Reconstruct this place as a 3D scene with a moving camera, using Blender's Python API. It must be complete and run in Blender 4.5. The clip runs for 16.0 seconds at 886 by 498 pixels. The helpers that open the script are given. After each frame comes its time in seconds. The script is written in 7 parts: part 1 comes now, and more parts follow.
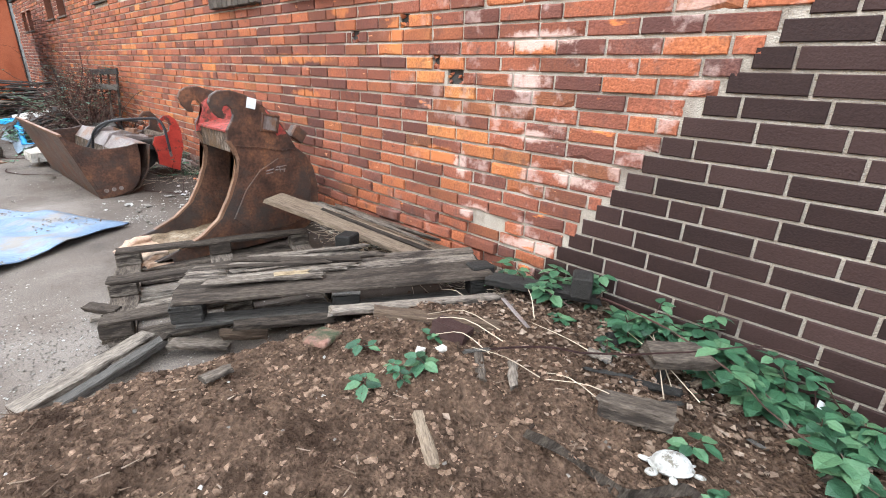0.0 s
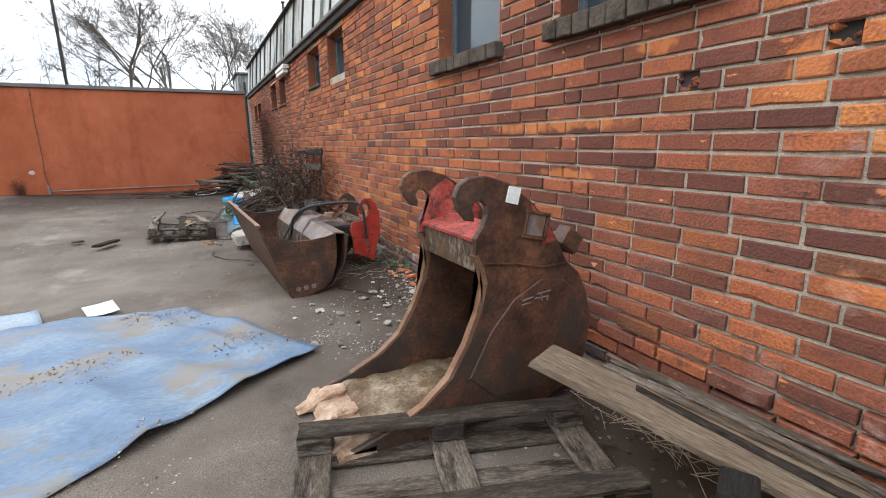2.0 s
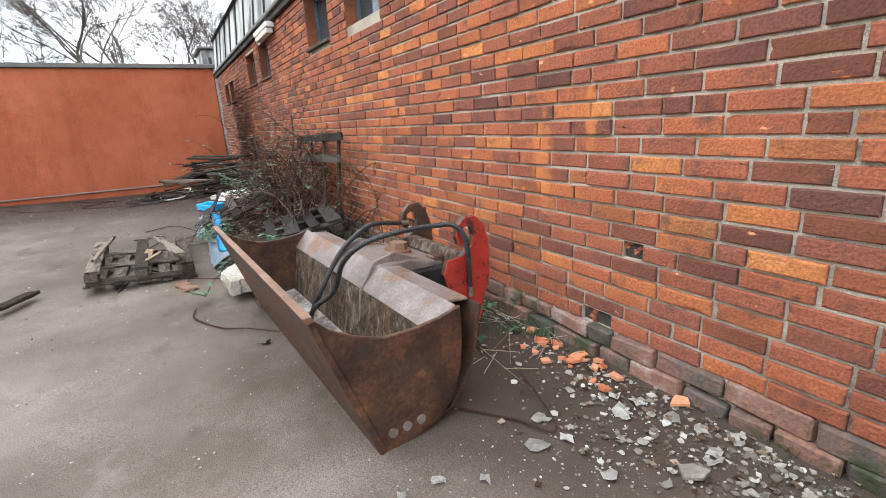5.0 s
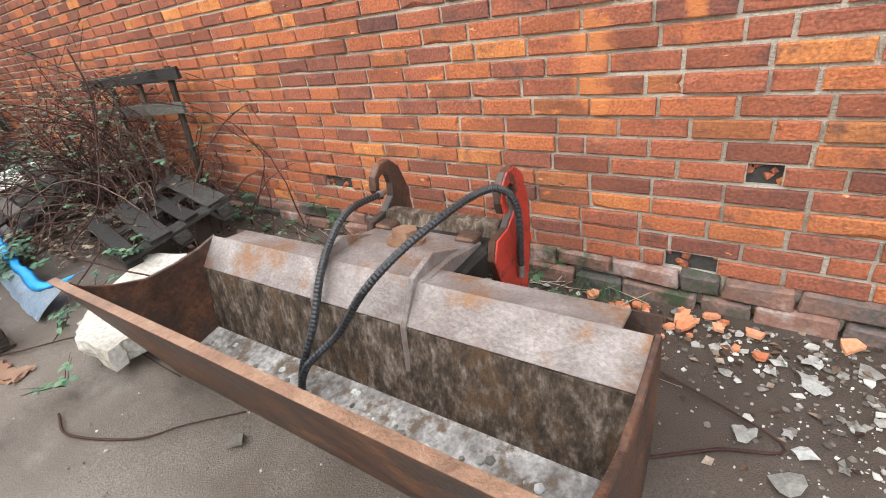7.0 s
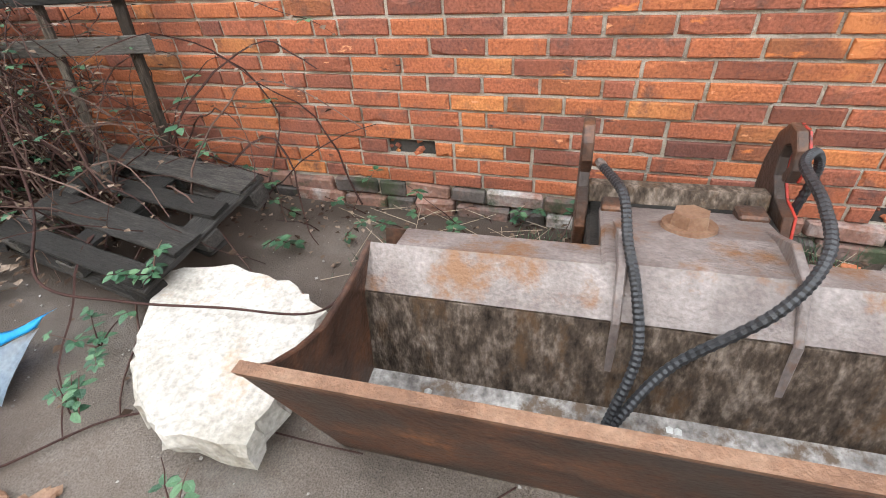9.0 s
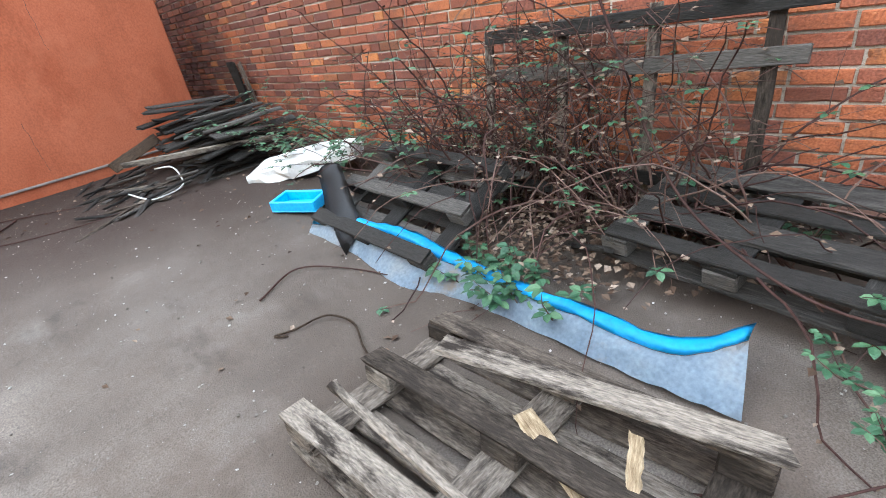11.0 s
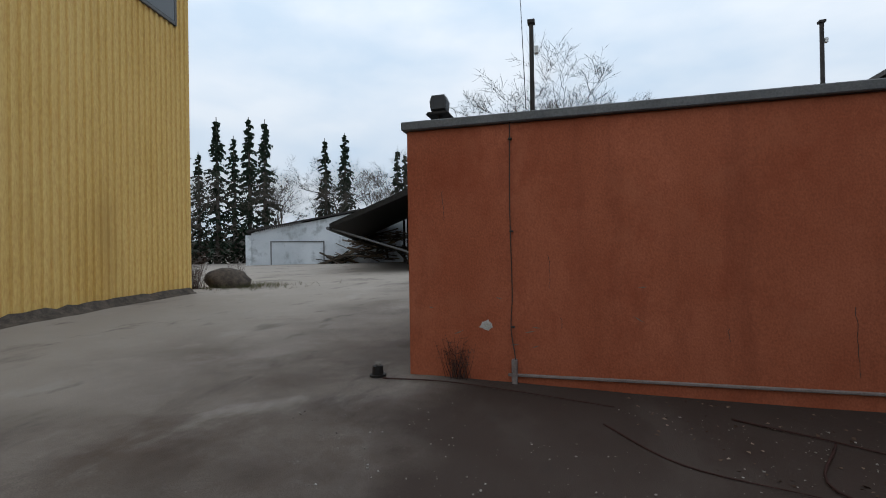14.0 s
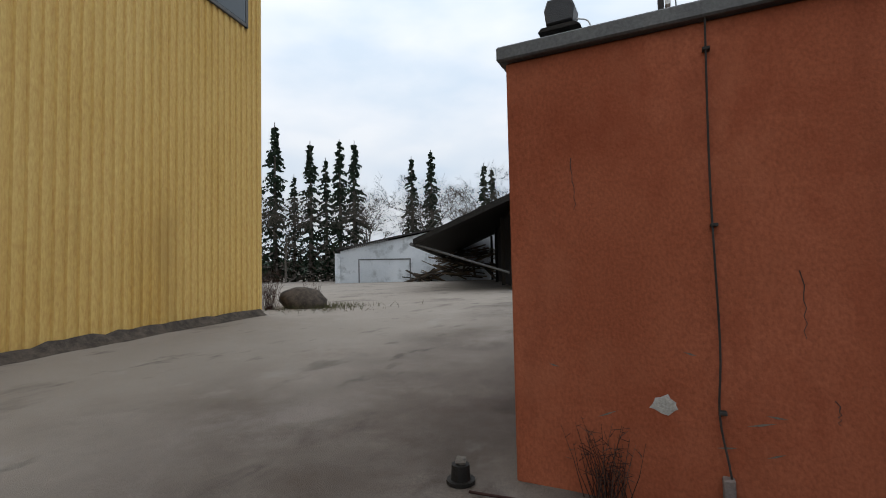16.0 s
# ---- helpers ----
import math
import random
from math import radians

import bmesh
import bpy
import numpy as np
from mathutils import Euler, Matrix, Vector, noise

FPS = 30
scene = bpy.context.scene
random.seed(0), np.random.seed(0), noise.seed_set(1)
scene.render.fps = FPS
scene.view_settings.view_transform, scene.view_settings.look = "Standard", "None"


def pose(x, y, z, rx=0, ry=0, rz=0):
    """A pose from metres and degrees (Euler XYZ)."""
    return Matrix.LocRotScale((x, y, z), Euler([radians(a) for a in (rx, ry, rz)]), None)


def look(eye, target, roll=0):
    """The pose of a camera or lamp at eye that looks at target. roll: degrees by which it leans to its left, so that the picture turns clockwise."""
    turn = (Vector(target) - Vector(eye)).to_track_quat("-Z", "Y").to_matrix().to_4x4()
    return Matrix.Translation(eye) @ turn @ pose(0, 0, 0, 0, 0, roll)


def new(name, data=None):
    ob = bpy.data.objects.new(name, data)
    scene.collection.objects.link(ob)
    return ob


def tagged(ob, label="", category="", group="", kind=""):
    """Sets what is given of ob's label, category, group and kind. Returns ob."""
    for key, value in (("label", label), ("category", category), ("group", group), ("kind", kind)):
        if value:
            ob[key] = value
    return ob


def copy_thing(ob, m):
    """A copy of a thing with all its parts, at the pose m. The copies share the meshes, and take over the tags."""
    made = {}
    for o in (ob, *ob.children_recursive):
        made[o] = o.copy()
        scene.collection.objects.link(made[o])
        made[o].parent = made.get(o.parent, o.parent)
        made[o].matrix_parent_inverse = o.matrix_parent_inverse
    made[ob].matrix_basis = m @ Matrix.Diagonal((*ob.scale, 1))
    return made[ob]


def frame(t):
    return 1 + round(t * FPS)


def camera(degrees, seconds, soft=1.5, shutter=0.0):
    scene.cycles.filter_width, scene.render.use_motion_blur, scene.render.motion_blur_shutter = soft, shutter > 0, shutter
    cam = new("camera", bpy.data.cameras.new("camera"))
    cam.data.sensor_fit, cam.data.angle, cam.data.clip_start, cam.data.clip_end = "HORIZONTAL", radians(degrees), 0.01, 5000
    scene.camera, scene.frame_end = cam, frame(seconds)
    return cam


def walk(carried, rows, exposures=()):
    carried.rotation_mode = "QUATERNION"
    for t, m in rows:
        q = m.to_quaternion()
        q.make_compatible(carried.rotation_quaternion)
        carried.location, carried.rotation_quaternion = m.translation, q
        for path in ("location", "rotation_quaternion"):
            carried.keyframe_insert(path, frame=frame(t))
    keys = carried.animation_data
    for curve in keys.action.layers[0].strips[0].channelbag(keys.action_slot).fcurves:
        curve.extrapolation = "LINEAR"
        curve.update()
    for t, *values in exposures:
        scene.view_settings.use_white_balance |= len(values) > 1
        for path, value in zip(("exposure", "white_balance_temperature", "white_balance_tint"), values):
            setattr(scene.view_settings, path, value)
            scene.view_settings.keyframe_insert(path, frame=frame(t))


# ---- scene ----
cam = camera(86.8, 16.0, 1.0)
PATH = [
    (0, (-2.206, 2.526, 1.232), (-0.853, 3.819, 0.526), 1.9),
    (0.5, (-2.133, 2.948, 1.200), (-0.973, 4.448, 0.560), 0.7),
    (1, (-2.076, 3.387, 1.188), (-1.059, 5.015, 0.626), 0.2),
    (1.5, (-1.963, 3.817, 1.196), (-1.036, 5.518, 0.699), -0.3),
    (2, (-1.881, 4.201, 1.216), (-0.995, 5.937, 0.769), -0.7),
    (2.5, (-1.818, 4.576, 1.222), (-0.898, 6.302, 0.805), -1.0),
    (3, (-1.769, 4.948, 1.222), (-0.774, 6.623, 0.772), -0.6),
    (3.5, (-1.796, 5.345, 1.201), (-0.790, 6.998, 0.695), -0.4),
    (4, (-1.791, 5.729, 1.171), (-0.776, 7.360, 0.615), -1.7),
    (4.5, (-1.786, 6.167, 1.190), (-0.816, 7.827, 0.640), -2.9),
    (5, (-1.834, 6.627, 1.195), (-0.879, 8.303, 0.664), -3.2),
    (5.2, (-1.842, 6.783, 1.184), (-0.882, 8.457, 0.659), -3.5),
    (7.3, (-1.941, 8.187, 1.298), (-0.536, 9.165, 0.264), -8.5),
    (7.5, (-1.976, 8.347, 1.300), (-0.533, 9.220, 0.225), -6.9),
    (8, (-2.051, 8.727, 1.301), (-0.542, 9.369, 0.156), -5.3),
    (8.2, (-2.047, 8.873, 1.331), (-0.545, 9.424, 0.132), -5.0),
    (10.3, (-2.444, 10.572, 1.268), (-0.975, 11.372, 0.172), -6.4),
    (10.5, (-2.599, 10.763, 1.276), (-1.190, 11.695, 0.205), -7.5),
    (11, (-2.919, 11.180, 1.287), (-1.725, 12.500, 0.372), -9.8),
    (11.5, (-3.194, 11.622, 1.302), (-2.345, 13.318, 0.668), -10.5),
    (11.8, (-3.391, 11.852, 1.349), (-2.763, 13.698, 0.906), -9.8),
    (12, (-3.496, 11.975, 1.379), (-3.006, 13.884, 1.037), -9.4),
    (12.5, (-3.780, 12.354, 1.417), (-3.611, 14.340, 1.260), -7.8),
    (13, (-4.028, 12.790, 1.447), (-4.157, 14.784, 1.376), -4.9),
    (13.5, (-4.279, 13.237, 1.389), (-4.642, 15.204, 1.356), -1.9),
    (14, (-4.461, 13.752, 1.327), (-5.010, 15.675, 1.337), -0.9),
    (14.5, (-4.636, 14.183, 1.299), (-5.341, 16.053, 1.361), -0.4),
    (15, (-4.805, 14.617, 1.308), (-5.604, 16.448, 1.389), -0.5),
    (15.5, (-4.978, 15.068, 1.314), (-5.836, 16.873, 1.405), -0.7),
    (16, (-5.193, 15.488, 1.313), (-6.084, 17.276, 1.404), -1.2),
]
EXPOSURES = [(0.0, 1.15, 6100, 10), (0.6, 0.72, 6200, 10), (1.0, 0.45, 6300, 10), (1.5, 0.32, 6400, 10), (2.3, 0.45, 6350, 10), (3.5, 0.8, 6500, 10), (5.2, 0.75, 6300, 10), (7.3, 1.0, 6500, 10), (8.2, 1.0, 6500, 10), (10.3, 0.85, 5900, 10),
             (11.0, 1.05, 5800, 8), (11.6, 1.0, 5700, 6), (12.1, -0.3, 5600, 2), (12.6, -0.95, 5600, 0), (13.0, -1.25, 5700, 0), (13.8, -1.2, 5900, 6), (14.5, -1.2, 6200, 10), (16.0, -1.1, 6300, 10)]
walk(cam, [(t, look(eye, target, roll)) for t, eye, target, roll in PATH], EXPOSURES)

# ---- light: overcast sky ----
world = bpy.data.worlds.new("overcast")
scene.world = world
world.use_nodes = True
wn = world.node_tree.nodes
wl = world.node_tree.links
wn.clear()
w_out = wn.new("ShaderNodeOutputWorld")
w_bg = wn.new("ShaderNodeBackground")
w_sky = wn.new("ShaderNodeTexSky")
w_sky.sky_type = "NISHITA"
w_sky.sun_disc = False
w_sky.sun_elevation = radians(40)
w_sky.sun_rotation = radians(235)
w_sky.air_density, w_sky.dust_density, w_sky.ozone_density = 1.0, 5.0, 1.0
w_co = wn.new("ShaderNodeTexCoord")
w_no = wn.new("ShaderNodeTexNoise")
w_no.inputs["Scale"].default_value = 3.2
w_no.inputs["Detail"].default_value = 7
w_map = wn.new("ShaderNodeMapping")
w_map.inputs["Scale"].default_value = (1, 1, 2.6)
w_ra = wn.new("ShaderNodeValToRGB")
w_ra.color_ramp.elements[0].position, w_ra.color_ramp.elements[0].color = 0.34, (19.5, 22.2, 25.0, 1)
w_ra.color_ramp.elements[1].position, w_ra.color_ramp.elements[1].color = 0.62, (25.5, 26.2, 27.0, 1)
w_mx = wn.new("ShaderNodeMix")
w_mx.data_type = "RGBA"
w_mx.inputs["Factor"].default_value = 0.9
wl.new(w_co.outputs["Generated"], w_map.inputs["Vector"])
wl.new(w_map.outputs["Vector"], w_no.inputs["Vector"])
wl.new(w_no.outputs["Fac"], w_ra.inputs["Fac"])
wl.new(w_sky.outputs["Color"], w_mx.inputs["A"])
wl.new(w_ra.outputs["Color"], w_mx.inputs["B"])
# an overcast dome is brighter overhead than at the horizon
w_sep = wn.new("ShaderNodeSeparateXYZ")
w_up = wn.new("ShaderNodeMapRange")
w_up.inputs["From Min"].default_value, w_up.inputs["From Max"].default_value = 0.0, 1.0
w_up.inputs["To Min"].default_value, w_up.inputs["To Max"].default_value = 1.0, 1.75
w_dome = wn.new("ShaderNodeVectorMath")
w_dome.operation = "SCALE"
wl.new(w_co.outputs["Generated"], w_sep.inputs["Vector"])
wl.new(w_sep.outputs["Z"], w_up.inputs["Value"])
wl.new(w_mx.outputs["Result"], w_dome.inputs[0])
wl.new(w_up.outputs["Result"], w_dome.inputs["Scale"])
wl.new(w_dome.outputs["Vector"], w_bg.inputs["Color"])
w_bg.inputs["Strength"].default_value = 0.068
wl.new(w_bg.outputs["Background"], w_out.inputs["Surface"])
sun = new("sun", bpy.data.lights.new("sun", "SUN"))
sun.data.energy, sun.data.angle, sun.data.color = 1.5, radians(35), (1.0, 0.97, 0.92)
sun.matrix_world = look((-15, 7, 12), (0, 0, 0))


# ---- materials ----
def mat(name, cols, scale=4.0, detail=8, rough=0.85, metal=0.0, bump=0.3, bscale=70.0, rnd="", stretch=(1, 1, 1), stain=None, stain_scale=1.2, stain_at=(0.52, 0.62), spec=0.08, rough_var=0.12, dist=0.01, local=False, grain=0.4):
    """Noise-blended procedural paint: cols are blended by noise (and by piece), stain lies over it in patches."""
    m = bpy.data.materials.new(name)
    m.use_nodes = True
    n, l = m.node_tree.nodes, m.node_tree.links
    b = n["Principled BSDF"]
    if local:
        tc = n.new("ShaderNodeTexCoord")
        src = tc.outputs["Object"]
    else:
        geo = n.new("ShaderNodeNewGeometry")
        src = geo.outputs["Position"]
    mp = n.new("ShaderNodeMapping")
    mp.inputs["Scale"].default_value = stretch
    l.new(src, mp.inputs["Vector"])
    vec = mp.outputs["Vector"]
    no = n.new("ShaderNodeTexNoise")
    no.inputs["Scale"].default_value, no.inputs["Detail"].default_value, no.inputs["Roughness"].default_value = scale, detail, 0.65
    fac = no.outputs["Fac"]
    if rnd:
        if rnd == "object":
            oi = n.new("ShaderNodeObjectInfo")
            rv = oi.outputs["Random"]
        else:
            gi = n.new("ShaderNodeNewGeometry")
            rv = gi.outputs["Random Per Island"]
        sh = n.new("ShaderNodeVectorMath")
        sh.operation = "MULTIPLY_ADD"
        cv = n.new("ShaderNodeCombineXYZ")
        for k in "XYZ":
            l.new(rv, cv.inputs[k])
        sh.inputs[1].default_value = (37, 53, 71)
        l.new(cv.outputs["Vector"], sh.inputs[0])
        l.new(vec, sh.inputs[2])
        vec = sh.outputs["Vector"]
        ad = n.new("ShaderNodeMath")
        ad.operation = "MULTIPLY_ADD"
        l.new(rv, ad.inputs[0])
        ad.inputs[1].default_value = 0.62
        hf = n.new("ShaderNodeMath")
        hf.operation = "MULTIPLY_ADD"
        l.new(no.outputs["Fac"], hf.inputs[0])
        hf.inputs[1].default_value, hf.inputs[2].default_value = 0.75, -0.19
        l.new(hf.outputs["Value"], ad.inputs[2])
        fac = ad.outputs["Value"]
    l.new(vec, no.inputs["Vector"])
    ra = n.new("ShaderNodeValToRGB")
    e = ra.color_ramp.elements
    lo, hi = (0.1, 0.9) if rnd else (0.3, 0.7)
    for i, c in enumerate(cols):
        p = lo + (hi - lo) * i / max(1, len(cols) - 1)
        if i < 2:
            e[i].position = p
            el = e[i]
        else:
            el = e.new(p)
        el.color = (*c, 1)
    l.new(fac, ra.inputs["Fac"])
    color = ra.outputs["Color"]
    fine = n.new("ShaderNodeTexNoise")
    fine.inputs["Scale"].default_value, fine.inputs["Detail"].default_value = bscale, 5
    l.new(vec, fine.inputs["Vector"])
    hs = n.new("ShaderNodeMix")
    hs.data_type, hs.blend_type = "RGBA", "OVERLAY"
    hs.inputs["Factor"].default_value = grain
    l.new(color, hs.inputs["A"])
    l.new(fine.outputs["Fac"], hs.inputs["B"])
    color = hs.outputs["Result"]
    if stain:
        sn = n.new("ShaderNodeTexNoise")
        sn.inputs["Scale"].default_value, sn.inputs["Detail"].default_value, sn.inputs["Roughness"].default_value = stain_scale, 9, 0.7
        l.new(mp.outputs["Vector"], sn.inputs["Vector"])
        sr = n.new("ShaderNodeMapRange")
        sr.inputs["From Min"].default_value, sr.inputs["From Max"].default_value = stain_at
        l.new(sn.outputs["Fac"], sr.inputs["Value"])
        sm = n.new("ShaderNodeMix")
        sm.data_type = "RGBA"
        l.new(sr.outputs["Result"], sm.inputs["Factor"])
        l.new(color, sm.inputs["A"])
        sm.inputs["B"].default_value = (*stain, 1)
        color = sm.outputs["Result"]
    l.new(color, b.inputs["Base Color"])
    rr = n.new("ShaderNodeMapRange")
    rr.inputs["To Min"].default_value, rr.inputs["To Max"].default_value = max(0.02, rough - rough_var), min(1, rough + rough_var)
    l.new(no.outputs["Fac"], rr.inputs["Value"])
    l.new(rr.outputs["Result"], b.inputs["Roughness"])
    b.inputs["Metallic"].default_value = metal
    b.inputs["Specular IOR Level"].default_value = spec
    bu = n.new("ShaderNodeBump")
    bu.inputs["Strength"].default_value, bu.inputs["Distance"].default_value = bump, dist
    l.new(fine.outputs["Fac"], bu.inputs["Height"])
    l.new(bu.outputs["Normal"], b.inputs["Normal"])
    return m


BRICKS = [(0.114, 0.056, 0.047), (0.209, 0.079, 0.054), (0.275, 0.095, 0.056), (0.314, 0.104, 0.055), (0.342, 0.113, 0.054), (0.399, 0.141, 0.056), (0.532, 0.226, 0.079)]
M_brick = mat("old_brick", BRICKS, 1.1, 6, 0.9, bump=0.7, bscale=90, rnd="object", stain=(0.1, 0.06, 0.052), stain_scale=9, stain_at=(0.53, 0.72), grain=0.75)
M_brick_i = mat("old_brick_rest", BRICKS, 1.1, 6, 0.9, bump=0.7, bscale=90, rnd="island", stain=(0.1, 0.06, 0.052), stain_scale=9, stain_at=(0.53, 0.72), grain=0.75)
def burnt_and_shaded(m, kind):
    """Darker, purplish hard-fired bricks, most of them in the stretch below the first two windows; the courses near the
    ground are paler. Towards the garage corner the shade is put into the brick colour.
    """
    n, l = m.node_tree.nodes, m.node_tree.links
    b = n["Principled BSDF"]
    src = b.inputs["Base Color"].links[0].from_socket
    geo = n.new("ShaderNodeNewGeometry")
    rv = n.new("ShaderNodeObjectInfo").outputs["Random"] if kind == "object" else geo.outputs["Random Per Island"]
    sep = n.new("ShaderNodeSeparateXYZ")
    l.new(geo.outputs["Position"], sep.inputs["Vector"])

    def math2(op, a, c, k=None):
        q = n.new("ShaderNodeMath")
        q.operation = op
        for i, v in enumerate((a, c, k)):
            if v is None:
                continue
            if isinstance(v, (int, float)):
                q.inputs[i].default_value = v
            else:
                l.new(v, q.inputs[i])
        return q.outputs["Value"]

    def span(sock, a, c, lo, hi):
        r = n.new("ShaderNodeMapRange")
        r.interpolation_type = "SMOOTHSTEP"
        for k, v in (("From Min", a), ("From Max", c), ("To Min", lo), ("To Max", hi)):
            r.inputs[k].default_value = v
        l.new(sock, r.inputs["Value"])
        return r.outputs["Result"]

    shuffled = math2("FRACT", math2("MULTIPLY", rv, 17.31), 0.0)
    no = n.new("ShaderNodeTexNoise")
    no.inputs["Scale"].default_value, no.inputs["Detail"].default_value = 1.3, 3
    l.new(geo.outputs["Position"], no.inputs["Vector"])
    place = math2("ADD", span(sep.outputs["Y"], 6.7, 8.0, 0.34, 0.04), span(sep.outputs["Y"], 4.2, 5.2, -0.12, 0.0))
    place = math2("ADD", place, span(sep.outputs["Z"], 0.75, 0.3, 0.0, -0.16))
    # shade of the garage corner, worked into the brick colour
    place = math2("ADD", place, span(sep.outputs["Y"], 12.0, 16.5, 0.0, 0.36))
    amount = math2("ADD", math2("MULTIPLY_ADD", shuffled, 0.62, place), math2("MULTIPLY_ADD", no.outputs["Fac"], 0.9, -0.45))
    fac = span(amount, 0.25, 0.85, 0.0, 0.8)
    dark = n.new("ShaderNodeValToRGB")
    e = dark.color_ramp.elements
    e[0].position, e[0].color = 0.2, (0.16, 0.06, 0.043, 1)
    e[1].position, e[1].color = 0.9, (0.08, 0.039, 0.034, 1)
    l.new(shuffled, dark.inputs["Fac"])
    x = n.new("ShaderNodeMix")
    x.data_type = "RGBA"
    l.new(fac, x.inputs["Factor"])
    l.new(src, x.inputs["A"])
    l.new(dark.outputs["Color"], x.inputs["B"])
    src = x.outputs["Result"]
    # scraped and flaked spots: y, z, half width, half height, colour
    raw, lime = (0.5, 0.18, 0.065), (0.6, 0.44, 0.38)
    for y, z, ry, rz, col in ((6.45, 1.3, 0.75, 0.05, raw), (6.3, 1.02, 0.28, 0.04, raw), (5.12, 1.46, 0.1, 0.14, raw), (4.75, 0.72, 0.28, 0.08, raw), (5.75, 1.62, 0.14, 0.05, raw), (8.65, 0.95, 0.1, 0.3, raw), (8.3, 1.15, 0.05, 0.22, raw),
                              (4.06, 1.2, 0.15, 0.08, lime), (4.0, 1.4, 0.28, 0.06, lime), (4.5, 0.69, 0.07, 0.1, lime), (4.36, 0.42, 0.12, 0.06, lime), (3.98, 0.92, 0.14, 0.04, lime), (3.7, 0.73, 0.16, 0.05, lime), (3.92, 0.3, 0.25, 0.05, lime)):
        dy = math2("POWER", math2("DIVIDE", math2("SUBTRACT", sep.outputs["Y"], y), ry), 2.0)
        dz = math2("POWER", math2("DIVIDE", math2("SUBTRACT", sep.outputs["Z"], z), rz), 2.0)
        if "spot_noise" not in n:
            sn = n.new("ShaderNodeTexNoise")
            sn.name = "spot_noise"
            sn.inputs["Scale"].default_value, sn.inputs["Detail"].default_value, sn.inputs["Roughness"].default_value = 9.0, 7, 0.68
            l.new(geo.outputs["Position"], sn.inputs["Vector"])
        edge = math2("MULTIPLY_ADD", n["spot_noise"].outputs["Fac"], -3.6, math2("ADD", dy, dz))
        x = n.new("ShaderNodeMix")
        x.data_type = "RGBA"
        l.new(span(edge, -0.9, -1.7, 0.0, 0.72), x.inputs["Factor"])
        l.new(src, x.inputs["A"])
        x.inputs["B"].default_value = (*col, 1)
        src = x.outputs["Result"]
    l.new(src, b.inputs["Base Color"])


def whitened(m):
    """Adds pale lime bloom in patches on the bricks near the brown panel."""
    n, l = m.node_tree.nodes, m.node_tree.links
    b = n["Principled BSDF"]
    src = b.inputs["Base Color"].links[0].from_socket
    geo = n.new("ShaderNodeNewGeometry")
    sep = n.new("ShaderNodeSeparateXYZ")
    l.new(geo.outputs["Position"], sep.inputs["Vector"])
    no = n.new("ShaderNodeTexNoise")
    no.inputs["Scale"].default_value, no.inputs["Detail"].default_value, no.inputs["Roughness"].default_value = 3.2, 7, 0.6
    l.new(geo.outputs["Position"], no.inputs["Vector"])
    r = n.new("ShaderNodeMapRange")
    r.inputs["From Min"].default_value, r.inputs["From Max"].default_value = 0.54, 0.6
    l.new(no.outputs["Fac"], r.inputs["Value"])
    y = n.new("ShaderNodeMapRange")
    y.inputs["From Min"].default_value, y.inputs["From Max"].default_value = 5.4, 4.2
    l.new(sep.outputs["Y"], y.inputs["Value"])
    k = n.new("ShaderNodeMath")
    k.operation = "MULTIPLY"
    l.new(r.outputs["Result"], k.inputs[0])
    l.new(y.outputs["Result"], k.inputs[1])
    h = n.new("ShaderNodeMath")
    h.operation = "MULTIPLY"
    l.new(k.outputs["Value"], h.inputs[0])
    h.inputs[1].default_value = 0.4
    x = n.new("ShaderNodeMix")
    x.data_type = "RGBA"
    l.new(h.outputs["Value"], x.inputs["Factor"])
    l.new(src, x.inputs["A"])
    x.inputs["B"].default_value = (0.62, 0.47, 0.42, 1)
    l.new(x.outputs["Result"], b.inputs["Base Color"])


def spalled(m):
    """Adds raw orange brick where the dark fired skin has flaked off, in flat slivers, and sooty skin on some courses."""
    n, l = m.node_tree.nodes, m.node_tree.links
    b = n["Principled BSDF"]
    src = b.inputs["Base Color"].links[0].from_socket
    geo = n.new("ShaderNodeNewGeometry")
    for stretch, scale, a, c, col in (((1, 0.9, 2.6), 3.6, 0.66, 0.7, (0.5, 0.165, 0.058)), ((1, 1, 3.0), 7.0, 0.665, 0.69, (0.6, 0.27, 0.14)), ((1, 0.8, 3.0), 5.0, 0.665, 0.7, (0.05, 0.036, 0.032))):
        mp = n.new("ShaderNodeMapping")
        mp.inputs["Scale"].default_value = stretch
        mp.inputs["Location"].default_value = (scale, scale * 3, 0)
        l.new(geo.outputs["Position"], mp.inputs["Vector"])
        no = n.new("ShaderNodeTexNoise")
        no.inputs["Scale"].default_value, no.inputs["Detail"].default_value, no.inputs["Roughness"].default_value = scale, 6, 0.62
        l.new(mp.outputs["Vector"], no.inputs["Vector"])
        r = n.new("ShaderNodeMapRange")
        r.inputs["From Min"].default_value, r.inputs["From Max"].default_value = a, c
        l.new(no.outputs["Fac"], r.inputs["Value"])
        x = n.new("ShaderNodeMix")
        x.data_type = "RGBA"
        l.new(r.outputs["Result"], x.inputs["Factor"])
        l.new(src, x.inputs["A"])
        x.inputs["B"].default_value = (*col, 1)
        src = x.outputs["Result"]
    l.new(src, b.inputs["Base Color"])


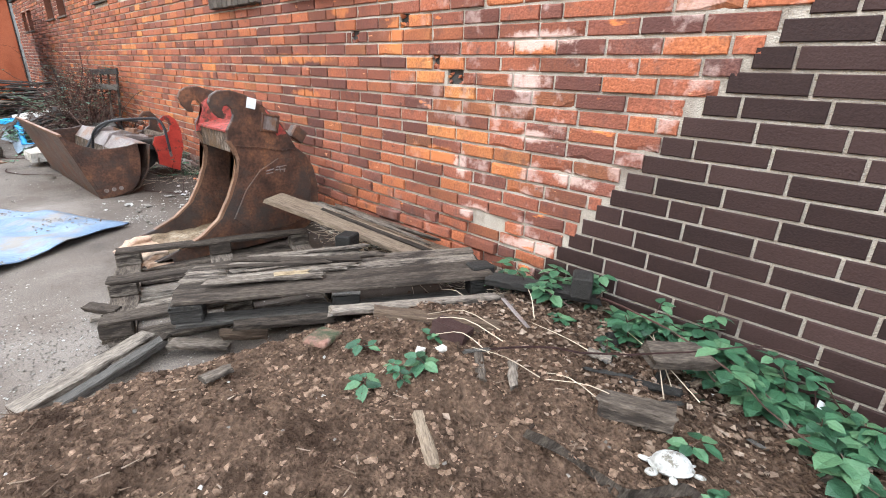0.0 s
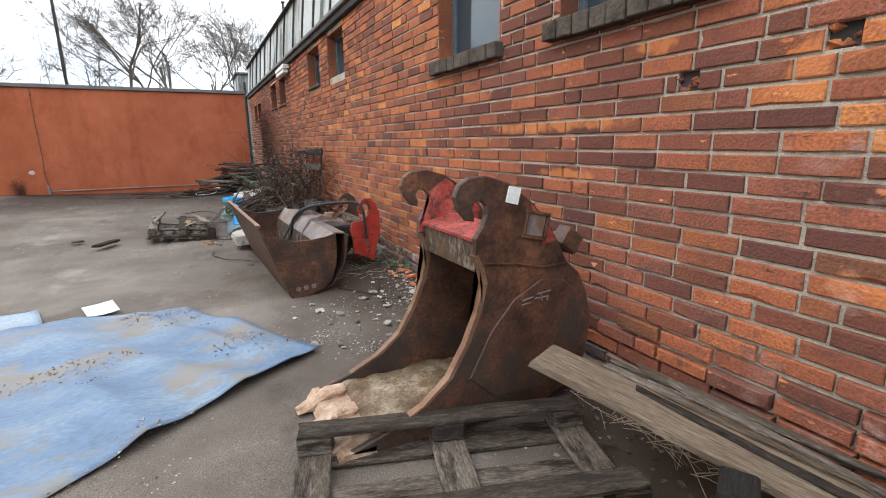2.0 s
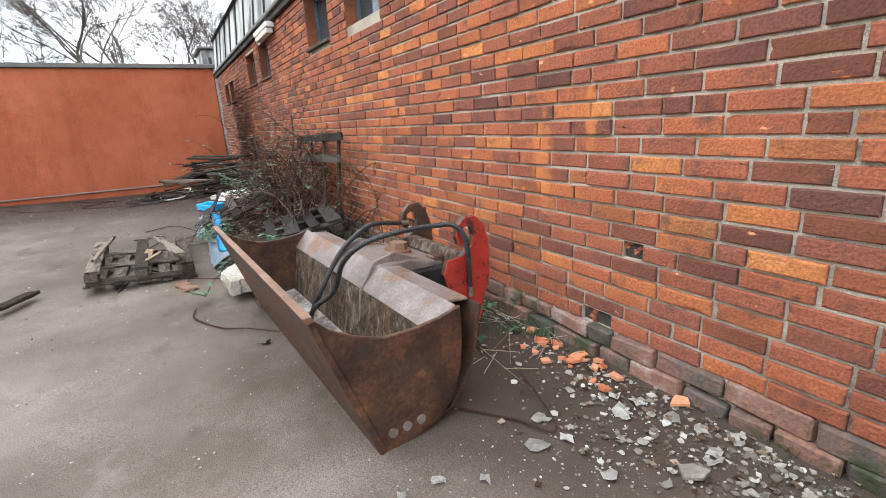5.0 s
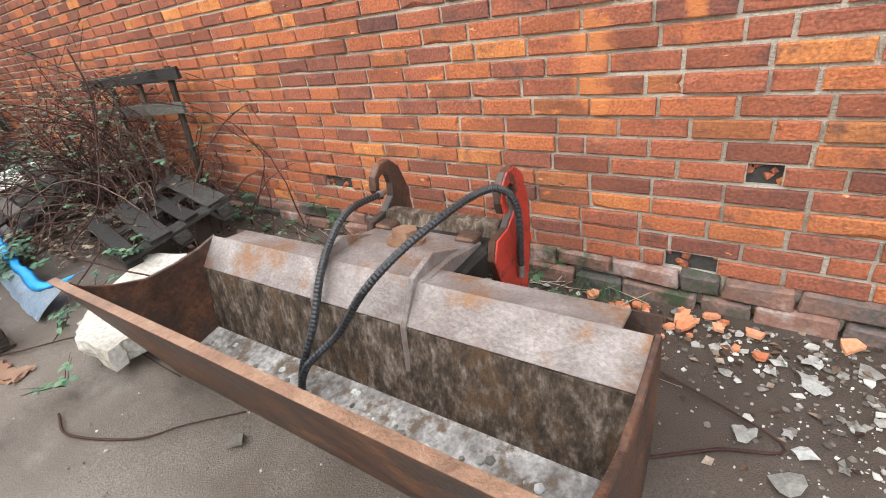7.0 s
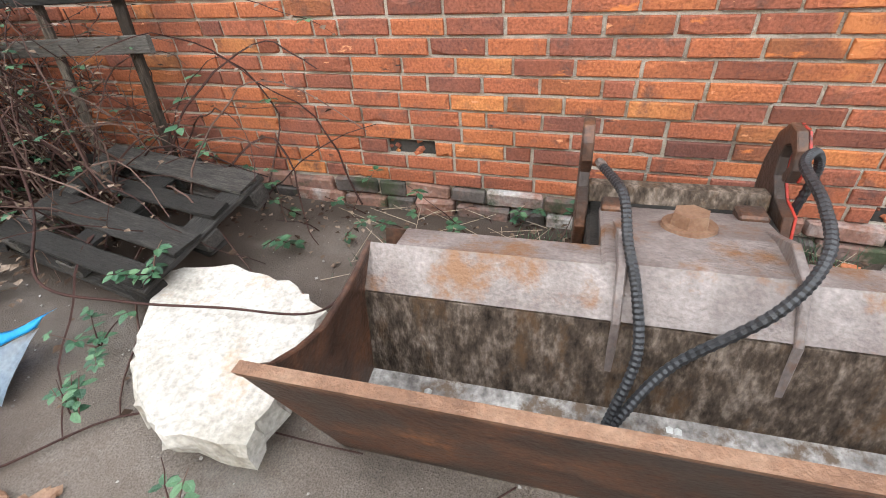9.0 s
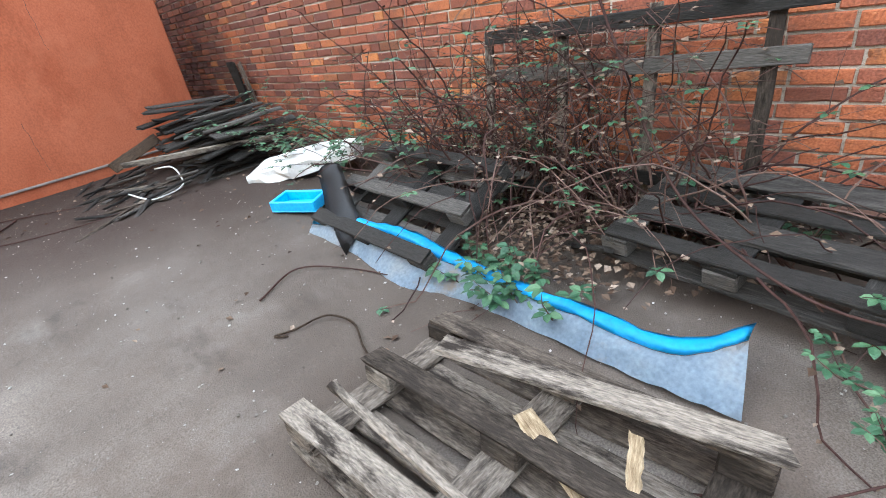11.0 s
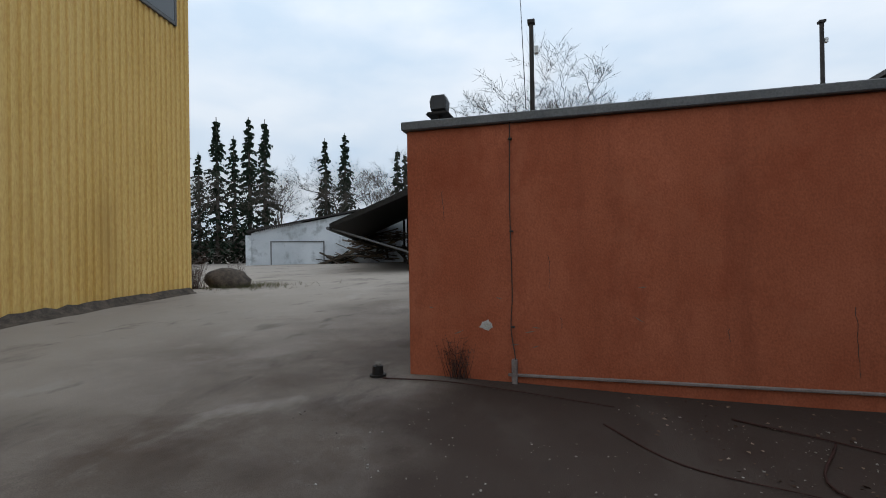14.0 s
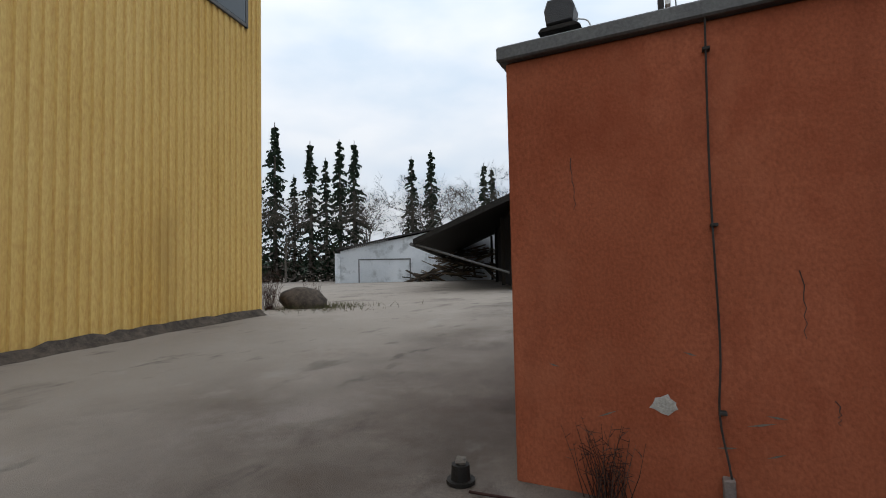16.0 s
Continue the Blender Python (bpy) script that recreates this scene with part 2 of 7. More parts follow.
burnt_and_shaded(M_brick, "object")
burnt_and_shaded(M_brick_i, "island")
spalled(M_brick)
spalled(M_brick_i)
whitened(M_brick_i)
M_mortar = mat("lime_mortar", [(0.3, 0.26, 0.215), (0.46, 0.41, 0.345)], 3, 8, 0.95, bump=0.8, bscale=150, stain=(0.24, 0.2, 0.165), stain_scale=2.2)
M_dark_brick = mat("brown_clinker", [(0.02, 0.012, 0.011), (0.032, 0.018, 0.016), (0.046, 0.026, 0.023)], 2, 6, 0.6, bump=0.3, bscale=120, rnd="object", spec=0.12)
M_dark_brick_i = mat("brown_clinker_rest", [(0.02, 0.012, 0.011), (0.032, 0.018, 0.016), (0.046, 0.026, 0.023)], 2, 6, 0.6, bump=0.3, bscale=120, rnd="island", spec=0.12)
M_mortar2 = mat("pale_mortar", [(0.42, 0.39, 0.36), (0.55, 0.52, 0.48)], 5, 6, 0.95, bump=0.4, bscale=150)
M_plinth = mat("plinth_stone", [(0.035, 0.032, 0.03), (0.1, 0.085, 0.078), (0.22, 0.12, 0.09), (0.4, 0.385, 0.37)], 9, 10, 0.95, bump=0.8, bscale=60, rnd="island", stain=(0.05, 0.06, 0.035), stain_scale=3)
M_orange = mat("orange_render", [(0.275, 0.076, 0.036), (0.33, 0.1, 0.05), (0.385, 0.122, 0.064)], 1.2, 8, 0.9, bump=0.5, bscale=70, stretch=(1, 1, 0.7), stain=(0.22, 0.05, 0.022), stain_scale=1.6, stain_at=(0.5, 0.8), dist=0.008)
def yard_mat():
    """Worn grey-brown surface: pale dusty patches, a brown soiled strip by the wall, darker brown ground beside the
    thicket and towards the garage, damp blotches.
    """
    m = mat("yard_surface", [(0.088, 0.07, 0.056), (0.145, 0.12, 0.1), (0.225, 0.195, 0.17)], 0.7, 10, 0.88, bump=0.6, bscale=160, stain=(0.085, 0.063, 0.048), stain_scale=0.45, stain_at=(0.5, 0.66), spec=0.18, rough_var=0.2, dist=0.012, grain=1.0)
    n, l = m.node_tree.nodes, m.node_tree.links
    b = n["Principled BSDF"]
    src = b.inputs["Base Color"].links[0].from_socket
    geo = n.new("ShaderNodeNewGeometry")
    sep = n.new("ShaderNodeSeparateXYZ")
    l.new(geo.outputs["Position"], sep.inputs["Vector"])
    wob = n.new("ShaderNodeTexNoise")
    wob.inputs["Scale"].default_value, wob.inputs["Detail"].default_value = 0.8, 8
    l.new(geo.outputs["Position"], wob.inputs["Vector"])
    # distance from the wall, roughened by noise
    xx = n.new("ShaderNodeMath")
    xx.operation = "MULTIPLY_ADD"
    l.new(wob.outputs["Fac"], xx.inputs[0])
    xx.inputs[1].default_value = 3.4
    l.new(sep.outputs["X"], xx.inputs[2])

    def ramp(sock, a, c):
        r = n.new("ShaderNodeMapRange")
        r.interpolation_type = "SMOOTHSTEP"
        r.inputs["From Min"].default_value, r.inputs["From Max"].default_value = a, c
        l.new(sock, r.inputs["Value"])
        return r.outputs["Result"]

    def times(a, c):
        r = n.new("ShaderNodeMath")
        r.operation = "MULTIPLY"
        l.new(a, r.inputs[0])
        l.new(c, r.inputs[1])
        return r.outputs["Value"]

    def layer(src, fac, col, amount):
        k = n.new("ShaderNodeMath")
        k.operation = "MULTIPLY"
        l.new(fac, k.inputs[0])
        k.inputs[1].default_value = amount
        x = n.new("ShaderNodeMix")
        x.data_type = "RGBA"
        l.new(k.outputs["Value"], x.inputs["Factor"])
        l.new(src, x.inputs["A"])
        x.inputs["B"].default_value = (*col, 1)
        return x.outputs["Result"]

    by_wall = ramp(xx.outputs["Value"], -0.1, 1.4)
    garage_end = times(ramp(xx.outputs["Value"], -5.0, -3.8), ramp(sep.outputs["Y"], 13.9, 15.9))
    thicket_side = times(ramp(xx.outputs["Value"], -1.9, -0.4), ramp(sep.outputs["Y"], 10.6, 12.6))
    src = layer(src, ramp(xx.outputs["Value"], -5.0, -8.5), (0.34, 0.3, 0.255), 0.65)
    # tracks and blotches along the way, then pale dust streaks
    def blotch(scale, st, a, c):
        mp = n.new("ShaderNodeMapping")
        mp.inputs["Scale"].default_value = st
        l.new(geo.outputs["Position"], mp.inputs["Vector"])
        no = n.new("ShaderNodeTexNoise")
        no.inputs["Scale"].default_value, no.inputs["Detail"].default_value, no.inputs["Roughness"].default_value = scale, 10, 0.62
        l.new(mp.outputs["Vector"], no.inputs["Vector"])
        return ramp(no.outputs["Fac"], a, c)

    src = layer(src, blotch(1.7, (0.8, 0.5, 1), 0.58, 0.72), (0.33, 0.3, 0.265), 0.45)
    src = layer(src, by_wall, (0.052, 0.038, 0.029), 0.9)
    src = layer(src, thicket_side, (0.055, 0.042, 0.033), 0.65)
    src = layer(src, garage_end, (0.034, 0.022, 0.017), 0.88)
    src = layer(src, blotch(1.1, (1.0, 0.45, 1), 0.54, 0.68), (0.075, 0.06, 0.05), 0.5)
    src = layer(src, blotch(2.6, (1.0, 0.5, 1), 0.58, 0.72), (0.04, 0.032, 0.027), 0.5)
    l.new(src, b.inputs["Base Color"])
    return m


def streaked(m):
    """Adds dirty runs down the wall below its edge and bleached patches."""
    n, l = m.node_tree.nodes, m.node_tree.links
    b = n["Principled BSDF"]
    src = b.inputs["Base Color"].links[0].from_socket
    geo = n.new("ShaderNodeNewGeometry")
    for st, scale, a, c, col, k in (((1.0, 1.0, 0.12), 3.4, 0.54, 0.7, (0.15, 0.042, 0.022), 0.35), ((1, 1, 1), 2.2, 0.55, 0.7, (0.4, 0.14, 0.075), 0.4)):
        mp = n.new("ShaderNodeMapping")
        mp.inputs["Scale"].default_value = st
        l.new(geo.outputs["Position"], mp.inputs["Vector"])
        no = n.new("ShaderNodeTexNoise")
        no.inputs["Scale"].default_value, no.inputs["Detail"].default_value, no.inputs["Roughness"].default_value = scale, 8, 0.6
        l.new(mp.outputs["Vector"], no.inputs["Vector"])
        r = n.new("ShaderNodeMapRange")
        r.inputs["From Min"].default_value, r.inputs["From Max"].default_value = a, c
        r.inputs["To Max"].default_value = k
        l.new(no.outputs["Fac"], r.inputs["Value"])
        x = n.new("ShaderNodeMix")
        x.data_type = "RGBA"
        l.new(r.outputs["Result"], x.inputs["Factor"])
        l.new(src, x.inputs["A"])
        x.inputs["B"].default_value = (*col, 1)
        src = x.outputs["Result"]
    l.new(src, b.inputs["Base Color"])


streaked(M_orange)
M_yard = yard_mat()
M_dirt = mat("brown_soil", [(0.03, 0.019, 0.013), (0.155, 0.1, 0.068), (0.38, 0.26, 0.185)], 20, 10, 0.95, bump=1.0, bscale=60, dist=0.05, grain=1.0, rnd="island", stain=(0.035, 0.021, 0.014), stain_scale=2.4, stain_at=(0.52, 0.64), spec=0.05)
M_wood = mat("weathered_wood", [(0.014, 0.011, 0.009), (0.085, 0.068, 0.054), (0.235, 0.2, 0.165)], 7, 12, 0.9, bump=1.0, bscale=22, stretch=(1.6, 7, 7), rnd="object", local=True, stain=(0.03, 0.024, 0.02), stain_scale=2.2, stain_at=(0.5, 0.62), grain=1.0, spec=0.05, dist=0.007)
M_wood_dark = mat("blackened_shaded_wood", [(0.008, 0.007, 0.006), (0.03, 0.027, 0.024), (0.12, 0.108, 0.095)], 7, 10, 0.8, bump=1.0, bscale=22, stretch=(1.2, 14, 14), rnd="object", local=True, grain=1.0, spec=0.2, dist=0.007)
M_wood_brown = mat("brown_wood", [(0.02, 0.014, 0.01), (0.105, 0.074, 0.052), (0.3, 0.235, 0.17)], 7, 10, 0.9, bump=1.0, bscale=22, stretch=(1.2, 14, 14), rnd="object", local=True, grain=0.8)
M_wood_fresh = mat("splintered_wood", [(0.12, 0.08, 0.045), (0.3, 0.225, 0.14), (0.46, 0.37, 0.25)], 12, 8, 0.85, bump=0.6, bscale=80, stretch=(1.2, 8, 8), local=True)
M_rust = mat("rusty_steel", [(0.018, 0.01, 0.008), (0.05, 0.024, 0.015), (0.1, 0.045, 0.025), (0.2, 0.085, 0.038)], 5.5, 12, 0.5, metal=0.15, bump=0.5, bscale=55, stain=(0.045, 0.033, 0.027), stain_scale=3.0, stain_at=(0.48, 0.62), spec=0.4, rough_var=0.25, grain=0.9)
M_rust_lt = mat("worn_rust", [(0.1, 0.05, 0.028), (0.19, 0.1, 0.058), (0.27, 0.17, 0.11)], 7, 10, 0.6, metal=0.3, bump=0.4, bscale=110, spec=0.5, rough_var=0.2)
M_redrust = mat("flaking_red_paint", [(0.22, 0.028, 0.022), (0.34, 0.06, 0.048), (0.46, 0.13, 0.105)], 5, 10, 0.55, metal=0.0, bump=0.8, bscale=45, stain=(0.095, 0.042, 0.03), stain_scale=26, stain_at=(0.49, 0.6), spec=0.3, grain=0.7)
M_red = mat("red_paint", [(0.22, 0.018, 0.012), (0.36, 0.03, 0.018), (0.42, 0.05, 0.03)], 8, 10, 0.5, bump=0.3, bscale=70, stain=(0.05, 0.022, 0.018), stain_scale=6, stain_at=(0.55, 0.62), spec=0.5)
M_steel = mat("scoured_steel", [(0.12, 0.09, 0.08), (0.175, 0.145, 0.132), (0.265, 0.228, 0.21)], 6.5, 14, 0.5, metal=0.2, bump=0.4, bscale=70, stretch=(1.6, 1, 0.7), stain=(0.17, 0.085, 0.04), stain_scale=4, stain_at=(0.52, 0.63), spec=0.45, rough_var=0.25, grain=0.5)
M_grime = mat("grimy_steel", [(0.02, 0.015, 0.012), (0.085, 0.063, 0.047), (0.25, 0.2, 0.16)], 19, 15, 0.75, metal=0.1, bump=0.8, bscale=70, stretch=(1, 1.2, 0.6), stain=(0.1, 0.06, 0.033), stain_scale=4.5, stain_at=(0.52, 0.62), grain=0.9)
M_crust = mat("dry_mud_crust", [(0.1, 0.085, 0.075), (0.24, 0.215, 0.195), (0.42, 0.39, 0.355)], 9, 12, 0.85, bump=0.9, bscale=50, stain=(0.12, 0.085, 0.06), stain_scale=7, stain_at=(0.52, 0.6), grain=0.9)
M_mud = mat("dried_mud", [(0.06, 0.04, 0.025), (0.15, 0.105, 0.065), (0.33, 0.27, 0.2)], 6, 12, 0.6, bump=0.8, bscale=60, stain=(0.13, 0.07, 0.035), stain_scale=5, stain_at=(0.53, 0.62), grain=0.8)
M_tooth = mat("worn_tooth", [(0.2, 0.11, 0.065), (0.36, 0.24, 0.16), (0.5, 0.37, 0.27)], 9, 10, 0.6, bump=0.5, bscale=60, stain=(0.12, 0.05, 0.025), stain_scale=8, stain_at=(0.54, 0.64), spec=0.4)
M_black = mat("black_rubber", [(0.012, 0.012, 0.013), (0.028, 0.028, 0.03)], 10, 5, 0.5, bump=0.3, bscale=120, spec=0.5)
M_black_steel = mat("black_steel", [(0.015, 0.014, 0.013), (0.04, 0.036, 0.032)], 8, 8, 0.6, metal=0.2, bump=0.3, bscale=80)
M_tarp = mat("faded_blue_sheet", [(0.055, 0.095, 0.16), (0.1, 0.155, 0.235), (0.19, 0.235, 0.28)], 1.8, 9, 0.55, bump=0.25, bscale=30, stretch=(1, 1.6, 1), stain=(0.17, 0.15, 0.13), stain_scale=1.5, stain_at=(0.5, 0.6), spec=0.45, rough_var=0.2)
M_blue = mat("bright_blue_sheet", [(0.02, 0.33, 0.68), (0.04, 0.46, 0.86)], 2, 6, 0.5, bump=0.15, bscale=40, spec=0.45)
M_bluegrey = mat("dusty_blue_sheet", [(0.17, 0.22, 0.28), (0.26, 0.32, 0.38), (0.32, 0.34, 0.35)], 3, 8, 0.65, bump=0.2, bscale=60, stain=(0.3, 0.26, 0.22), stain_scale=2.4, stain_at=(0.55, 0.66))
M_slab = mat("white_plaster", [(0.28, 0.255, 0.215), (0.39, 0.362, 0.32), (0.47, 0.445, 0.405)], 4, 12, 0.9, bump=0.7, bscale=50, stain=(0.34, 0.25, 0.17), stain_scale=5, stain_at=(0.56, 0.7), grain=0.6)
M_ornament = mat("chalky_ornament", [(0.2, 0.195, 0.175), (0.36, 0.35, 0.325), (0.46, 0.45, 0.42)], 18, 8, 0.9, bump=0.6, bscale=70, stain=(0.13, 0.115, 0.09), stain_scale=22, stain_at=(0.52, 0.6))
M_debris = mat("pale_rubble", [(0.06, 0.05, 0.043), (0.19, 0.17, 0.145), (0.6, 0.58, 0.54)], 8, 6, 0.9, bump=0.5, bscale=90, rnd="island")
M_flake = mat("white_flake", [(0.2, 0.185, 0.16), (0.42, 0.4, 0.365), (0.66, 0.65, 0.62)], 14, 6, 0.9, bump=0.4, bscale=90, rnd="object")
M_shard = mat("brick_shard", [(0.38, 0.12, 0.06), (0.5, 0.2, 0.1), (0.56, 0.28, 0.17)], 6, 6, 0.95, bump=0.6, bscale=80, rnd="object")
M_pebble = mat("grit", [(0.07, 0.058, 0.047), (0.17, 0.15, 0.13), (0.4, 0.38, 0.35)], 8, 4, 0.95, bump=0.3, bscale=90, rnd="island")
M_litter = mat("dead_leaves", [(0.018, 0.012, 0.009), (0.06, 0.038, 0.026), (0.15, 0.105, 0.075), (0.32, 0.25, 0.195)], 8, 4, 0.9, bump=0.2, bscale=90, rnd="island")
M_leaf = mat("bramble_leaf", [(0.01, 0.035, 0.016), (0.026, 0.08, 0.036), (0.085, 0.16, 0.075)], 10, 4, 0.55, bump=0.3, bscale=120, rnd="island", spec=0.4)
M_stem = mat("bramble_cane", [(0.025, 0.014, 0.013), (0.06, 0.032, 0.027), (0.15, 0.1, 0.08)], 5, 5, 0.8, bump=0.3, bscale=90, rnd="island")
M_stem_pale = mat("dry_stalk", [(0.28, 0.22, 0.16), (0.48, 0.4, 0.3)], 5, 5, 0.85, bump=0.3, bscale=90, rnd="island")
M_yellow = mat("yellow_sheet_metal", [(0.58, 0.37, 0.11), (0.63, 0.42, 0.14), (0.66, 0.45, 0.16)], 0.8, 8, 0.5, bump=0.03, bscale=30, stretch=(1, 1, 0.3), stain=(0.46, 0.29, 0.095), stain_scale=0.7, stain_at=(0.56, 0.8))
M_white = mat("white_paint", [(0.55, 0.58, 0.6), (0.68, 0.7, 0.72)], 0.6, 7, 0.7, bump=0.1, bscale=30, stain=(0.4, 0.42, 0.43), stain_scale=0.8)
M_clad = mat("grey_cladding", [(0.2, 0.21, 0.21), (0.36, 0.38, 0.38), (0.5, 0.52, 0.52)], 0.9, 9, 0.75, bump=0.2, bscale=40, stretch=(1, 1, 0.25), stain=(0.09, 0.095, 0.095), stain_scale=1.4, stain_at=(0.5, 0.6))
M_fascia = mat("dark_fascia", [(0.03, 0.028, 0.026), (0.07, 0.064, 0.06)], 3, 8, 0.8, bump=0.3, bscale=60)
M_rooftrim = mat("zinc_edge", [(0.1, 0.1, 0.1), (0.17, 0.17, 0.165)], 3, 8, 0.6, metal=0.3, bump=0.2, bscale=60)
M_sill = mat("weathered_sill", [(0.035, 0.03, 0.026), (0.08, 0.066, 0.054), (0.13, 0.105, 0.085)], 6, 8, 0.95, bump=0.8, bscale=60)
M_frame = mat("grey_window_frame", [(0.06, 0.075, 0.09), (0.1, 0.12, 0.14)], 4, 6, 0.6, bump=0.2, bscale=60)
M_pipe = mat("grey_conduit", [(0.16, 0.13, 0.12), (0.24, 0.2, 0.18)], 6, 6, 0.7, bump=0.2, bscale=80)
M_bark = mat("bark", [(0.07, 0.06, 0.052), (0.15, 0.13, 0.11)], 3, 8, 0.95, bump=0.6, bscale=20)
M_twig = mat("bare_twig", [(0.07, 0.06, 0.05), (0.14, 0.12, 0.1)], 3, 4, 0.95, bump=0.2, bscale=20)
M_spruce = mat("spruce_needles", [(0.012, 0.02, 0.014), (0.03, 0.045, 0.028), (0.05, 0.062, 0.04)], 4, 5, 0.9, bump=0.3, bscale=20, rnd="island")
M_timber = mat("scrap_timber", [(0.03, 0.027, 0.025), (0.1, 0.08, 0.062), (0.24, 0.17, 0.11)], 3, 6, 0.9, bump=0.3, bscale=30, rnd="object")
M_plastic = mat("white_plastic", [(0.6, 0.6, 0.58), (0.72, 0.72, 0.7)], 4, 6, 0.5, bump=0.1, bscale=60)
M_grass = mat("weeds", [(0.05, 0.05, 0.025), (0.13, 0.12, 0.06)], 4, 6, 0.95, bump=0.4, bscale=50)


def glass_mat():
    m = bpy.data.materials.new("window_glass")
    m.use_nodes = True
    b = m.node_tree.nodes["Principled BSDF"]
    b.inputs["Base Color"].default_value = (0.03, 0.045, 0.055, 1)
    b.inputs["Roughness"].default_value = 0.08
    b.inputs["Specular IOR Level"].default_value = 0.6
    return m


M_glass = glass_mat()


# ---- building helpers ----
def thing(name, m=None, label="", category="", group="", kind=""):
    ob = new(name)
    ob.matrix_world = m or Matrix()
    return tagged(ob, label, category, group, kind)


def obj(name, bm, material, parent=None, label="", smooth=False, kind="", category="", group="", m=None):
    me = bpy.data.meshes.new(name)
    bmesh.ops.recalc_face_normals(bm, faces=bm.faces)
    bm.to_mesh(me)
    bm.free()
    me.materials.append(material)
    if smooth:
        me.polygons.foreach_set("use_smooth", [True] * len(me.polygons))
    ob = new(name, me)
    if parent:
        ob.parent = parent
    if m:
        ob.matrix_basis = m
    return tagged(ob, label, category, group, kind)


def part(name, bm, material, parent, label="", smooth=False, m=None):
    return obj(name, bm, material, parent, label, smooth, m=m)


def box(bm, x0, x1, y0, y1, z0, z1, m=None):
    vs = [bm.verts.new((x, y, z)) for x in (x0, x1) for y in (y0, y1) for z in (z0, z1)]
    for f in ((0, 1, 3, 2), (4, 6, 7, 5), (0, 4, 5, 1), (2, 3, 7, 6), (0, 2, 6, 4), (1, 5, 7, 3)):
        bm.faces.new([vs[i] for i in f])
    if m:
        bmesh.ops.transform(bm, matrix=m, verts=vs)
    return vs


def bevel(bm, w, seg=1):
    bmesh.ops.bevel(bm, geom=list(bm.edges), offset=w, segments=seg, affect="EDGES", profile=0.5)
    return bm


def bbox(x0, x1, y0, y1, z0, z1, w=0.004, seg=1):
    bm = bmesh.new()
    box(bm, x0, x1, y0, y1, z0, z1)
    return bevel(bm, w, seg) if w else bm


def prism(pts, y0, y1, w=0.0):
    """A flat outline in x and z, made solid from y0 to y1."""
    bm = bmesh.new()
    a = [bm.verts.new((x, y0, z)) for x, z in pts]
    b = [bm.verts.new((x, y1, z)) for x, z in pts]
    n = len(pts)
    bm.faces.new(a)
    bm.faces.new(b[::-1])
    for i in range(n):
        bm.faces.new((a[i], b[i], b[(i + 1) % n], a[(i + 1) % n]))
    if w:
        bm.normal_update()
        es = [e for e in bm.edges if len(e.link_faces) == 2 and abs(e.verts[0].co.y - e.verts[1].co.y) < 1e-6]
        bmesh.ops.bevel(bm, geom=es, offset=w, segments=1, affect="EDGES")
    bmesh.ops.triangulate(bm, faces=[f for f in bm.faces if len(f.verts) > 4])
    return bm


def sheet(pts, y0, y1, th):
    """A bent plate: the open line pts in x and z, th thick, from y0 to y1."""
    off = []
    for i, (x, z) in enumerate(pts):
        a, b = pts[max(0, i - 1)], pts[min(len(pts) - 1, i + 1)]
        d = Vector((b[0] - a[0], b[1] - a[1])).normalized()
        off.append((x - d.y * th, z + d.x * th))
    bm = bmesh.new()
    r = [[bm.verts.new((x, y, z)) for x, z in pts + off[::-1]] for y in (y0, y1)]
    n = len(r[0])
    for i in range(n):
        bm.faces.new((r[0][i], r[1][i], r[1][(i + 1) % n], r[0][(i + 1) % n]))
    h = len(pts)
    for k in (0, 1):
        for i in range(h - 1):
            bm.faces.new((r[k][i], r[k][i + 1], r[k][n - 2 - i], r[k][n - 1 - i]))
    return bm


def tube(bm, pts, r0, r1=None, sides=6):
    """A tapered tube along pts."""
    r1 = r0 if r1 is None else r1
    pts = [Vector(p) for p in pts]
    rings = []
    u = None
    for i, p in enumerate(pts):
        d = (pts[min(i + 1, len(pts) - 1)] - pts[max(i - 1, 0)]).normalized()
        if u is None or abs(u.dot(d)) > 0.99:
            u = d.orthogonal()
        u = (u - d * u.dot(d)).normalized()
        v = d.cross(u)
        r = r0 + (r1 - r0) * i / max(1, len(pts) - 1)
        rings.append([bm.verts.new(p + (u * math.cos(a) + v * math.sin(a)) * r) for a in (2 * math.pi * k / sides for k in range(sides))])
    for a, b in zip(rings, rings[1:]):
        for k in range(sides):
            bm.faces.new((a[k], a[(k + 1) % sides], b[(k + 1) % sides], b[k]))
    if sides > 2:
        bm.faces.new(rings[0][::-1])
        bm.faces.new(rings[-1])


def curve_pts(ctrl, n=8):
    """A smooth line through the control points."""
    c = [Vector(p) for p in ctrl]
    c = [c[0] * 2 - c[1]] + c + [c[-1] * 2 - c[-2]]
    out = []
    for i in range(1, len(c) - 2):
        for k in range(n):
            t = k / n
            a, b, d, e = c[i - 1], c[i], c[i + 1], c[i + 2]
            out.append(0.5 * ((2 * b) + (d - a) * t + (2 * a - 5 * b + 4 * d - e) * t * t + (3 * b - a - 3 * d + e) * t ** 3))
    out.append(c[-2])
    return out


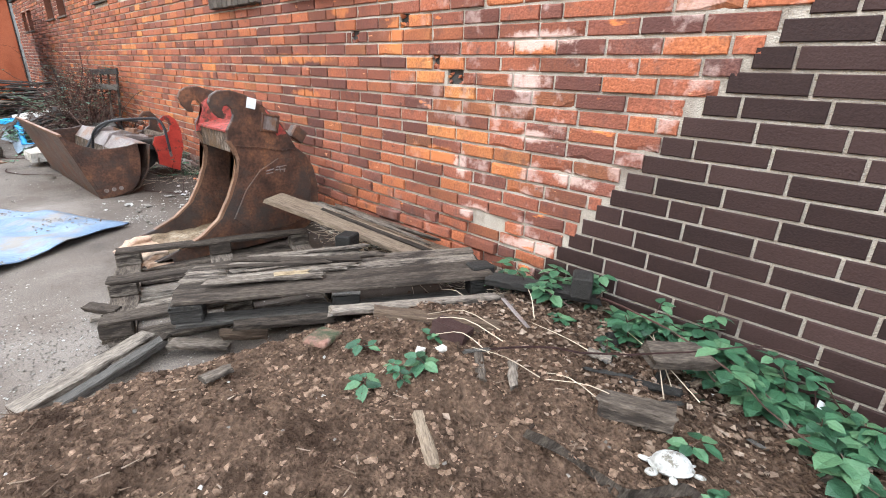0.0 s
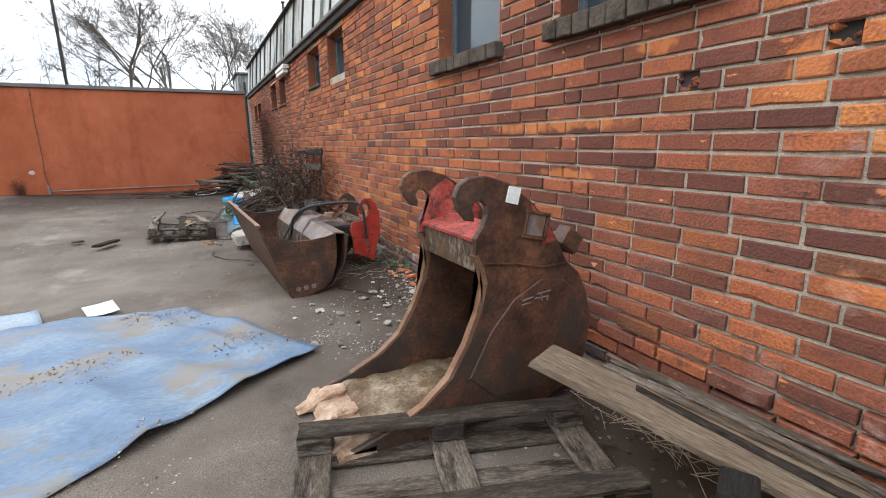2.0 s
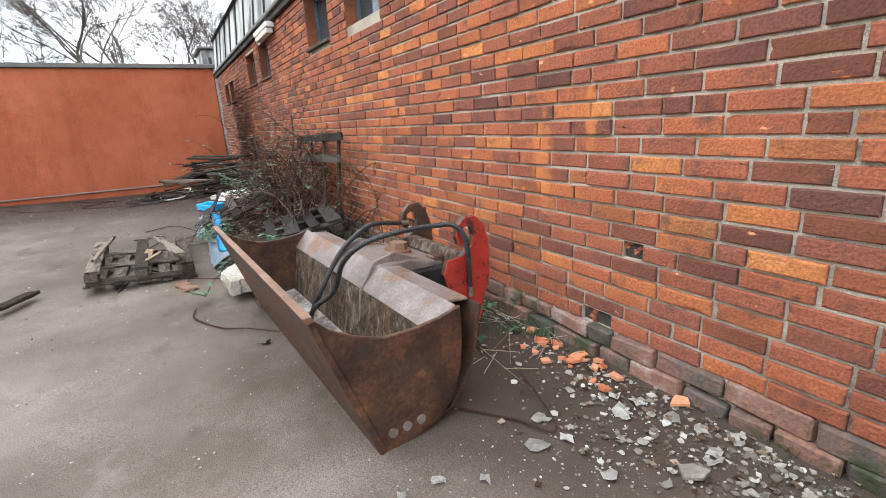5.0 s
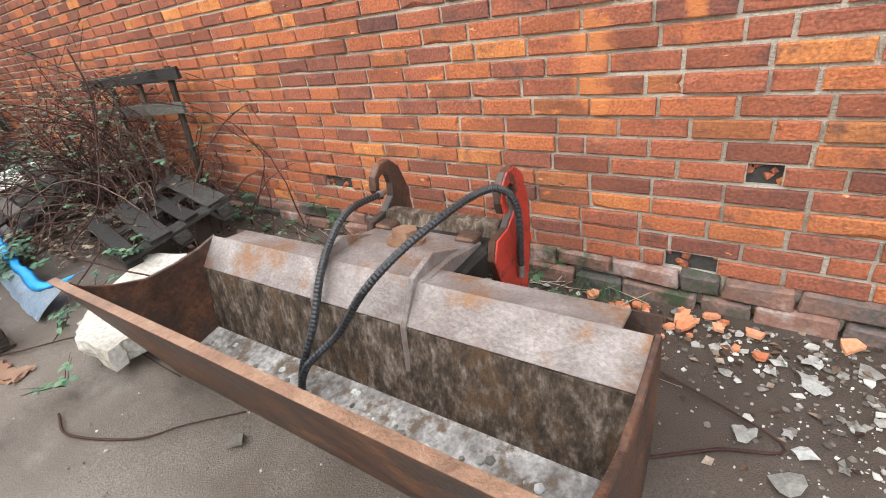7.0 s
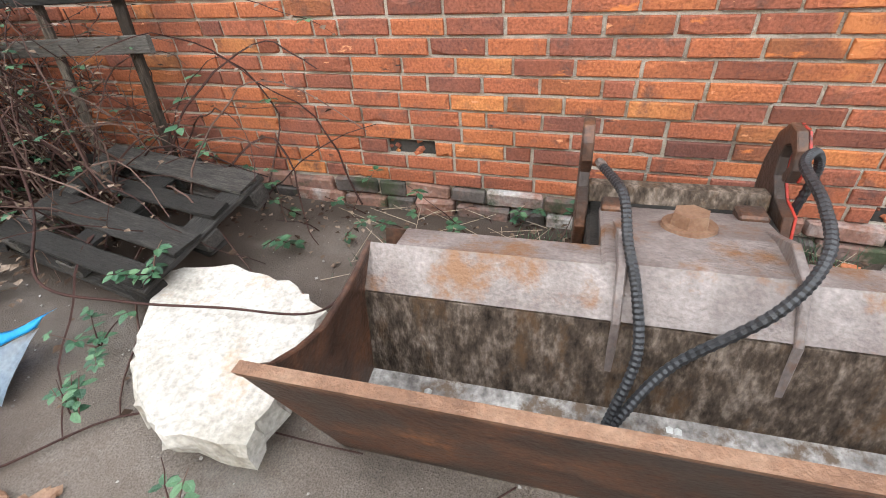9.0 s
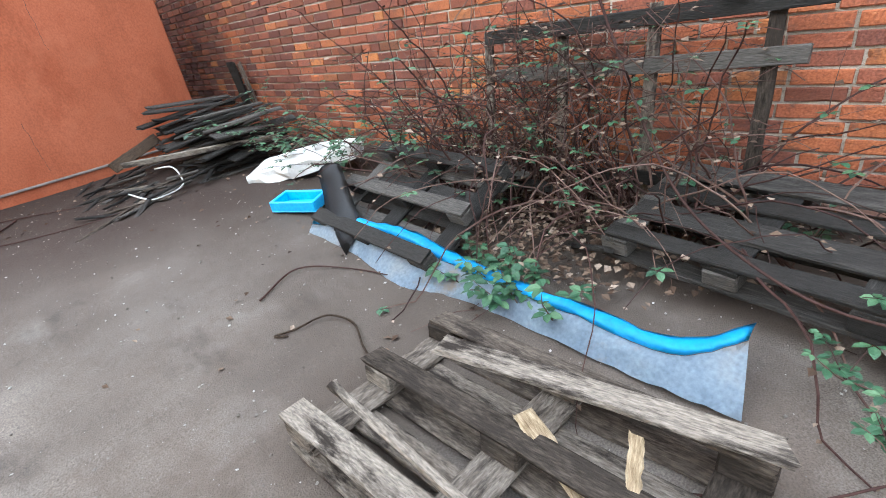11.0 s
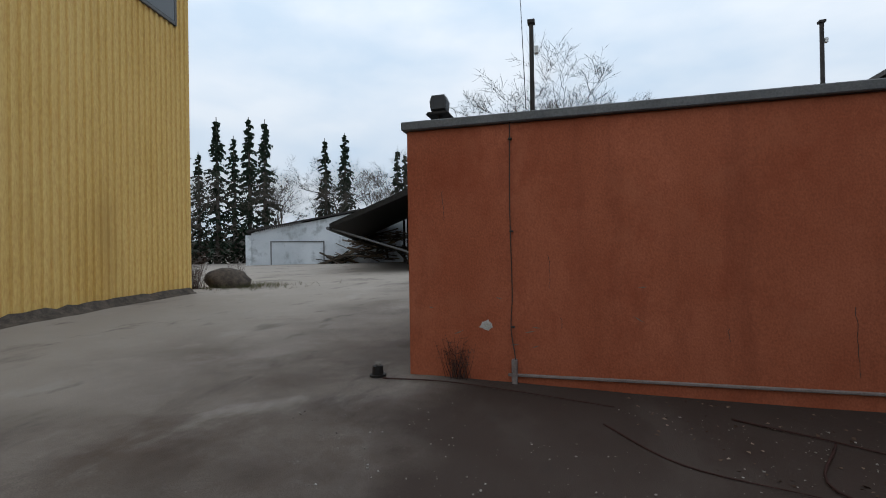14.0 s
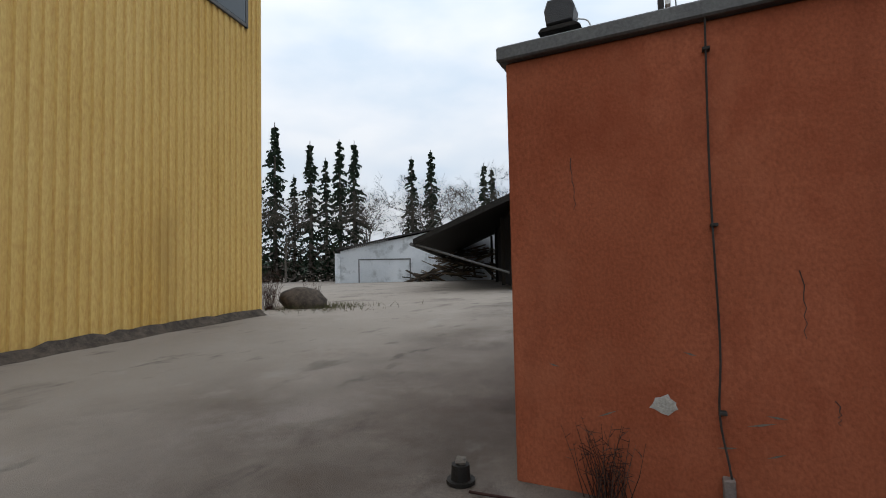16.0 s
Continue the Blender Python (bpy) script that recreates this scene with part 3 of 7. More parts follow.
def rock_into(bm, p, r, rg, flat=0.6):
    vs = []
    rot = Euler((rg.uniform(0, 6), rg.uniform(0, 6), rg.uniform(0, 6))).to_matrix()
    for x, y, z in ((1, 0, 0), (-1, 0, 0), (0, 1, 0), (0, -1, 0), (0, 0, 1), (0, 0, -1), (0.7, 0.7, 0), (-0.7, -0.7, 0)):
        q = rot @ Vector((x, y, z)) * r * rg.uniform(0.6, 1.15)
        vs.append(Vector((q.x, q.y, q.z * flat)) + Vector(p))
    v = [bm.verts.new(q) for q in vs]
    for f in ((4, 0, 6), (4, 6, 2), (4, 2, 1), (4, 1, 7), (4, 7, 3), (4, 3, 0), (5, 6, 0), (5, 2, 6), (5, 1, 2), (5, 7, 1), (5, 3, 7), (5, 0, 3)):
        bm.faces.new([v[i] for i in f])


def smooth01(v):
    v = min(1.0, max(0.0, v))
    return v * v * (3 - 2 * v)


def ground_z(x, y):
    """The height of the yard: level by the wall, rising gently beyond the garage."""
    r = math.hypot(x + 5, y - 14)
    s = smooth01((y - 10) / 8)
    fall = 1 - smooth01((y - 15) / 2) * 0.5 * (1 - smooth01((-x - 2.2) / 4.2))
    z = -0.06 + 0.21 * s * fall
    z += s * 0.25 * smooth01((r - 4) / 8)
    return z


# the scenery beyond the yard is turned slightly about the yard's far end
FAR = pose(-4.46, 13.75, 0, 0, 0, -0.93) @ pose(4.46, -13.75, 0)


def plank(length, width, thick, seed=0, worn=0.006, seg=9, split=0.0):
    """A worn board along x, from -length / 2, lying on z = 0."""
    rg = random.Random(seed)
    bm = bmesh.new()
    rings = []
    for i in range(seg + 1):
        x = -length / 2 + length * i / seg
        if i in (0, seg):
            x += rg.uniform(-worn, worn) * 2
        j = [rg.uniform(-worn, worn) for _ in range(8)]
        c = worn * 0.8
        w, t = width / 2, thick
        ring = [(-w + c, 0), (w - c, 0), (w, c), (w, t - c), (w - c, t), (-w + c, t), (-w, t - c), (-w, c)]
        rings.append([bm.verts.new((x + (rg.uniform(-worn, worn) if i in (0, seg) else 0) + (rg.uniform(0, split) * (1 if i == 0 else -1) if i in (0, seg) else 0), y + j[k] * 0.5, max(0, z + j[(k + 3) % 8] * 0.25))) for k, (y, z) in enumerate(ring)])
    for a, b in zip(rings, rings[1:]):
        for k in range(8):
            bm.faces.new((a[k], a[(k + 1) % 8], b[(k + 1) % 8], b[k]))
    bm.faces.new(rings[0][::-1])
    bm.faces.new(rings[-1])
    return bm


def board(name, length, width, thick, m, material, label="", category="board", seed=0, group=""):
    """One loose board as a thing."""
    ob = obj(name, plank(length, width, thick, seed, 0.008, 10, 0.05), material, m=m)
    return tagged(ob, label, category, group)

# ---- ground ----
def spaced(lo, hi, near_lo, near_hi, step):
    out = [near_lo + step * i for i in range(int((near_hi - near_lo) / step) + 1)]
    g, v = step, out[-1]
    while v < hi:
        g *= 1.35
        v += g
        out.append(v)
    g, v = step, out[0]
    while v > lo:
        g *= 1.35
        v -= g
        out.insert(0, v)
    return out


def build_ground():
    xs, ys = spaced(-700, 500, -16, 1, 0.25), spaced(-500, 900, 0, 26, 0.25)
    bm = bmesh.new()
    rows = []
    for y in ys:
        row = []
        for x in xs:
            z = ground_z(x, y)
            if -18 < x < 2 and -2 < y < 28:
                z += 0.014 * noise.noise((x * 0.9, y * 0.9, 3)) + 0.006 * noise.noise((x * 3.1, y * 3.1, 8))
            row.append(bm.verts.new((x, y, z)))
        rows.append(row)
    for a, b in zip(rows, rows[1:]):
        for i in range(len(xs) - 1):
            bm.faces.new((a[i], a[i + 1], b[i + 1], b[i]))
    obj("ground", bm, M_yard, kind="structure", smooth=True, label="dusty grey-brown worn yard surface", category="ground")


build_ground()

# ---- the long brick wall: plane x = 0, yard on the negative side ----
PITCH, COURSE, JOINT, Z_BASE = 0.26, 0.082, 0.013, 0.0185
CLINKER, CLINKER_Z, CLINKER_PITCH = 0.0915, 0.366, 0.284
WALL_Y0, WALL_Y1, WALL_TOP = -3.0, 23.3, 2.80
# openings: y0, y1, z0, z1, has a sill
OPENINGS = [(5.46, 6.42, 1.86, 2.74, 1), (7.02, 7.92, 1.86, 2.74, 1), (10.72, 11.58, 2.15, 2.74, 0), (12.12, 13.0, 2.15, 2.74, 2),
            (15.43, 16.26, 2.09, 2.67, 2), (16.78, 17.68, 2.09, 2.67, 2), (20.0, 20.75, 1.95, 2.45, 2), (21.0, 21.7, 1.95, 2.45, 2)]
# broken-out spots: y0, y1, z0, z1
HOLES = [(7.98, 8.09, 0.505, 0.585), (10.24, 10.5, 0.259, 0.339), (8.14, 8.34, 0.095, 0.175), (4.52, 4.65, 1.166, 1.248), (5.0, 5.1, 1.494, 1.576), (5.54, 5.64, 1.412, 1.494), (4.72, 4.78, 1.248, 1.33)]


def dark_edge(z):
    """Where the brown clinker panel ends at height z."""
    return 3.98 - 0.7 * z if z < 0.9 else 3.35 - (z - 0.9) * 0.75 + 0.0


wall = thing("wall_east", label="long weathered red brick wall with pale lime joints", category="wall", kind="structure")


def build_wall_core():
    bm = bmesh.new()
    gaps = OPENINGS + HOLES
    ys = sorted({WALL_Y0, WALL_Y1, *[o[0] for o in gaps], *[o[1] for o in gaps]})
    for a, b in zip(ys, ys[1:]):
        z = -0.4
        for o in sorted((o for o in gaps if o[0] <= a and b <= o[1]), key=lambda o: o[2]):
            box(bm, 0.008, 0.36, a, b, z, o[2])
            z = o[3]
        box(bm, 0.008, 0.36, a, b, z, WALL_TOP)
    part("mortar_bed", bm, M_mortar, wall)


build_wall_core()
for h0, h1, hz0, hz1 in HOLES:
    chunk, cg = bmesh.new(), random.Random(int(h0 * 100))
    for _ in range(7):
        rock_into(chunk, (0.028, cg.uniform(h0 - 0.01, h1 + 0.01), cg.uniform(hz0, hz1)), cg.uniform(0.016, 0.034), cg, 0.8)
    part("broken_brick", chunk, M_brick_i, wall, "broken brick stub in a pocket of the wall")
    # dark block behind the stubs stands for the shade inside the hole
    part("pocket_shade", bbox(0.03, 0.06, h0 - 0.01, h1 + 0.01, hz0 - 0.005, hz1 + 0.005, 0.002), M_fascia, wall, "dark block standing for the shade in a broken brick pocket")


def brick_bm(length, height, depth, seed, chip=0.004):
    rg = random.Random(seed)
    bm = bmesh.new()
    box(bm, 0, depth, 0, length, 0, height)
    bevel(bm, 0.0035)
    for v in bm.verts:
        if v.co.x < depth * 0.5:
            v.co += Vector((rg.uniform(-chip, chip), rg.uniform(-chip, chip), rg.uniform(-chip, chip) * 0.7))
    return bm


def worn_brick(bm, y, z, ln, h, x0, rg, chip):
    """A brick face with a chipped outline, rounded edge and sides running back into the wall."""
    us = [0, 0.28 + rg.uniform(-0.08, 0.08), 0.68 + rg.uniform(-0.08, 0.08), 1.0]
    out = [(u, 0.0) for u in us] + [(1.0, 0.5)] + [(u, 1.0) for u in reversed(us)] + [(0.0, 0.5)]
    bite = rg.randrange(10) if chip > 0.002 and rg.random() < 0.3 else -1
    tilt, tip = rg.uniform(-0.002, 0.002), rg.uniform(-0.0015, 0.0015)
    f, e, d = [], [], []
    for k, (u, v) in enumerate(out):
        g = rg.uniform(0.012, 0.03) if k == bite else 0.0035 + rg.uniform(0, chip)
        cy, cz = y + u * ln + (0.5 - u) * chip * rg.random(), z + v * h + (0.5 - v) * chip * rg.random()
        iy = max(y + g, min(y + ln - g, y + u * ln))
        iz = z + g if v == 0 else z + h - g if v == 1 else z + v * h
        f.append(bm.verts.new((x0 + tilt * (u - 0.5) + tip * (v - 0.5), iy, iz)))
        e.append(bm.verts.new((x0 + (0.012 if k == bite else 0.004), cy, cz)))
        d.append(bm.verts.new((0.04, cy, cz)))
    bm.faces.new(f)
    for k in range(len(f)):
        q = (k + 1) % len(f)
        bm.faces.new((f[k], e[k], e[q], f[q]))
        bm.faces.new((e[k], d[k], d[q], e[q]))


def wall_bricks():
    """Each brick as (y, z, length, height, dark, proud)."""
    rg = random.Random(5)
    out = []
    course = -1
    z = Z_BASE - COURSE * 5
    while z + COURSE < WALL_TOP + 0.02:
        course += 1
        z = Z_BASE + (course - 5) * COURSE
        low = z < 0.1
        y = WALL_Y0 + (course % 2) * PITCH * 0.5 + rg.uniform(-0.03, 0.03)
        k = 0
        while y < WALL_Y1 - 0.1:
            half = rg.random() < (0.3 if course % 5 == 2 else 0.1)
            full = PITCH * (0.5 if half else 1.0)
            ln = full - JOINT + rg.uniform(-0.003, 0.003)
            if y + ln > WALL_Y1:
                break
            mid, zm = y + ln / 2, z + COURSE / 2
            segs = [(y, y + ln)]
            for o in OPENINGS:
                if z + COURSE > o[2] and z < o[3] - 0.01:
                    nxt = []
                    for a, b in segs:
                        if b <= o[0] or a >= o[1]:
                            nxt.append((a, b))
                        else:
                            if a < o[0] - 0.05:
                                nxt.append((a, o[0]))
                            if b > o[1] + 0.05:
                                nxt.append((o[1], b))
                    segs = nxt
            for h0, h1, hz0, hz1 in HOLES:
                if hz0 < zm < hz1:
                    segs = [q for a, b in segs for q in (((a, b),) if b < h0 or a > h1 else ((a, h0 - 0.004), (h1 + 0.004, b))) if q[1] - q[0] > 0.03]
            for a, b in segs:
                if low and b > 3.9:
                    continue
                m2 = (a + b) / 2
                edge = dark_edge(zm) + 0.008
                if b < edge + 0.05:
                    continue
                a = max(a, edge)
                proud = rg.choice((rg.uniform(-0.004, 0.003), rg.uniform(-0.008, 0.005)))
                crumble = smooth01((0.55 - z) / 0.35) * smooth01((m2 - 3.8) / 0.4) * smooth01((6.3 - m2) / 0.6)
                if crumble > 0.3 and rg.random() < 0.07:
                    continue
                proud -= crumble * rg.uniform(0.0, 0.034)
                out.append((a, z, b - a, COURSE - JOINT + rg.uniform(-0.002, 0.001) - crumble * rg.uniform(0, 0.01), False, proud))
            y += full
    # the clinker panel has taller courses of its own
    for k in range(-6, 27):
        z = CLINKER_Z + k * CLINKER
        edge = dark_edge(z + CLINKER / 2)
        y = edge
        first = True
        while y > WALL_Y0 + 0.3:
            ln = (CLINKER_PITCH if not first or k % 2 else CLINKER_PITCH * 0.5)
            ln = CLINKER_PITCH * 0.5 if rg.random() < 0.08 else ln
            first = False
            if z + CLINKER < WALL_TOP:
                out.append((y - ln + JOINT, z, ln - JOINT, CLINKER - 0.013, True, rg.uniform(-0.001, 0.001)))
            y -= ln
    return out


def build_bricks():
    shapes = {}
    rest = {False: bmesh.new(), True: bmesh.new()}
    n = 0
    rg = random.Random(9)
    for y, z, ln, h, dark, proud in wall_bricks():
        near = n < 300 and (5.2 < y < 8.2 and 0.55 < z < 1.75 and not dark)
        if near:
            n += 1
            key = (round(ln / 0.006), rg.randrange(3))
            if key not in shapes:
                bm = bmesh.new()
                worn_brick(bm, 0, 0, key[0] * 0.006, COURSE - JOINT, 0, rg, 0.0042)
                me = bpy.data.meshes.new("brick")
                bmesh.ops.recalc_face_normals(bm, faces=bm.faces)
                bm.to_mesh(me)
                bm.free()
                me.materials.append(M_brick)
                shapes[key] = me
            ob = new("brick", shapes[key])
            ob.parent = wall
            ob.matrix_basis = Matrix.Translation((-0.004 + proud, y, z))
        else:
            worn_brick(rest[dark], y, z, ln, h, -0.004 + proud, rg, 0.0012 if dark else 0.0042)
    obj("brick_courses", rest[False], M_brick_i, wall, kind="stuff", label="weathered red and orange bricks")
    obj("clinker_courses", rest[True], M_dark_brick_i, wall, kind="stuff", label="smooth dark brown clinker bricks")


def build_plinth():
    """Rough whitewashed and blackened footing stones along the base."""
    rg = random.Random(21)
    bm = bmesh.new()
    for row, (z0, h, x0) in enumerate(((-0.08, 0.09, -0.05), (0.015, 0.08, -0.03))):
        y = 3.2
        while y < 18.0:
            ln = rg.uniform(0.16, 0.34)
            vs = box(bm, x0 + rg.uniform(-0.012, 0.012), 0.02, y, y + ln - 0.012, z0 + rg.uniform(-0.008, 0.004), z0 + h + rg.uniform(-0.012, 0.006))
            for v in vs:
                v.co += Vector((rg.uniform(-0.01, 0.01), rg.uniform(-0.01, 0.01), rg.uniform(-0.008, 0.008)))
            y += ln
    bevel(bm, 0.008)
    obj("plinth", bm, M_plinth, wall, kind="stuff", label="whitewashed and blackened footing stones")


build_plinth()


# ---- windows ----
def window(i, o):
    y0, y1, z0, z1, sill = o
    top = thing("window_%d" % i, label="small dark window with a slate-blue frame in the brick wall", category="window", kind="structure")
    xf = 0.13
    for nm, bx in (("window_frame", (y0, y1, z0, z0 + 0.05)), ("window_frame", (y0, y1, z1 - 0.05, z1)), ("window_frame", (y0, y0 + 0.05, z0 + 0.05, z1 - 0.05)), ("window_frame", (y1 - 0.05, y1, z0 + 0.05, z1 - 0.05))):
        part(nm, bbox(xf, xf + 0.06, *bx, w=0.004), M_frame, top)
    part("pane", bbox(xf + 0.025, xf + 0.031, y0 + 0.05, y1 - 0.05, z0 + 0.05, z1 - 0.05, w=0), M_glass, top)
    bm = bmesh.new()
    box(bm, 0.19, 0.2, y0 - 0.05, y1 + 0.05, z0 - 0.05, z1 + 0.05)
    part("backing", bm, M_fascia, top)
    bm = bmesh.new()
    box(bm, 0.002, 0.125, y0 - 0.004, y0 + 0.006, z0, z1)
    box(bm, 0.002, 0.125, y1 - 0.006, y1 + 0.004, z0, z1)
    box(bm, 0.002, 0.125, y0 + 0.006, y1 - 0.006, z1 - 0.006, z1 + 0.004)
    part("reveal", bm, M_brick_i, top, "sooty brick reveal")
    if sill == 1:
        n = 9
        rg = random.Random(i)
        for k in range(n):
            a = y0 - 0.05 + (y1 - y0 + 0.12) * k / n
            bm = bbox(-0.075 + rg.uniform(-0.006, 0.006), 0.125, a, a + (y1 - y0 + 0.12) / n - 0.008, z0 - 0.105 + rg.uniform(-0.004, 0.004), z0 - 0.004, 0.006)
            part("sill_brick", bm, M_sill, top)
    elif sill == 2:
        part("window_sill", bbox(-0.04, 0.125, y0 - 0.02, y1 + 0.02, z0 - 0.04, z0 - 0.002, 0.006), M_sill, top)


for i, o in enumerate(OPENINGS):
    window(i + 1, o)


# ---- eaves, cladding and roof above the wall ----
def build_upper():
    up = thing("roof", label="stained grey panelled mansard above dark eaves", category="roof", kind="structure")
    part("fascia", bbox(-0.06, 0.3, WALL_Y0, WALL_Y1 + 0.05, WALL_TOP, WALL_TOP + 0.12, 0.01), M_fascia, up)
    part("gutter_edge", bbox(-0.1, -0.05, WALL_Y0, WALL_Y1 + 0.1, WALL_TOP + 0.09, WALL_TOP + 0.15, 0.01), M_rooftrim, up)
    y = WALL_Y0
    rg = random.Random(3)
    while y < WALL_Y1 - 0.2:
        w = min(rg.choice((0.9, 1.0, 1.1)), WALL_Y1 - y)
        bm = prism([(-0.02, WALL_TOP + 0.15), (0.18, WALL_TOP + 0.15), (0.3, 3.86), (0.08, 3.86)], y + 0.01, y + w - 0.01)
        part("panel", bm, M_clad, up)
        part("batten", prism([(-0.045, WALL_TOP + 0.15), (-0.02, WALL_TOP + 0.15), (0.08, 3.86), (0.05, 3.86)], y - 0.025, y + 0.025), M_fascia, up)
        y += w
    part("roof_edge", prism([(0.0, 3.86), (0.35, 3.86), (0.35, 3.99), (0.06, 3.97)], WALL_Y0, WALL_Y1 + 0.1), M_fascia, up)
    part("roof_deck", prism([(0.3, 3.86), (6, 4.6), (6, 4.7), (0.3, 3.96)], WALL_Y0, WALL_Y1 + 0.1), M_fascia, up)
    part("downpipe", tube_bm([(-0.1, WALL_Y1 + 0.02, 3.4), (-0.1, WALL_Y1 + 0.02, 0.2)], 0.045, 8), M_fascia, up)
    # gable and rear walls that close the building
    for nm, bx in (("wall_north", (0.36, 6, WALL_Y1 - 0.3, WALL_Y1, -0.4, 3.9)), ("wall_far", (5.7, 6, WALL_Y0, WALL_Y1, -0.4, 4.6)), ("wall_south", (0.36, 6, WALL_Y0, WALL_Y0 + 0.3, -0.4, 3.9))):
        obj(nm, bbox(*bx, w=0), M_mortar, kind="structure", label="plain end wall of the brick building", category="wall")


def tube_bm(pts, r, sides=8, r1=None):
    bm = bmesh.new()
    tube(bm, pts, r, r1, sides)
    return bm


build_upper()


def wall_light():
    t = thing("wall_light", label="white fluorescent batten fixed under the eaves", category="lamp")
    part("housing", bbox(-0.14, 0.0, 14.7, 15.75, 2.72, 2.8, 0.01), M_plastic, t)
    part("diffuser", bbox(-0.13, -0.02, 14.75, 15.7, 2.64, 2.72, 0.02, 2), M_plastic, t, "yellowed clear diffuser")


wall_light()


# ---- orange garage ----
GA, GB, G_TOP = Vector((-6.03, 18.02)), Vector((-0.62, 18.1)), 2.58


def garage():
    d = (GB - GA)
    ln, ang = d.length, math.degrees(math.atan2(d.y, d.x))
    g = thing("garage", pose(GA.x, GA.y, 0, 0, 0, ang), "orange rendered garage with a flat zinc-edged roof", "garage")
    H = G_TOP - 0.09
    part("wall", bbox(0, ln, 0, 2.9, -0.2, H, 0.012), M_orange, g)
    part("roof", bbox(-0.04, ln + 0.04, -0.05, 2.95, H, H + 0.085, 0.01), M_rooftrim, g, "grey zinc roof edge")
    part("base_strip", bbox(0.95, ln - 0.3, -0.03, 0.0, 0.182, 0.207, 0.005), M_pipe, g, "thin pipe along the foot of the wall")
    bm = bmesh.new()
    tube(bm, curve_pts([(1.0, -0.03, H), (0.99, -0.03, 1.7), (1.0, -0.03, 0.95), (0.985, -0.035, 0.62), (1.02, -0.035, 0.35), (1.03, -0.035, 0.1)], 5), 0.005, None, 6)
    part("conduit", bm, M_fascia, g, "thin dark cable down the wall")
    part("conduit_box", bbox(0.985, 1.035, -0.055, 0.0, 0.03, 0.34, 0.006), M_pipe, g, "grey cable cover")
    for z in (H - 0.15, 1.5, 0.63):
        part("clip", bbox(0.984, 1.016, -0.04, 0.0, z - 0.008, z + 0.008, 0.003), M_fascia, g)
    bm = bmesh.new()
    rg = random.Random(4)
    ring = [bm.verts.new((0.755 + 0.07 * math.cos(a) * rg.uniform(0.6, 1.2), -0.003, 0.64 + 0.045 * math.sin(a) * rg.uniform(0.6, 1.3))) for a in (i * 0.4488 for i in range(14))]
    bm.faces.new(ring)
    part("bare_patch", bm, M_debris, g, "spot of bare plaster")
    for k in range(9):
        x, z = rg.uniform(0.1, 2.2), rg.uniform(0.3, 1.1)
        bm = bmesh.new()
        l2, a = rg.uniform(0.03, 0.12), rg.uniform(-0.5, 0.9)
        v = [bm.verts.new((x + l2 * t, -0.003, z - math.sin(a) * l2 * t + w)) for t, w in ((0, 0), (0.5, 0.004), (1, 0), (0.5, -0.006))]
        bm.faces.new(v)
        part("scratch", bm, M_debris, g)
    # hairline cracks in the render
    for x, z0, z1 in ((1.32, 1.28, 0.98), (1.42, 0.72, 0.62), (3.62, 0.85, 0.3), (2.75, 0.66, 0.55), (4.15, 2.1, 1.5), (0.35, 1.9, 1.62)):
        bm = bmesh.new()
        n = 9
        tube(bm, [(x + 0.02 * noise.noise((k * 0.7, x, 1)) + 0.012 * k / n, -0.001, z0 + (z1 - z0) * k / n) for k in range(n + 1)], 0.0028, 0.0014, 4)
        part("crack", bm, M_fascia, g)
    return g


garage()


def floodlight():
    t = thing("floodlight", pose(-5.74, 18.2, G_TOP - 0.005, 0, 0, 0), "black floodlight on a bracket on the garage roof", "floodlight")
    t.scale = (1.08, 1.08, 1.12)
    part("bracket", bbox(-0.1, 0.1, -0.06, 0.06, 0.0, 0.012, 0.003), M_black_steel, t)
    part("post", tube_bm([(0, 0, 0), (0, 0, 0.1)], 0.018), M_black_steel, t)
    part("plate", prism([(-0.11, 0.08), (0.11, 0.08), (0.08, 0.1), (-0.09, 0.1)], -0.09, 0.09), M_black_steel, t)
    part("head", prism([(-0.07, 0.12), (0.07, 0.12), (0.08, 0.2), (0.06, 0.25), (-0.06, 0.25), (-0.08, 0.2)], -0.07, 0.06, 0.008), M_black, t)
    bm = bmesh.new()
    tube(bm, curve_pts([(0.08, 0, 0.15), (0.14, 0, 0.12), (0.16, 0, 0.02)], 5), 0.004, None, 5)
    part("cable", bm, M_plastic, t)


floodlight()

# ---- deep digging bucket ----
PLATE = [(-1.5, 0.0), (-1.3, 0.055), (-1.15, 0.125), (-1.03, 0.22), (-0.945, 0.36), (-0.885, 0.5), (-0.858, 0.62), (-0.875, 0.69), (-0.905, 0.75), (-0.9, 0.82), (-0.865, 0.87),
         (-0.845, 0.915), (-0.85, 0.955), (-0.872, 0.98), (-0.9, 0.975), (-0.912, 0.95), (-0.9, 0.915), (-0.905, 0.893), (-0.94, 0.9), (-0.978, 0.945), (-0.997, 1.0), (-0.978, 1.045), (-0.93, 1.075),
         (-0.85, 1.078), (-0.74, 1.045), (-0.62, 0.965), (-0.52, 0.865), (-0.45, 0.76), (-0.4, 0.665), (-0.32, 0.6), (-0.265, 0.5), (-0.235, 0.37), (-0.235, 0.24), (-0.265, 0.12), (-0.34, 0.03),
         (-0.5, -0.03), (-0.9, -0.035), (-1.3, -0.03)]


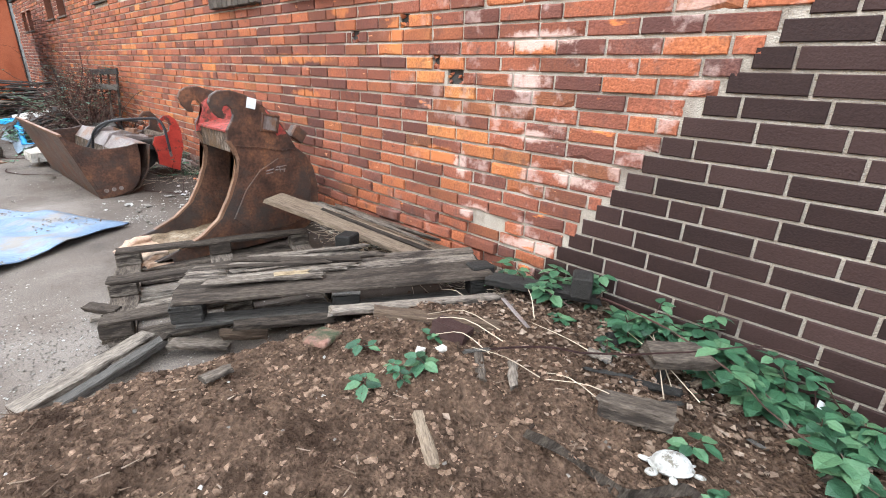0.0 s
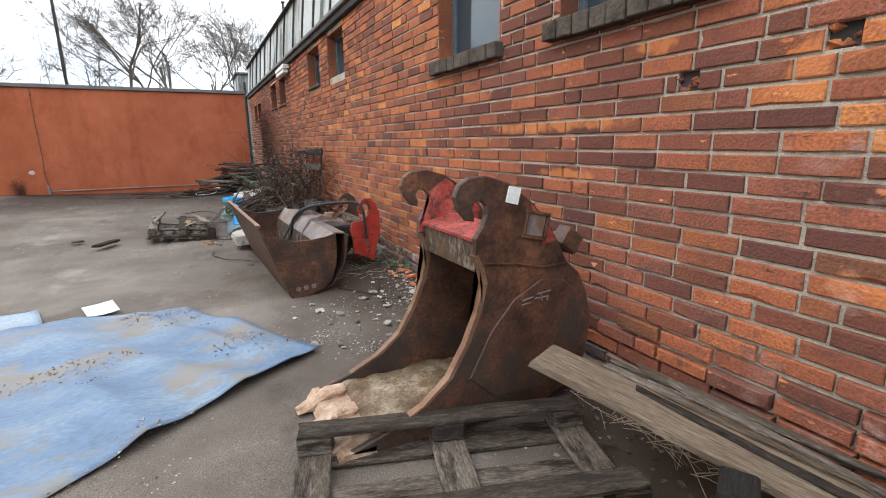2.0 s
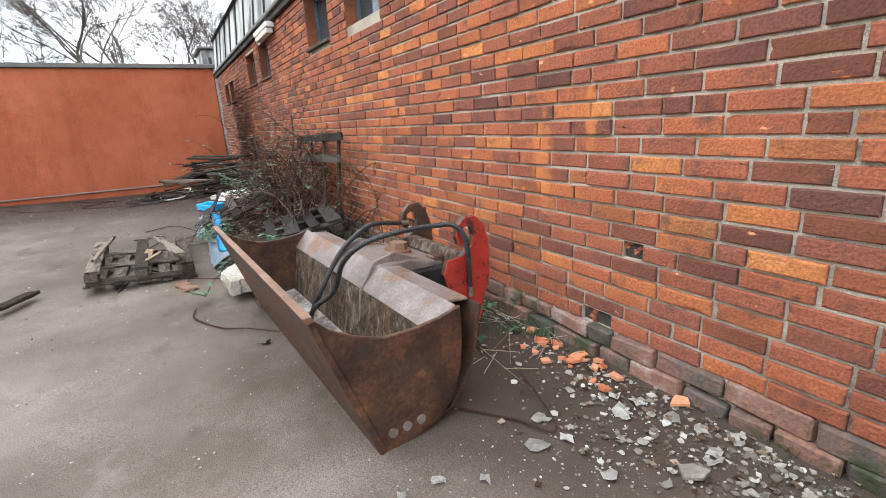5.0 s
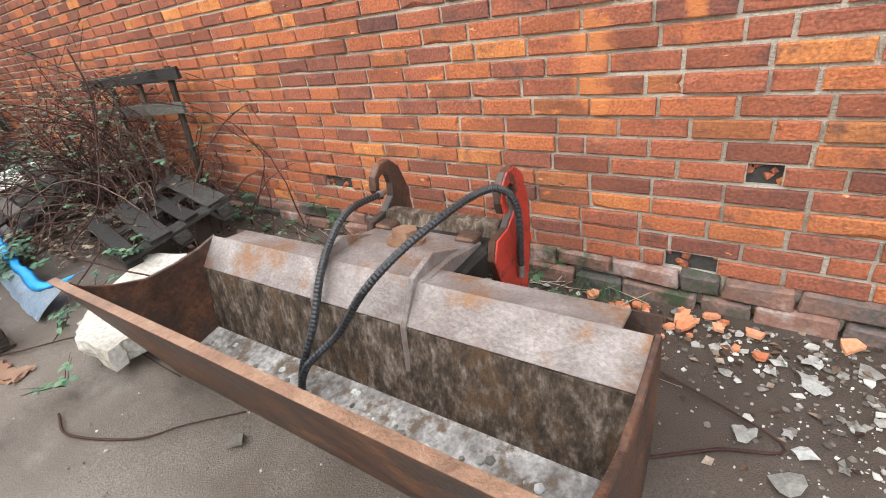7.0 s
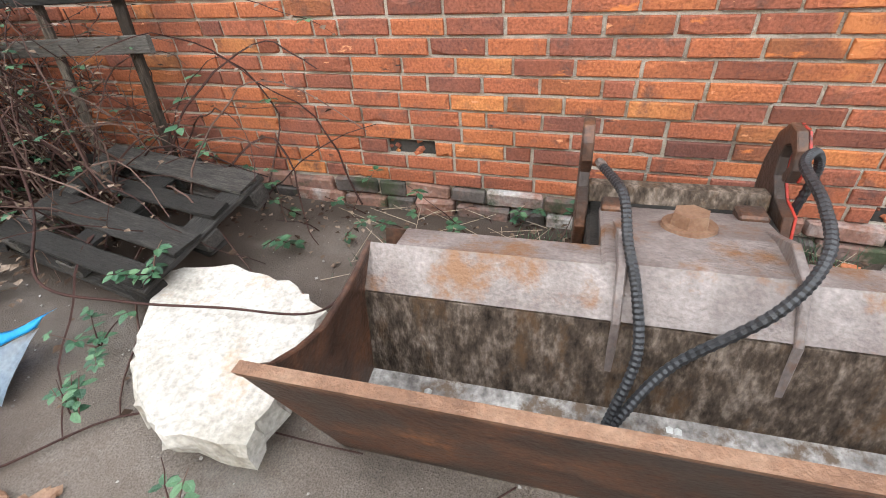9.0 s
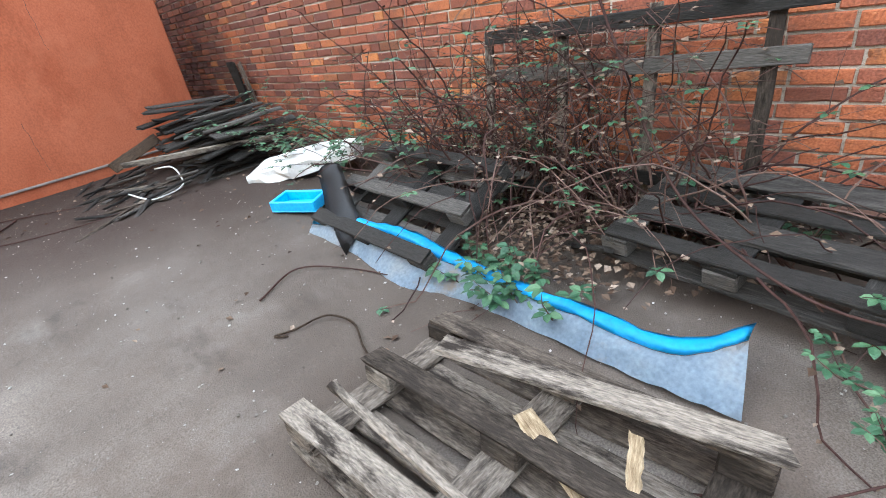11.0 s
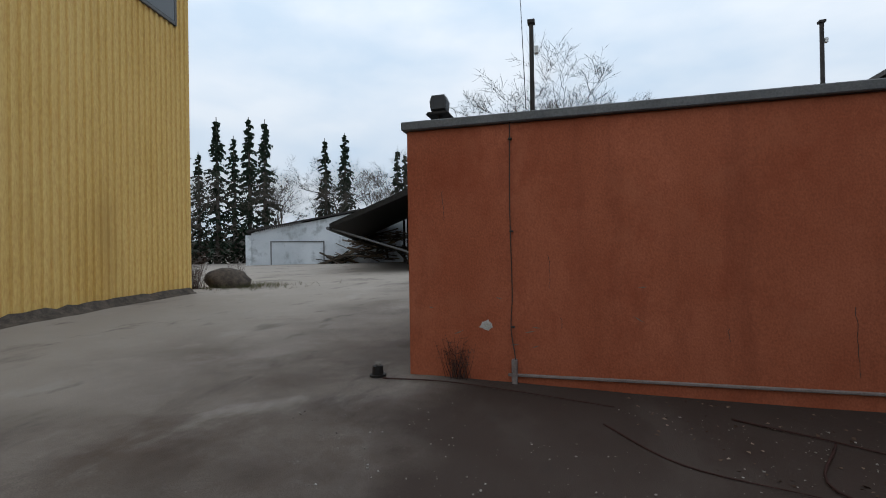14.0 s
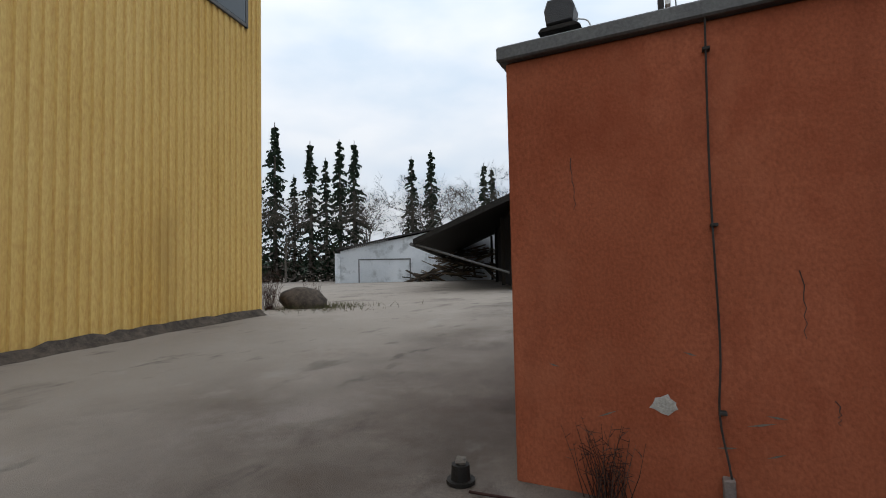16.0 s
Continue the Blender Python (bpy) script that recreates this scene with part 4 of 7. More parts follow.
def deep_bucket():
    t = thing("excavator_bucket", label="rusty brown deep excavator bucket with two quick-coupler hooks", category="bucket")
    y0, y1 = 5.83, 6.425
    part("side_plate", prism(PLATE, y0, y0 + 0.03, 0.006), M_rust, t)
    part("side_plate", prism(PLATE, y1 - 0.03, y1, 0.006), M_rust, t)
    shell = [(-0.47, 0.74), (-0.41, 0.65), (-0.34, 0.58), (-0.285, 0.48), (-0.258, 0.36), (-0.258, 0.24), (-0.29, 0.13), (-0.36, 0.05), (-0.5, -0.005), (-0.9, -0.012), (-1.3, -0.008), (-1.48, 0.0)]
    part("shell", sheet(shell, y0 + 0.03, y1 - 0.03, 0.014), M_rust, t)
    part("cross_beam", bbox(-0.87, -0.85, y0 + 0.03, y1 - 0.03, 0.66, 0.795, 0.004), M_grime, t, "grey-brown steel cross beam")
    part("top_plate", sheet([(-0.88, 0.795), (-0.7, 0.83), (-0.5, 0.76)], y0 + 0.03, y1 - 0.03, 0.016), M_redrust, t, "flaking pink and red painted top plate")
    part("inner_plate", sheet([(-0.85, 0.67), (-0.6, 0.72), (-0.47, 0.74)], y0 + 0.03, y1 - 0.03, 0.012), M_rust, t)
    # worn edge weld along the mouth, red hook faces
    part("edge_wear", prism([(x - 0.004, z) for x, z in PLATE[1:9]] + [(x + 0.02, z) for x, z in PLATE[8:0:-1]], y0 - 0.003, y0 + 0.033), M_rust_lt, t, "bright worn mouth edge")
    part("edge_wear", prism([(x - 0.004, z) for x, z in PLATE[1:9]] + [(x + 0.02, z) for x, z in PLATE[8:0:-1]], y1 - 0.033, y1 + 0.003), M_rust_lt, t)
    hook = [(-0.905, 0.76), (-0.9, 0.815), (-0.86, 0.87), (-0.84, 0.915), (-0.845, 0.96), (-0.74, 1.03), (-0.62, 0.95), (-0.53, 0.86), (-0.55, 0.8), (-0.8, 0.76)]
    part("hook_paint", prism(hook, y1 - 0.034, y1 - 0.029), M_redrust, t, "flaking red paint on the hook")
    part("red_flank", prism([(-0.62, 0.95), (-0.525, 0.855), (-0.47, 0.77), (-0.545, 0.76), (-0.585, 0.86)], y0 - 0.003, y0 + 0.002), M_redrust, t, "red paint remains")
    # type plate and paper tag
    fr = bmesh.new()
    for bx in ((-0.66, -0.53, 0.9, 0.915), (-0.66, -0.53, 0.79, 0.805), (-0.66, -0.645, 0.805, 0.9), (-0.545, -0.53, 0.805, 0.9)):
        box(fr, bx[0], bx[1], y0 - 0.02, y0 + 0.001, bx[2], bx[3])
    bmesh.ops.transform(fr, matrix=Matrix.Translation((-0.595, 0, 0.85)) @ pose(0, 0, 0, 0, 12, 0) @ Matrix.Translation((0.595, 0, -0.85)), verts=fr.verts)
    part("plate_frame", bevel(fr, 0.003), M_rust, t)
    bm = bbox(-0.645, -0.545, y0 - 0.008, y0, 0.805, 0.9, 0.002)
    bmesh.ops.transform(bm, matrix=Matrix.Translation((-0.595, 0, 0.85)) @ pose(0, 0, 0, 0, 12, 0) @ Matrix.Translation((0.595, 0, -0.85)), verts=bm.verts)
    part("type_plate", bm, M_steel, t, "dull grey type plate")
    bm = bbox(-0.745, -0.68, y0 - 0.003, y0 + 0.001, 0.955, 1.025, 0.001)
    bmesh.ops.transform(bm, matrix=Matrix.Translation((-0.71, 0, 0.99)) @ pose(0, 0, 0, 0, 14, 0) @ Matrix.Translation((0.71, 0, -0.99)), verts=bm.verts)
    part("paper_tag", bm, M_plastic, t, "white paper sticker")
    lug = bbox(-0.06, 0.06, -0.03, 0.05, -0.05, 0.05, 0.01)
    bmesh.ops.transform(lug, matrix=pose(-0.36, y0 + 0.04, 0.755, 0, 35, 0), verts=lug.verts)
    part("lug", lug, M_rust, t, "welded stop block")
    lug = bbox(-0.06, 0.06, -0.03, 0.05, -0.05, 0.05, 0.01)
    bmesh.ops.transform(lug, matrix=pose(-0.36, y1 - 0.06, 0.755, 0, 35, 0), verts=lug.verts)
    part("lug", lug, M_redrust, t)
    bm = bmesh.new()
    tube(bm, [(-0.86, y0 - 0.002, 0.71), (-0.7, y0 - 0.002, 0.69), (-0.55, y0 - 0.002, 0.655), (-0.4, y0 - 0.002, 0.655)], 0.007, None, 6)
    part("weld_seam", bm, M_rust, t)
    patch = [(-0.93, 0.2), (-0.82, 0.4), (-0.7, 0.53), (-0.55, 0.6), (-0.42, 0.58), (-0.33, 0.5), (-0.3, 0.35), (-0.33, 0.15), (-0.5, 0.06), (-0.8, 0.08)]
    part("wear_patch", prism(patch, y0 - 0.012, y0, 0.004), M_rust, t, "welded wear plate")
    # scratched marking
    for a, b in (((-0.66, 0.515), (-0.6, 0.525)), ((-0.66, 0.495), (-0.61, 0.5)), ((-0.58, 0.535), (-0.5, 0.54)), ((-0.55, 0.5), (-0.555, 0.535)), ((-0.59, 0.515), (-0.51, 0.515)), ((-0.52, 0.495), (-0.515, 0.515))):
        bm = bmesh.new()
        tube(bm, [(a[0], y0 - 0.0125, a[1]), (b[0], y0 - 0.0125, b[1])], 0.004, None, 5)
        part("scratched_mark", bm, M_steel, t)
    # teeth and lip
    part("cutting_lip", prism([(-1.53, -0.035), (-1.36, -0.04), (-1.36, 0.012), (-1.5, 0.008)], y0, y1, 0.004), M_tooth, t, "battered bright cutting lip")
    for k in range(3):
        c = y0 + 0.1 + 0.195 * k
        bm = prism([(-1.6, -0.036), (-1.4, -0.036), (-1.36, 0.035), (-1.45, 0.04)], c - 0.045, c + 0.045, 0.008)
        part("tooth", bm, M_tooth, t)
    bm = bmesh.new()
    rg = random.Random(2)
    for i in range(26):
        bmesh.ops.create_icosphere(bm, subdivisions=1, radius=rg.uniform(0.005, 0.016), matrix=pose(rg.uniform(-1.35, -0.6), rg.uniform(y0 + 0.06, y1 - 0.06), 0.008))
    tagged(part("caked_soil", bm, M_mud, t, "soil caked inside the bucket"), kind="stuff")
    bm = bmesh.new()
    rows = []
    for i in range(37):
        x = -1.42 + 0.025 * i
        rows.append([])
        for j in range(18):
            y = y0 + 0.035 + (y1 - y0 - 0.07) * j / 17
            e = min(1, (i + 0.5) / 4, (36.5 - i) / 8)
            rows[-1].append(bm.verts.new((x, y, -0.02 + e * (0.04 + 0.018 * noise.noise((x * 6, y * 6, 2)) + 0.012 * noise.noise((x * 19, y * 19, 5))))))
    for a, b in zip(rows, rows[1:]):
        for j in range(17):
            bm.faces.new((a[j], a[j + 1], b[j + 1], b[j]))
    part("mud_bed", bm, M_mud, t, "pale dried mud on the bucket floor", smooth=True)
    return t


deep_bucket()


# ---- wide ditching bucket with hoses ----
def ditch_bucket():
    t = thing("ditching_bucket", pose(-0.9, 8.15, -0.02, 0, 0, 2.9) @ pose(0.9, -8.13, 0), label="wide rusty tilting ditch bucket lying open with hydraulic hoses", category="bucket")
    y0, y1 = 8.13, 10.11
    side = [(-1.515, 0.6), (-1.45, 0.535), (-1.36, 0.485), (-1.25, 0.445), (-1.12, 0.443), (-1.0, 0.455), (-0.9, 0.478), (-0.895, 0.35), (-0.91, 0.2), (-0.95, 0.08), (-1.02, 0.005), (-1.15, -0.035), (-1.3, -0.045)]
    part("end_plate", prism(side, y0, y0 + 0.02, 0.004), M_rust, t)
    part("end_plate", prism(side, y1 - 0.02, y1, 0.004), M_rust, t)
    part("front_blade", prism([(-1.535, 0.605), (-1.51, 0.605), (-1.28, -0.03), (-1.31, -0.048)], y0 - 0.006, y1 + 0.006, 0.004), M_rust, t, "long worn rust-brown cutting blade")
    part("blade_edge", prism([(-1.54, 0.607), (-1.508, 0.607), (-1.5, 0.585), (-1.528, 0.58)], y0 - 0.01, y1 + 0.01, 0.003), M_rust_lt, t, "bright bevelled blade edge")
    part("floor", sheet([(-1.3, 0.015), (-1.18, 0.02), (-1.055, 0.04)], y0 + 0.02, y1 - 0.02, 0.014), M_crust, t, "steel floor crusted with dry grey mud")
    part("back_wall", sheet([(-1.055, 0.04), (-1.025, 0.2), (-1.0, 0.355)], y0 + 0.02, y1 - 0.02, 0.014), M_grime, t, "grimy inner back wall")
    part("back_shelf", sheet([(-1.0, 0.355), (-0.9, 0.47)], y0 + 0.02, y1 - 0.02, 0.014), M_steel, t, "scoured steel upper plate")
    part("top_strip", prism([(-0.905, 0.472), (-0.79, 0.458), (-0.79, 0.446), (-0.905, 0.458)], y0 + 0.1, y1 - 0.1, 0.003), M_steel, t)
    part("outer_back", sheet([(-0.79, 0.45), (-0.84, 0.2), (-0.95, 0.03), (-1.1, -0.04), (-1.3, -0.045)], y0 + 0.02, y1 - 0.02, 0.012), M_rust, t)
    for k in range(3):
        bm = bmesh.new()
        tube(bm, [(-1.25 + 0.065 * k, y0 - 0.008, 0.035 + 0.004 * k), (-1.25 + 0.065 * k, y0 + 0.002, 0.035 + 0.004 * k)], 0.02, None, 10)
        part("bolt", bm, M_steel, t, "bright bolt head")
        bm = bmesh.new()
        tube(bm, [(-1.25 + 0.065 * k, y1 + 0.008, 0.035 + 0.004 * k), (-1.25 + 0.065 * k, y1 - 0.002, 0.035 + 0.004 * k)], 0.02, None, 10)
        part("bolt", bm, M_steel, t)
    # tilt hub: pad, ribs, nut
    part("hub_pad", prism([(-1.0, 0.37), (-0.9, 0.482), (-0.72, 0.475), (-0.5, 0.425), (-0.5, 0.4), (-0.75, 0.4), (-0.95, 0.37)], 8.87, 9.39, 0.01), M_steel, t, "pale worn hub plate")
    for y in (8.9, 9.34):
        part("rib", prism([(-1.045, 0.16), (-1.02, 0.36), (-0.93, 0.5), (-0.8, 0.53), (-0.62, 0.45), (-0.62, 0.4), (-0.85, 0.45), (-0.99, 0.33), (-1.03, 0.16)], y - 0.012, y + 0.012, 0.003), M_steel, t)
    bm = bmesh.new()
    tube(bm, [(-0.66, 9.13, 0.44), (-0.655, 9.13, 0.475)], 0.085, 0.08, 20)
    part("hub_collar", bm, M_rust_lt, t)
    bm = bmesh.new()
    tube(bm, [(-0.655, 9.13, 0.475), (-0.65, 9.13, 0.515)], 0.06, 0.055, 6)
    part("hub_nut", bm, M_rust_lt, t, "large hexagonal nut")
    # coupler cradle
    part("cradle_base", prism([(-0.72, 0.3), (-0.3, 0.26), (-0.28, 0.34), (-0.3, 0.4), (-0.72, 0.41)], 8.83, 9.43, 0.012), M_black_steel, t, "black steel coupler cradle")
    part("cradle_rail", prism([(-0.44, 0.4), (-0.37, 0.4), (-0.36, 0.455), (-0.42, 0.46)], 8.84, 9.43, 0.006), M_grime, t)
    for y in (8.92, 9.34):
        part("stop_block", bbox(-0.56, -0.48, y - 0.045, y + 0.045, 0.405, 0.455, 0.008), M_rust, t)
    hook = [(-0.52, 0.12), (-0.3, 0.02), (-0.28, 0.12), (-0.22, 0.3), (-0.22, 0.5), (-0.26, 0.62), (-0.32, 0.675), (-0.39, 0.675), (-0.44, 0.63), (-0.455, 0.57), (-0.44, 0.52), (-0.41, 0.51), (-0.4, 0.535), (-0.42, 0.57),
            (-0.41, 0.61), (-0.375, 0.625), (-0.345, 0.605), (-0.335, 0.56), (-0.35, 0.5), (-0.42, 0.45), (-0.52, 0.44), (-0.55, 0.36), (-0.52, 0.25)]
    part("hook", prism(hook, 8.797, 8.83, 0.004), M_rust, t, "rust-brown coupler hook")
    part("hook_face", prism(hook, 8.788, 8.7965, 0.002), M_red, t, "red painted outer face of the hook")
    part("hook", prism(hook, 9.43, 9.47, 0.005), M_rust, t, "rust-brown coupler hook")
    part("pivot_drum", tube_bm([(-0.62, 8.95, 0.2), (-0.62, 9.31, 0.2)], 0.14, 16), M_black_steel, t, "black pivot drum")
    # ribbed hoses
    for nm, ctrl in (("hose", [(-1.19, 9.36, 0.015), (-1.16, 9.326, 0.154), (-1.082, 9.282, 0.317), (-0.981, 9.299, 0.452), (-0.869, 9.328, 0.536), (-0.718, 9.345, 0.601), (-0.486, 9.393, 0.566)]),
                     ("hose", [(-1.2, 9.36, 0.015), (-1.161, 9.298, 0.165), (-1.067, 9.184, 0.283), (-1.056, 9.005, 0.499), (-0.961, 8.909, 0.607), (-0.782, 8.871, 0.641), (-0.563, 8.851, 0.644), (-0.466, 8.79, 0.639), (-0.418, 8.745, 0.544), (-0.387, 8.764, 0.263)])):
        p = curve_pts(ctrl, 22)
        bm = bmesh.new()
        pts = [Vector(v) for v in p]
        rings = []
        u = Vector((0, 1, 0))
        for i, v in enumerate(pts):
            d = (pts[min(i + 1, len(pts) - 1)] - pts[max(i - 1, 0)]).normalized()
            u = (u - d * u.dot(d)).normalized()
            w = d.cross(u)
            r = 0.0135 + (0.0025 if i % 2 else 0)
            rings.append([bm.verts.new(v + (u * math.cos(a) + w * math.sin(a)) * r) for a in (math.pi / 4 * k for k in range(8))])
        for a, b in zip(rings, rings[1:]):
            for k in range(8):
                bm.faces.new((a[k], a[(k + 1) % 8], b[(k + 1) % 8], b[k]))
        part(nm, bm, M_black, t, "black ribbed hydraulic hose")
        bm = bmesh.new()
        tube(bm, [pts[-1], pts[-1] + (pts[-1] - pts[-3]).normalized() * 0.06], 0.016, None, 8)
        part("hose_fitting", bm, M_steel, t)
    bm = bmesh.new()
    rg = random.Random(8)
    for i in range(60):
        bmesh.ops.create_icosphere(bm, subdivisions=1, radius=rg.uniform(0.006, 0.02), matrix=pose(rg.uniform(-1.22, -1.08), rg.uniform(y0 + 0.1, y1 - 0.1), 0.035))
    tagged(part("caked_mud", bm, M_debris, t, "dried grey mud on the floor"), kind="stuff")
    for k in range(26):
        y, z = rg.uniform(y0 + 0.1, y1 - 0.1), rg.uniform(0.1, 0.42)
        ln = rg.uniform(0.02, 0.08)
        bm = bmesh.new()
        f = lambda zz: -1.513 + (0.58 - zz) * 0.352 - 0.012
        lean = rg.uniform(-0.4, 0.1) * ln
        tube(bm, [(f(z), y, z), (f(z - ln), y + lean, z - ln)], 0.0025, 0.0012, 4)
        part("rust_run", bm, M_tooth, t, "pale run on the rusty blade")


ditch_bucket()


# ---- pallets ----
def pallet(name, m, label, material, L=1.2, W=0.8, tops=5, flip=False, missing=(), seed=1, group="broken pallets", runners=3, under=None):
    """A block pallet: runners, blocks, cross boards and deck boards. Flipped it lies with the runners up."""
    t = thing(name, m, label, "pallet", group)
    F = pose(0, 0, 0.144, 180, 0, 0) if flip else Matrix()
    rg = random.Random(seed)
    k = 0
    ysr = (-W / 2 + 0.05, 0, W / 2 - 0.05) if runners == 3 else (-W / 2 + 0.05, W / 2 - 0.05)

    def put(nm, bm, mm):
        nonlocal k
        k += 1
        if k in missing:
            bm.free()
            return
        # under replaces the wood of all parts but the deck boards
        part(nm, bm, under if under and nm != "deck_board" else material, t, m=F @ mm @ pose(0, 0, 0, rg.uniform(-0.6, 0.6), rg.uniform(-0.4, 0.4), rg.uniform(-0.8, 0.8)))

    for y in ysr:
        put("runner", plank(L, 0.1, 0.022, seed + k, split=0.02), pose(0, y, 0))
    for y in ysr:
        for x in (-L / 2 + 0.07, 0, L / 2 - 0.07):
            bm = bbox(-0.07, 0.07, -0.048, 0.048, 0, 0.078, 0.008)
            put("block", bm, pose(x, y, 0.022))
    for x in (-L / 2 + 0.07, 0, L / 2 - 0.07):
        put("cross_board", plank(W, 0.14, 0.022, seed + k), pose(x, 0, 0.1, 0, 0, 90))
    for i in range(tops):
        y = -W / 2 + 0.06 + (W - 0.12) * i / (tops - 1)
        put("deck_board", plank(L, (0.14 if i % 2 == 0 else 0.1), 0.022, seed + k, split=0.03), pose(0, y, 0.122))
    return t

# ---- sheets, slab and heaps (first blocks) ----
def cloth(name, corners, nx, ny, material, lift, label, category, seed=0, th=0.004):
    """A rumpled sheet between four ground corners (a, b, c, d going round)."""
    bm = bmesh.new()
    a, b, c, d = [Vector((*p, 0)) for p in corners]
    rows = []
    for j in range(ny + 1):
        v = j / ny
        row = []
        for i in range(nx + 1):
            u = i / nx
            p = (a * (1 - u) + b * u) * (1 - v) + (d * (1 - u) + c * u) * v
            e = min(u, 1 - u, v, 1 - v)
            p.x += 0.05 * noise.noise((p.x * 2, p.y * 2, seed)) * (1 if e < 0.01 else 0.3)
            p.y += 0.05 * noise.noise((p.x * 2, p.y * 2, seed + 5)) * (1 if e < 0.01 else 0.3)
            fold = 1 - abs(noise.noise((p.x * 1.7 + p.y * 0.6, p.y * 0.9, seed + 17))) * 2.4
            h = lift * max(0, 0.2 + 0.7 * noise.noise((p.x * 1.1, p.y * 1.4, seed + 9)) + 0.35 * max(0, fold) + 0.25 * noise.noise((p.x * 3.3, p.y * 3.3, seed + 2)))
            p.z = ground_z(p.x, p.y) + 0.014 + h
            row.append(bm.verts.new(p))
        rows.append(row)
    for r, s in zip(rows, rows[1:]):
        for i in range(nx):
            bm.faces.new((r[i], r[i + 1], s[i + 1], s[i]))
    ext = bmesh.ops.extrude_face_region(bm, geom=list(bm.faces))
    for v in ext["geom"]:
        if isinstance(v, bmesh.types.BMVert):
            v.co.z -= th
    return obj(name, bm, material, label=label, category=category, smooth=True)


TARP = cloth("tarpaulin", [(-1.35, 6.96), (-2.1, 8.3), (-3.75, 8.25), (-3.3, 5.75)], 60, 48, M_tarp, 0.1, "faded blue plastic sheet lying crumpled on the yard", "tarpaulin", 3)
cloth("tarpaulin", [(-2.95, 8.2), (-3.15, 8.75), (-4.6, 8.8), (-4.2, 7.4)], 30, 24, M_bluegrey, 0.06, "pale grey-blue plastic sheet lying flat on the yard", "tarpaulin", 13)
cloth("tarpaulin", [(-2.56, 8.4), (-2.6, 8.58), (-2.8, 8.52), (-2.76, 8.36)], 16, 12, M_plastic, 0.13, "torn white plastic sheet beside a blue one", "tarpaulin", 23)


def tarp_dirt():
    """Grit that lies in the hollows of the sheet, and slits torn into it."""
    rg = random.Random(77)
    me = TARP.data
    grit = bmesh.new()
    vs = [v.co for v in me.vertices]
    for _ in range(4200):
        p = vs[rg.randrange(len(vs))]
        if noise.noise((p.x * 1.5 + 3, p.y * 2.4, 4)) < 0.27:
            continue
        x, y = p.x + rg.uniform(-0.02, 0.02), p.y + rg.uniform(-0.02, 0.02)
        rock_into(grit, (x, y, p.z + 0.006), rg.choice((0.003, 0.005, 0.008)) * rg.uniform(0.7, 1.4), rg)
    obj("grit", grit, M_crust, kind="stuff", label="grit washed into the folds of a blue sheet", category="grit")
    for k, (x, y, a, ln) in enumerate(((-2.18, 7.85, 10, 0.22), (-1.95, 7.72, -32, 0.26), (-2.5, 7.0, 20, 0.12))):
        q = min(vs, key=lambda p: (p.x - x) ** 2 + (p.y - y) ** 2 - p.z * 0.1)
        bm = bmesh.new()
        for i in range(7):
            t = i / 6 - 0.5
            rock_into(bm, (t * ln, 0.02 * math.sin(9 * t), 0.0), 0.006 + 0.018 * max(0, 0.3 - abs(t)), rg, 0.35)
        part("tear", bm, M_black, TARP, "dark torn slit", m=pose(x, y, q.z + 0.006, 0, 0, a))


pallet("wooden_pallet", pose(-1.21, 5.31, -0.05, 0, 1.0, -16.5), "grey weathered pallet lying upside down with its runners up", M_wood, 1.22, 1.08, 5, flip=True, seed=3)
# dark wood below this deck carries the shade there in its colour
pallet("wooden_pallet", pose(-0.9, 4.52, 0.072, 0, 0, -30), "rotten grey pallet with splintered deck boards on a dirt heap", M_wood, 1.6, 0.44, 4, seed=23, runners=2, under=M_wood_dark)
pallet("wooden_pallet", pose(-2.19, 11.86, -0.01, 5, 0, 91), "splintered grey pallet lying upside down on the yard", M_wood, 1.28, 0.8, 5, flip=True, seed=40)
pallet("wooden_pallet", pose(-0.71, 11.55, 0.13, -11, 0, 81), "blackened pallet with a wet deck near the wall", M_wood_dark, 1.12, 0.72, 4, seed=70)
pallet("wooden_pallet", pose(-1.12, 13.42, 0.16, -24, 0, 86), "dark rotten pallet lying tilted upside down on litter", M_wood_dark, 1.2, 0.8, 5, flip=True, seed=90)


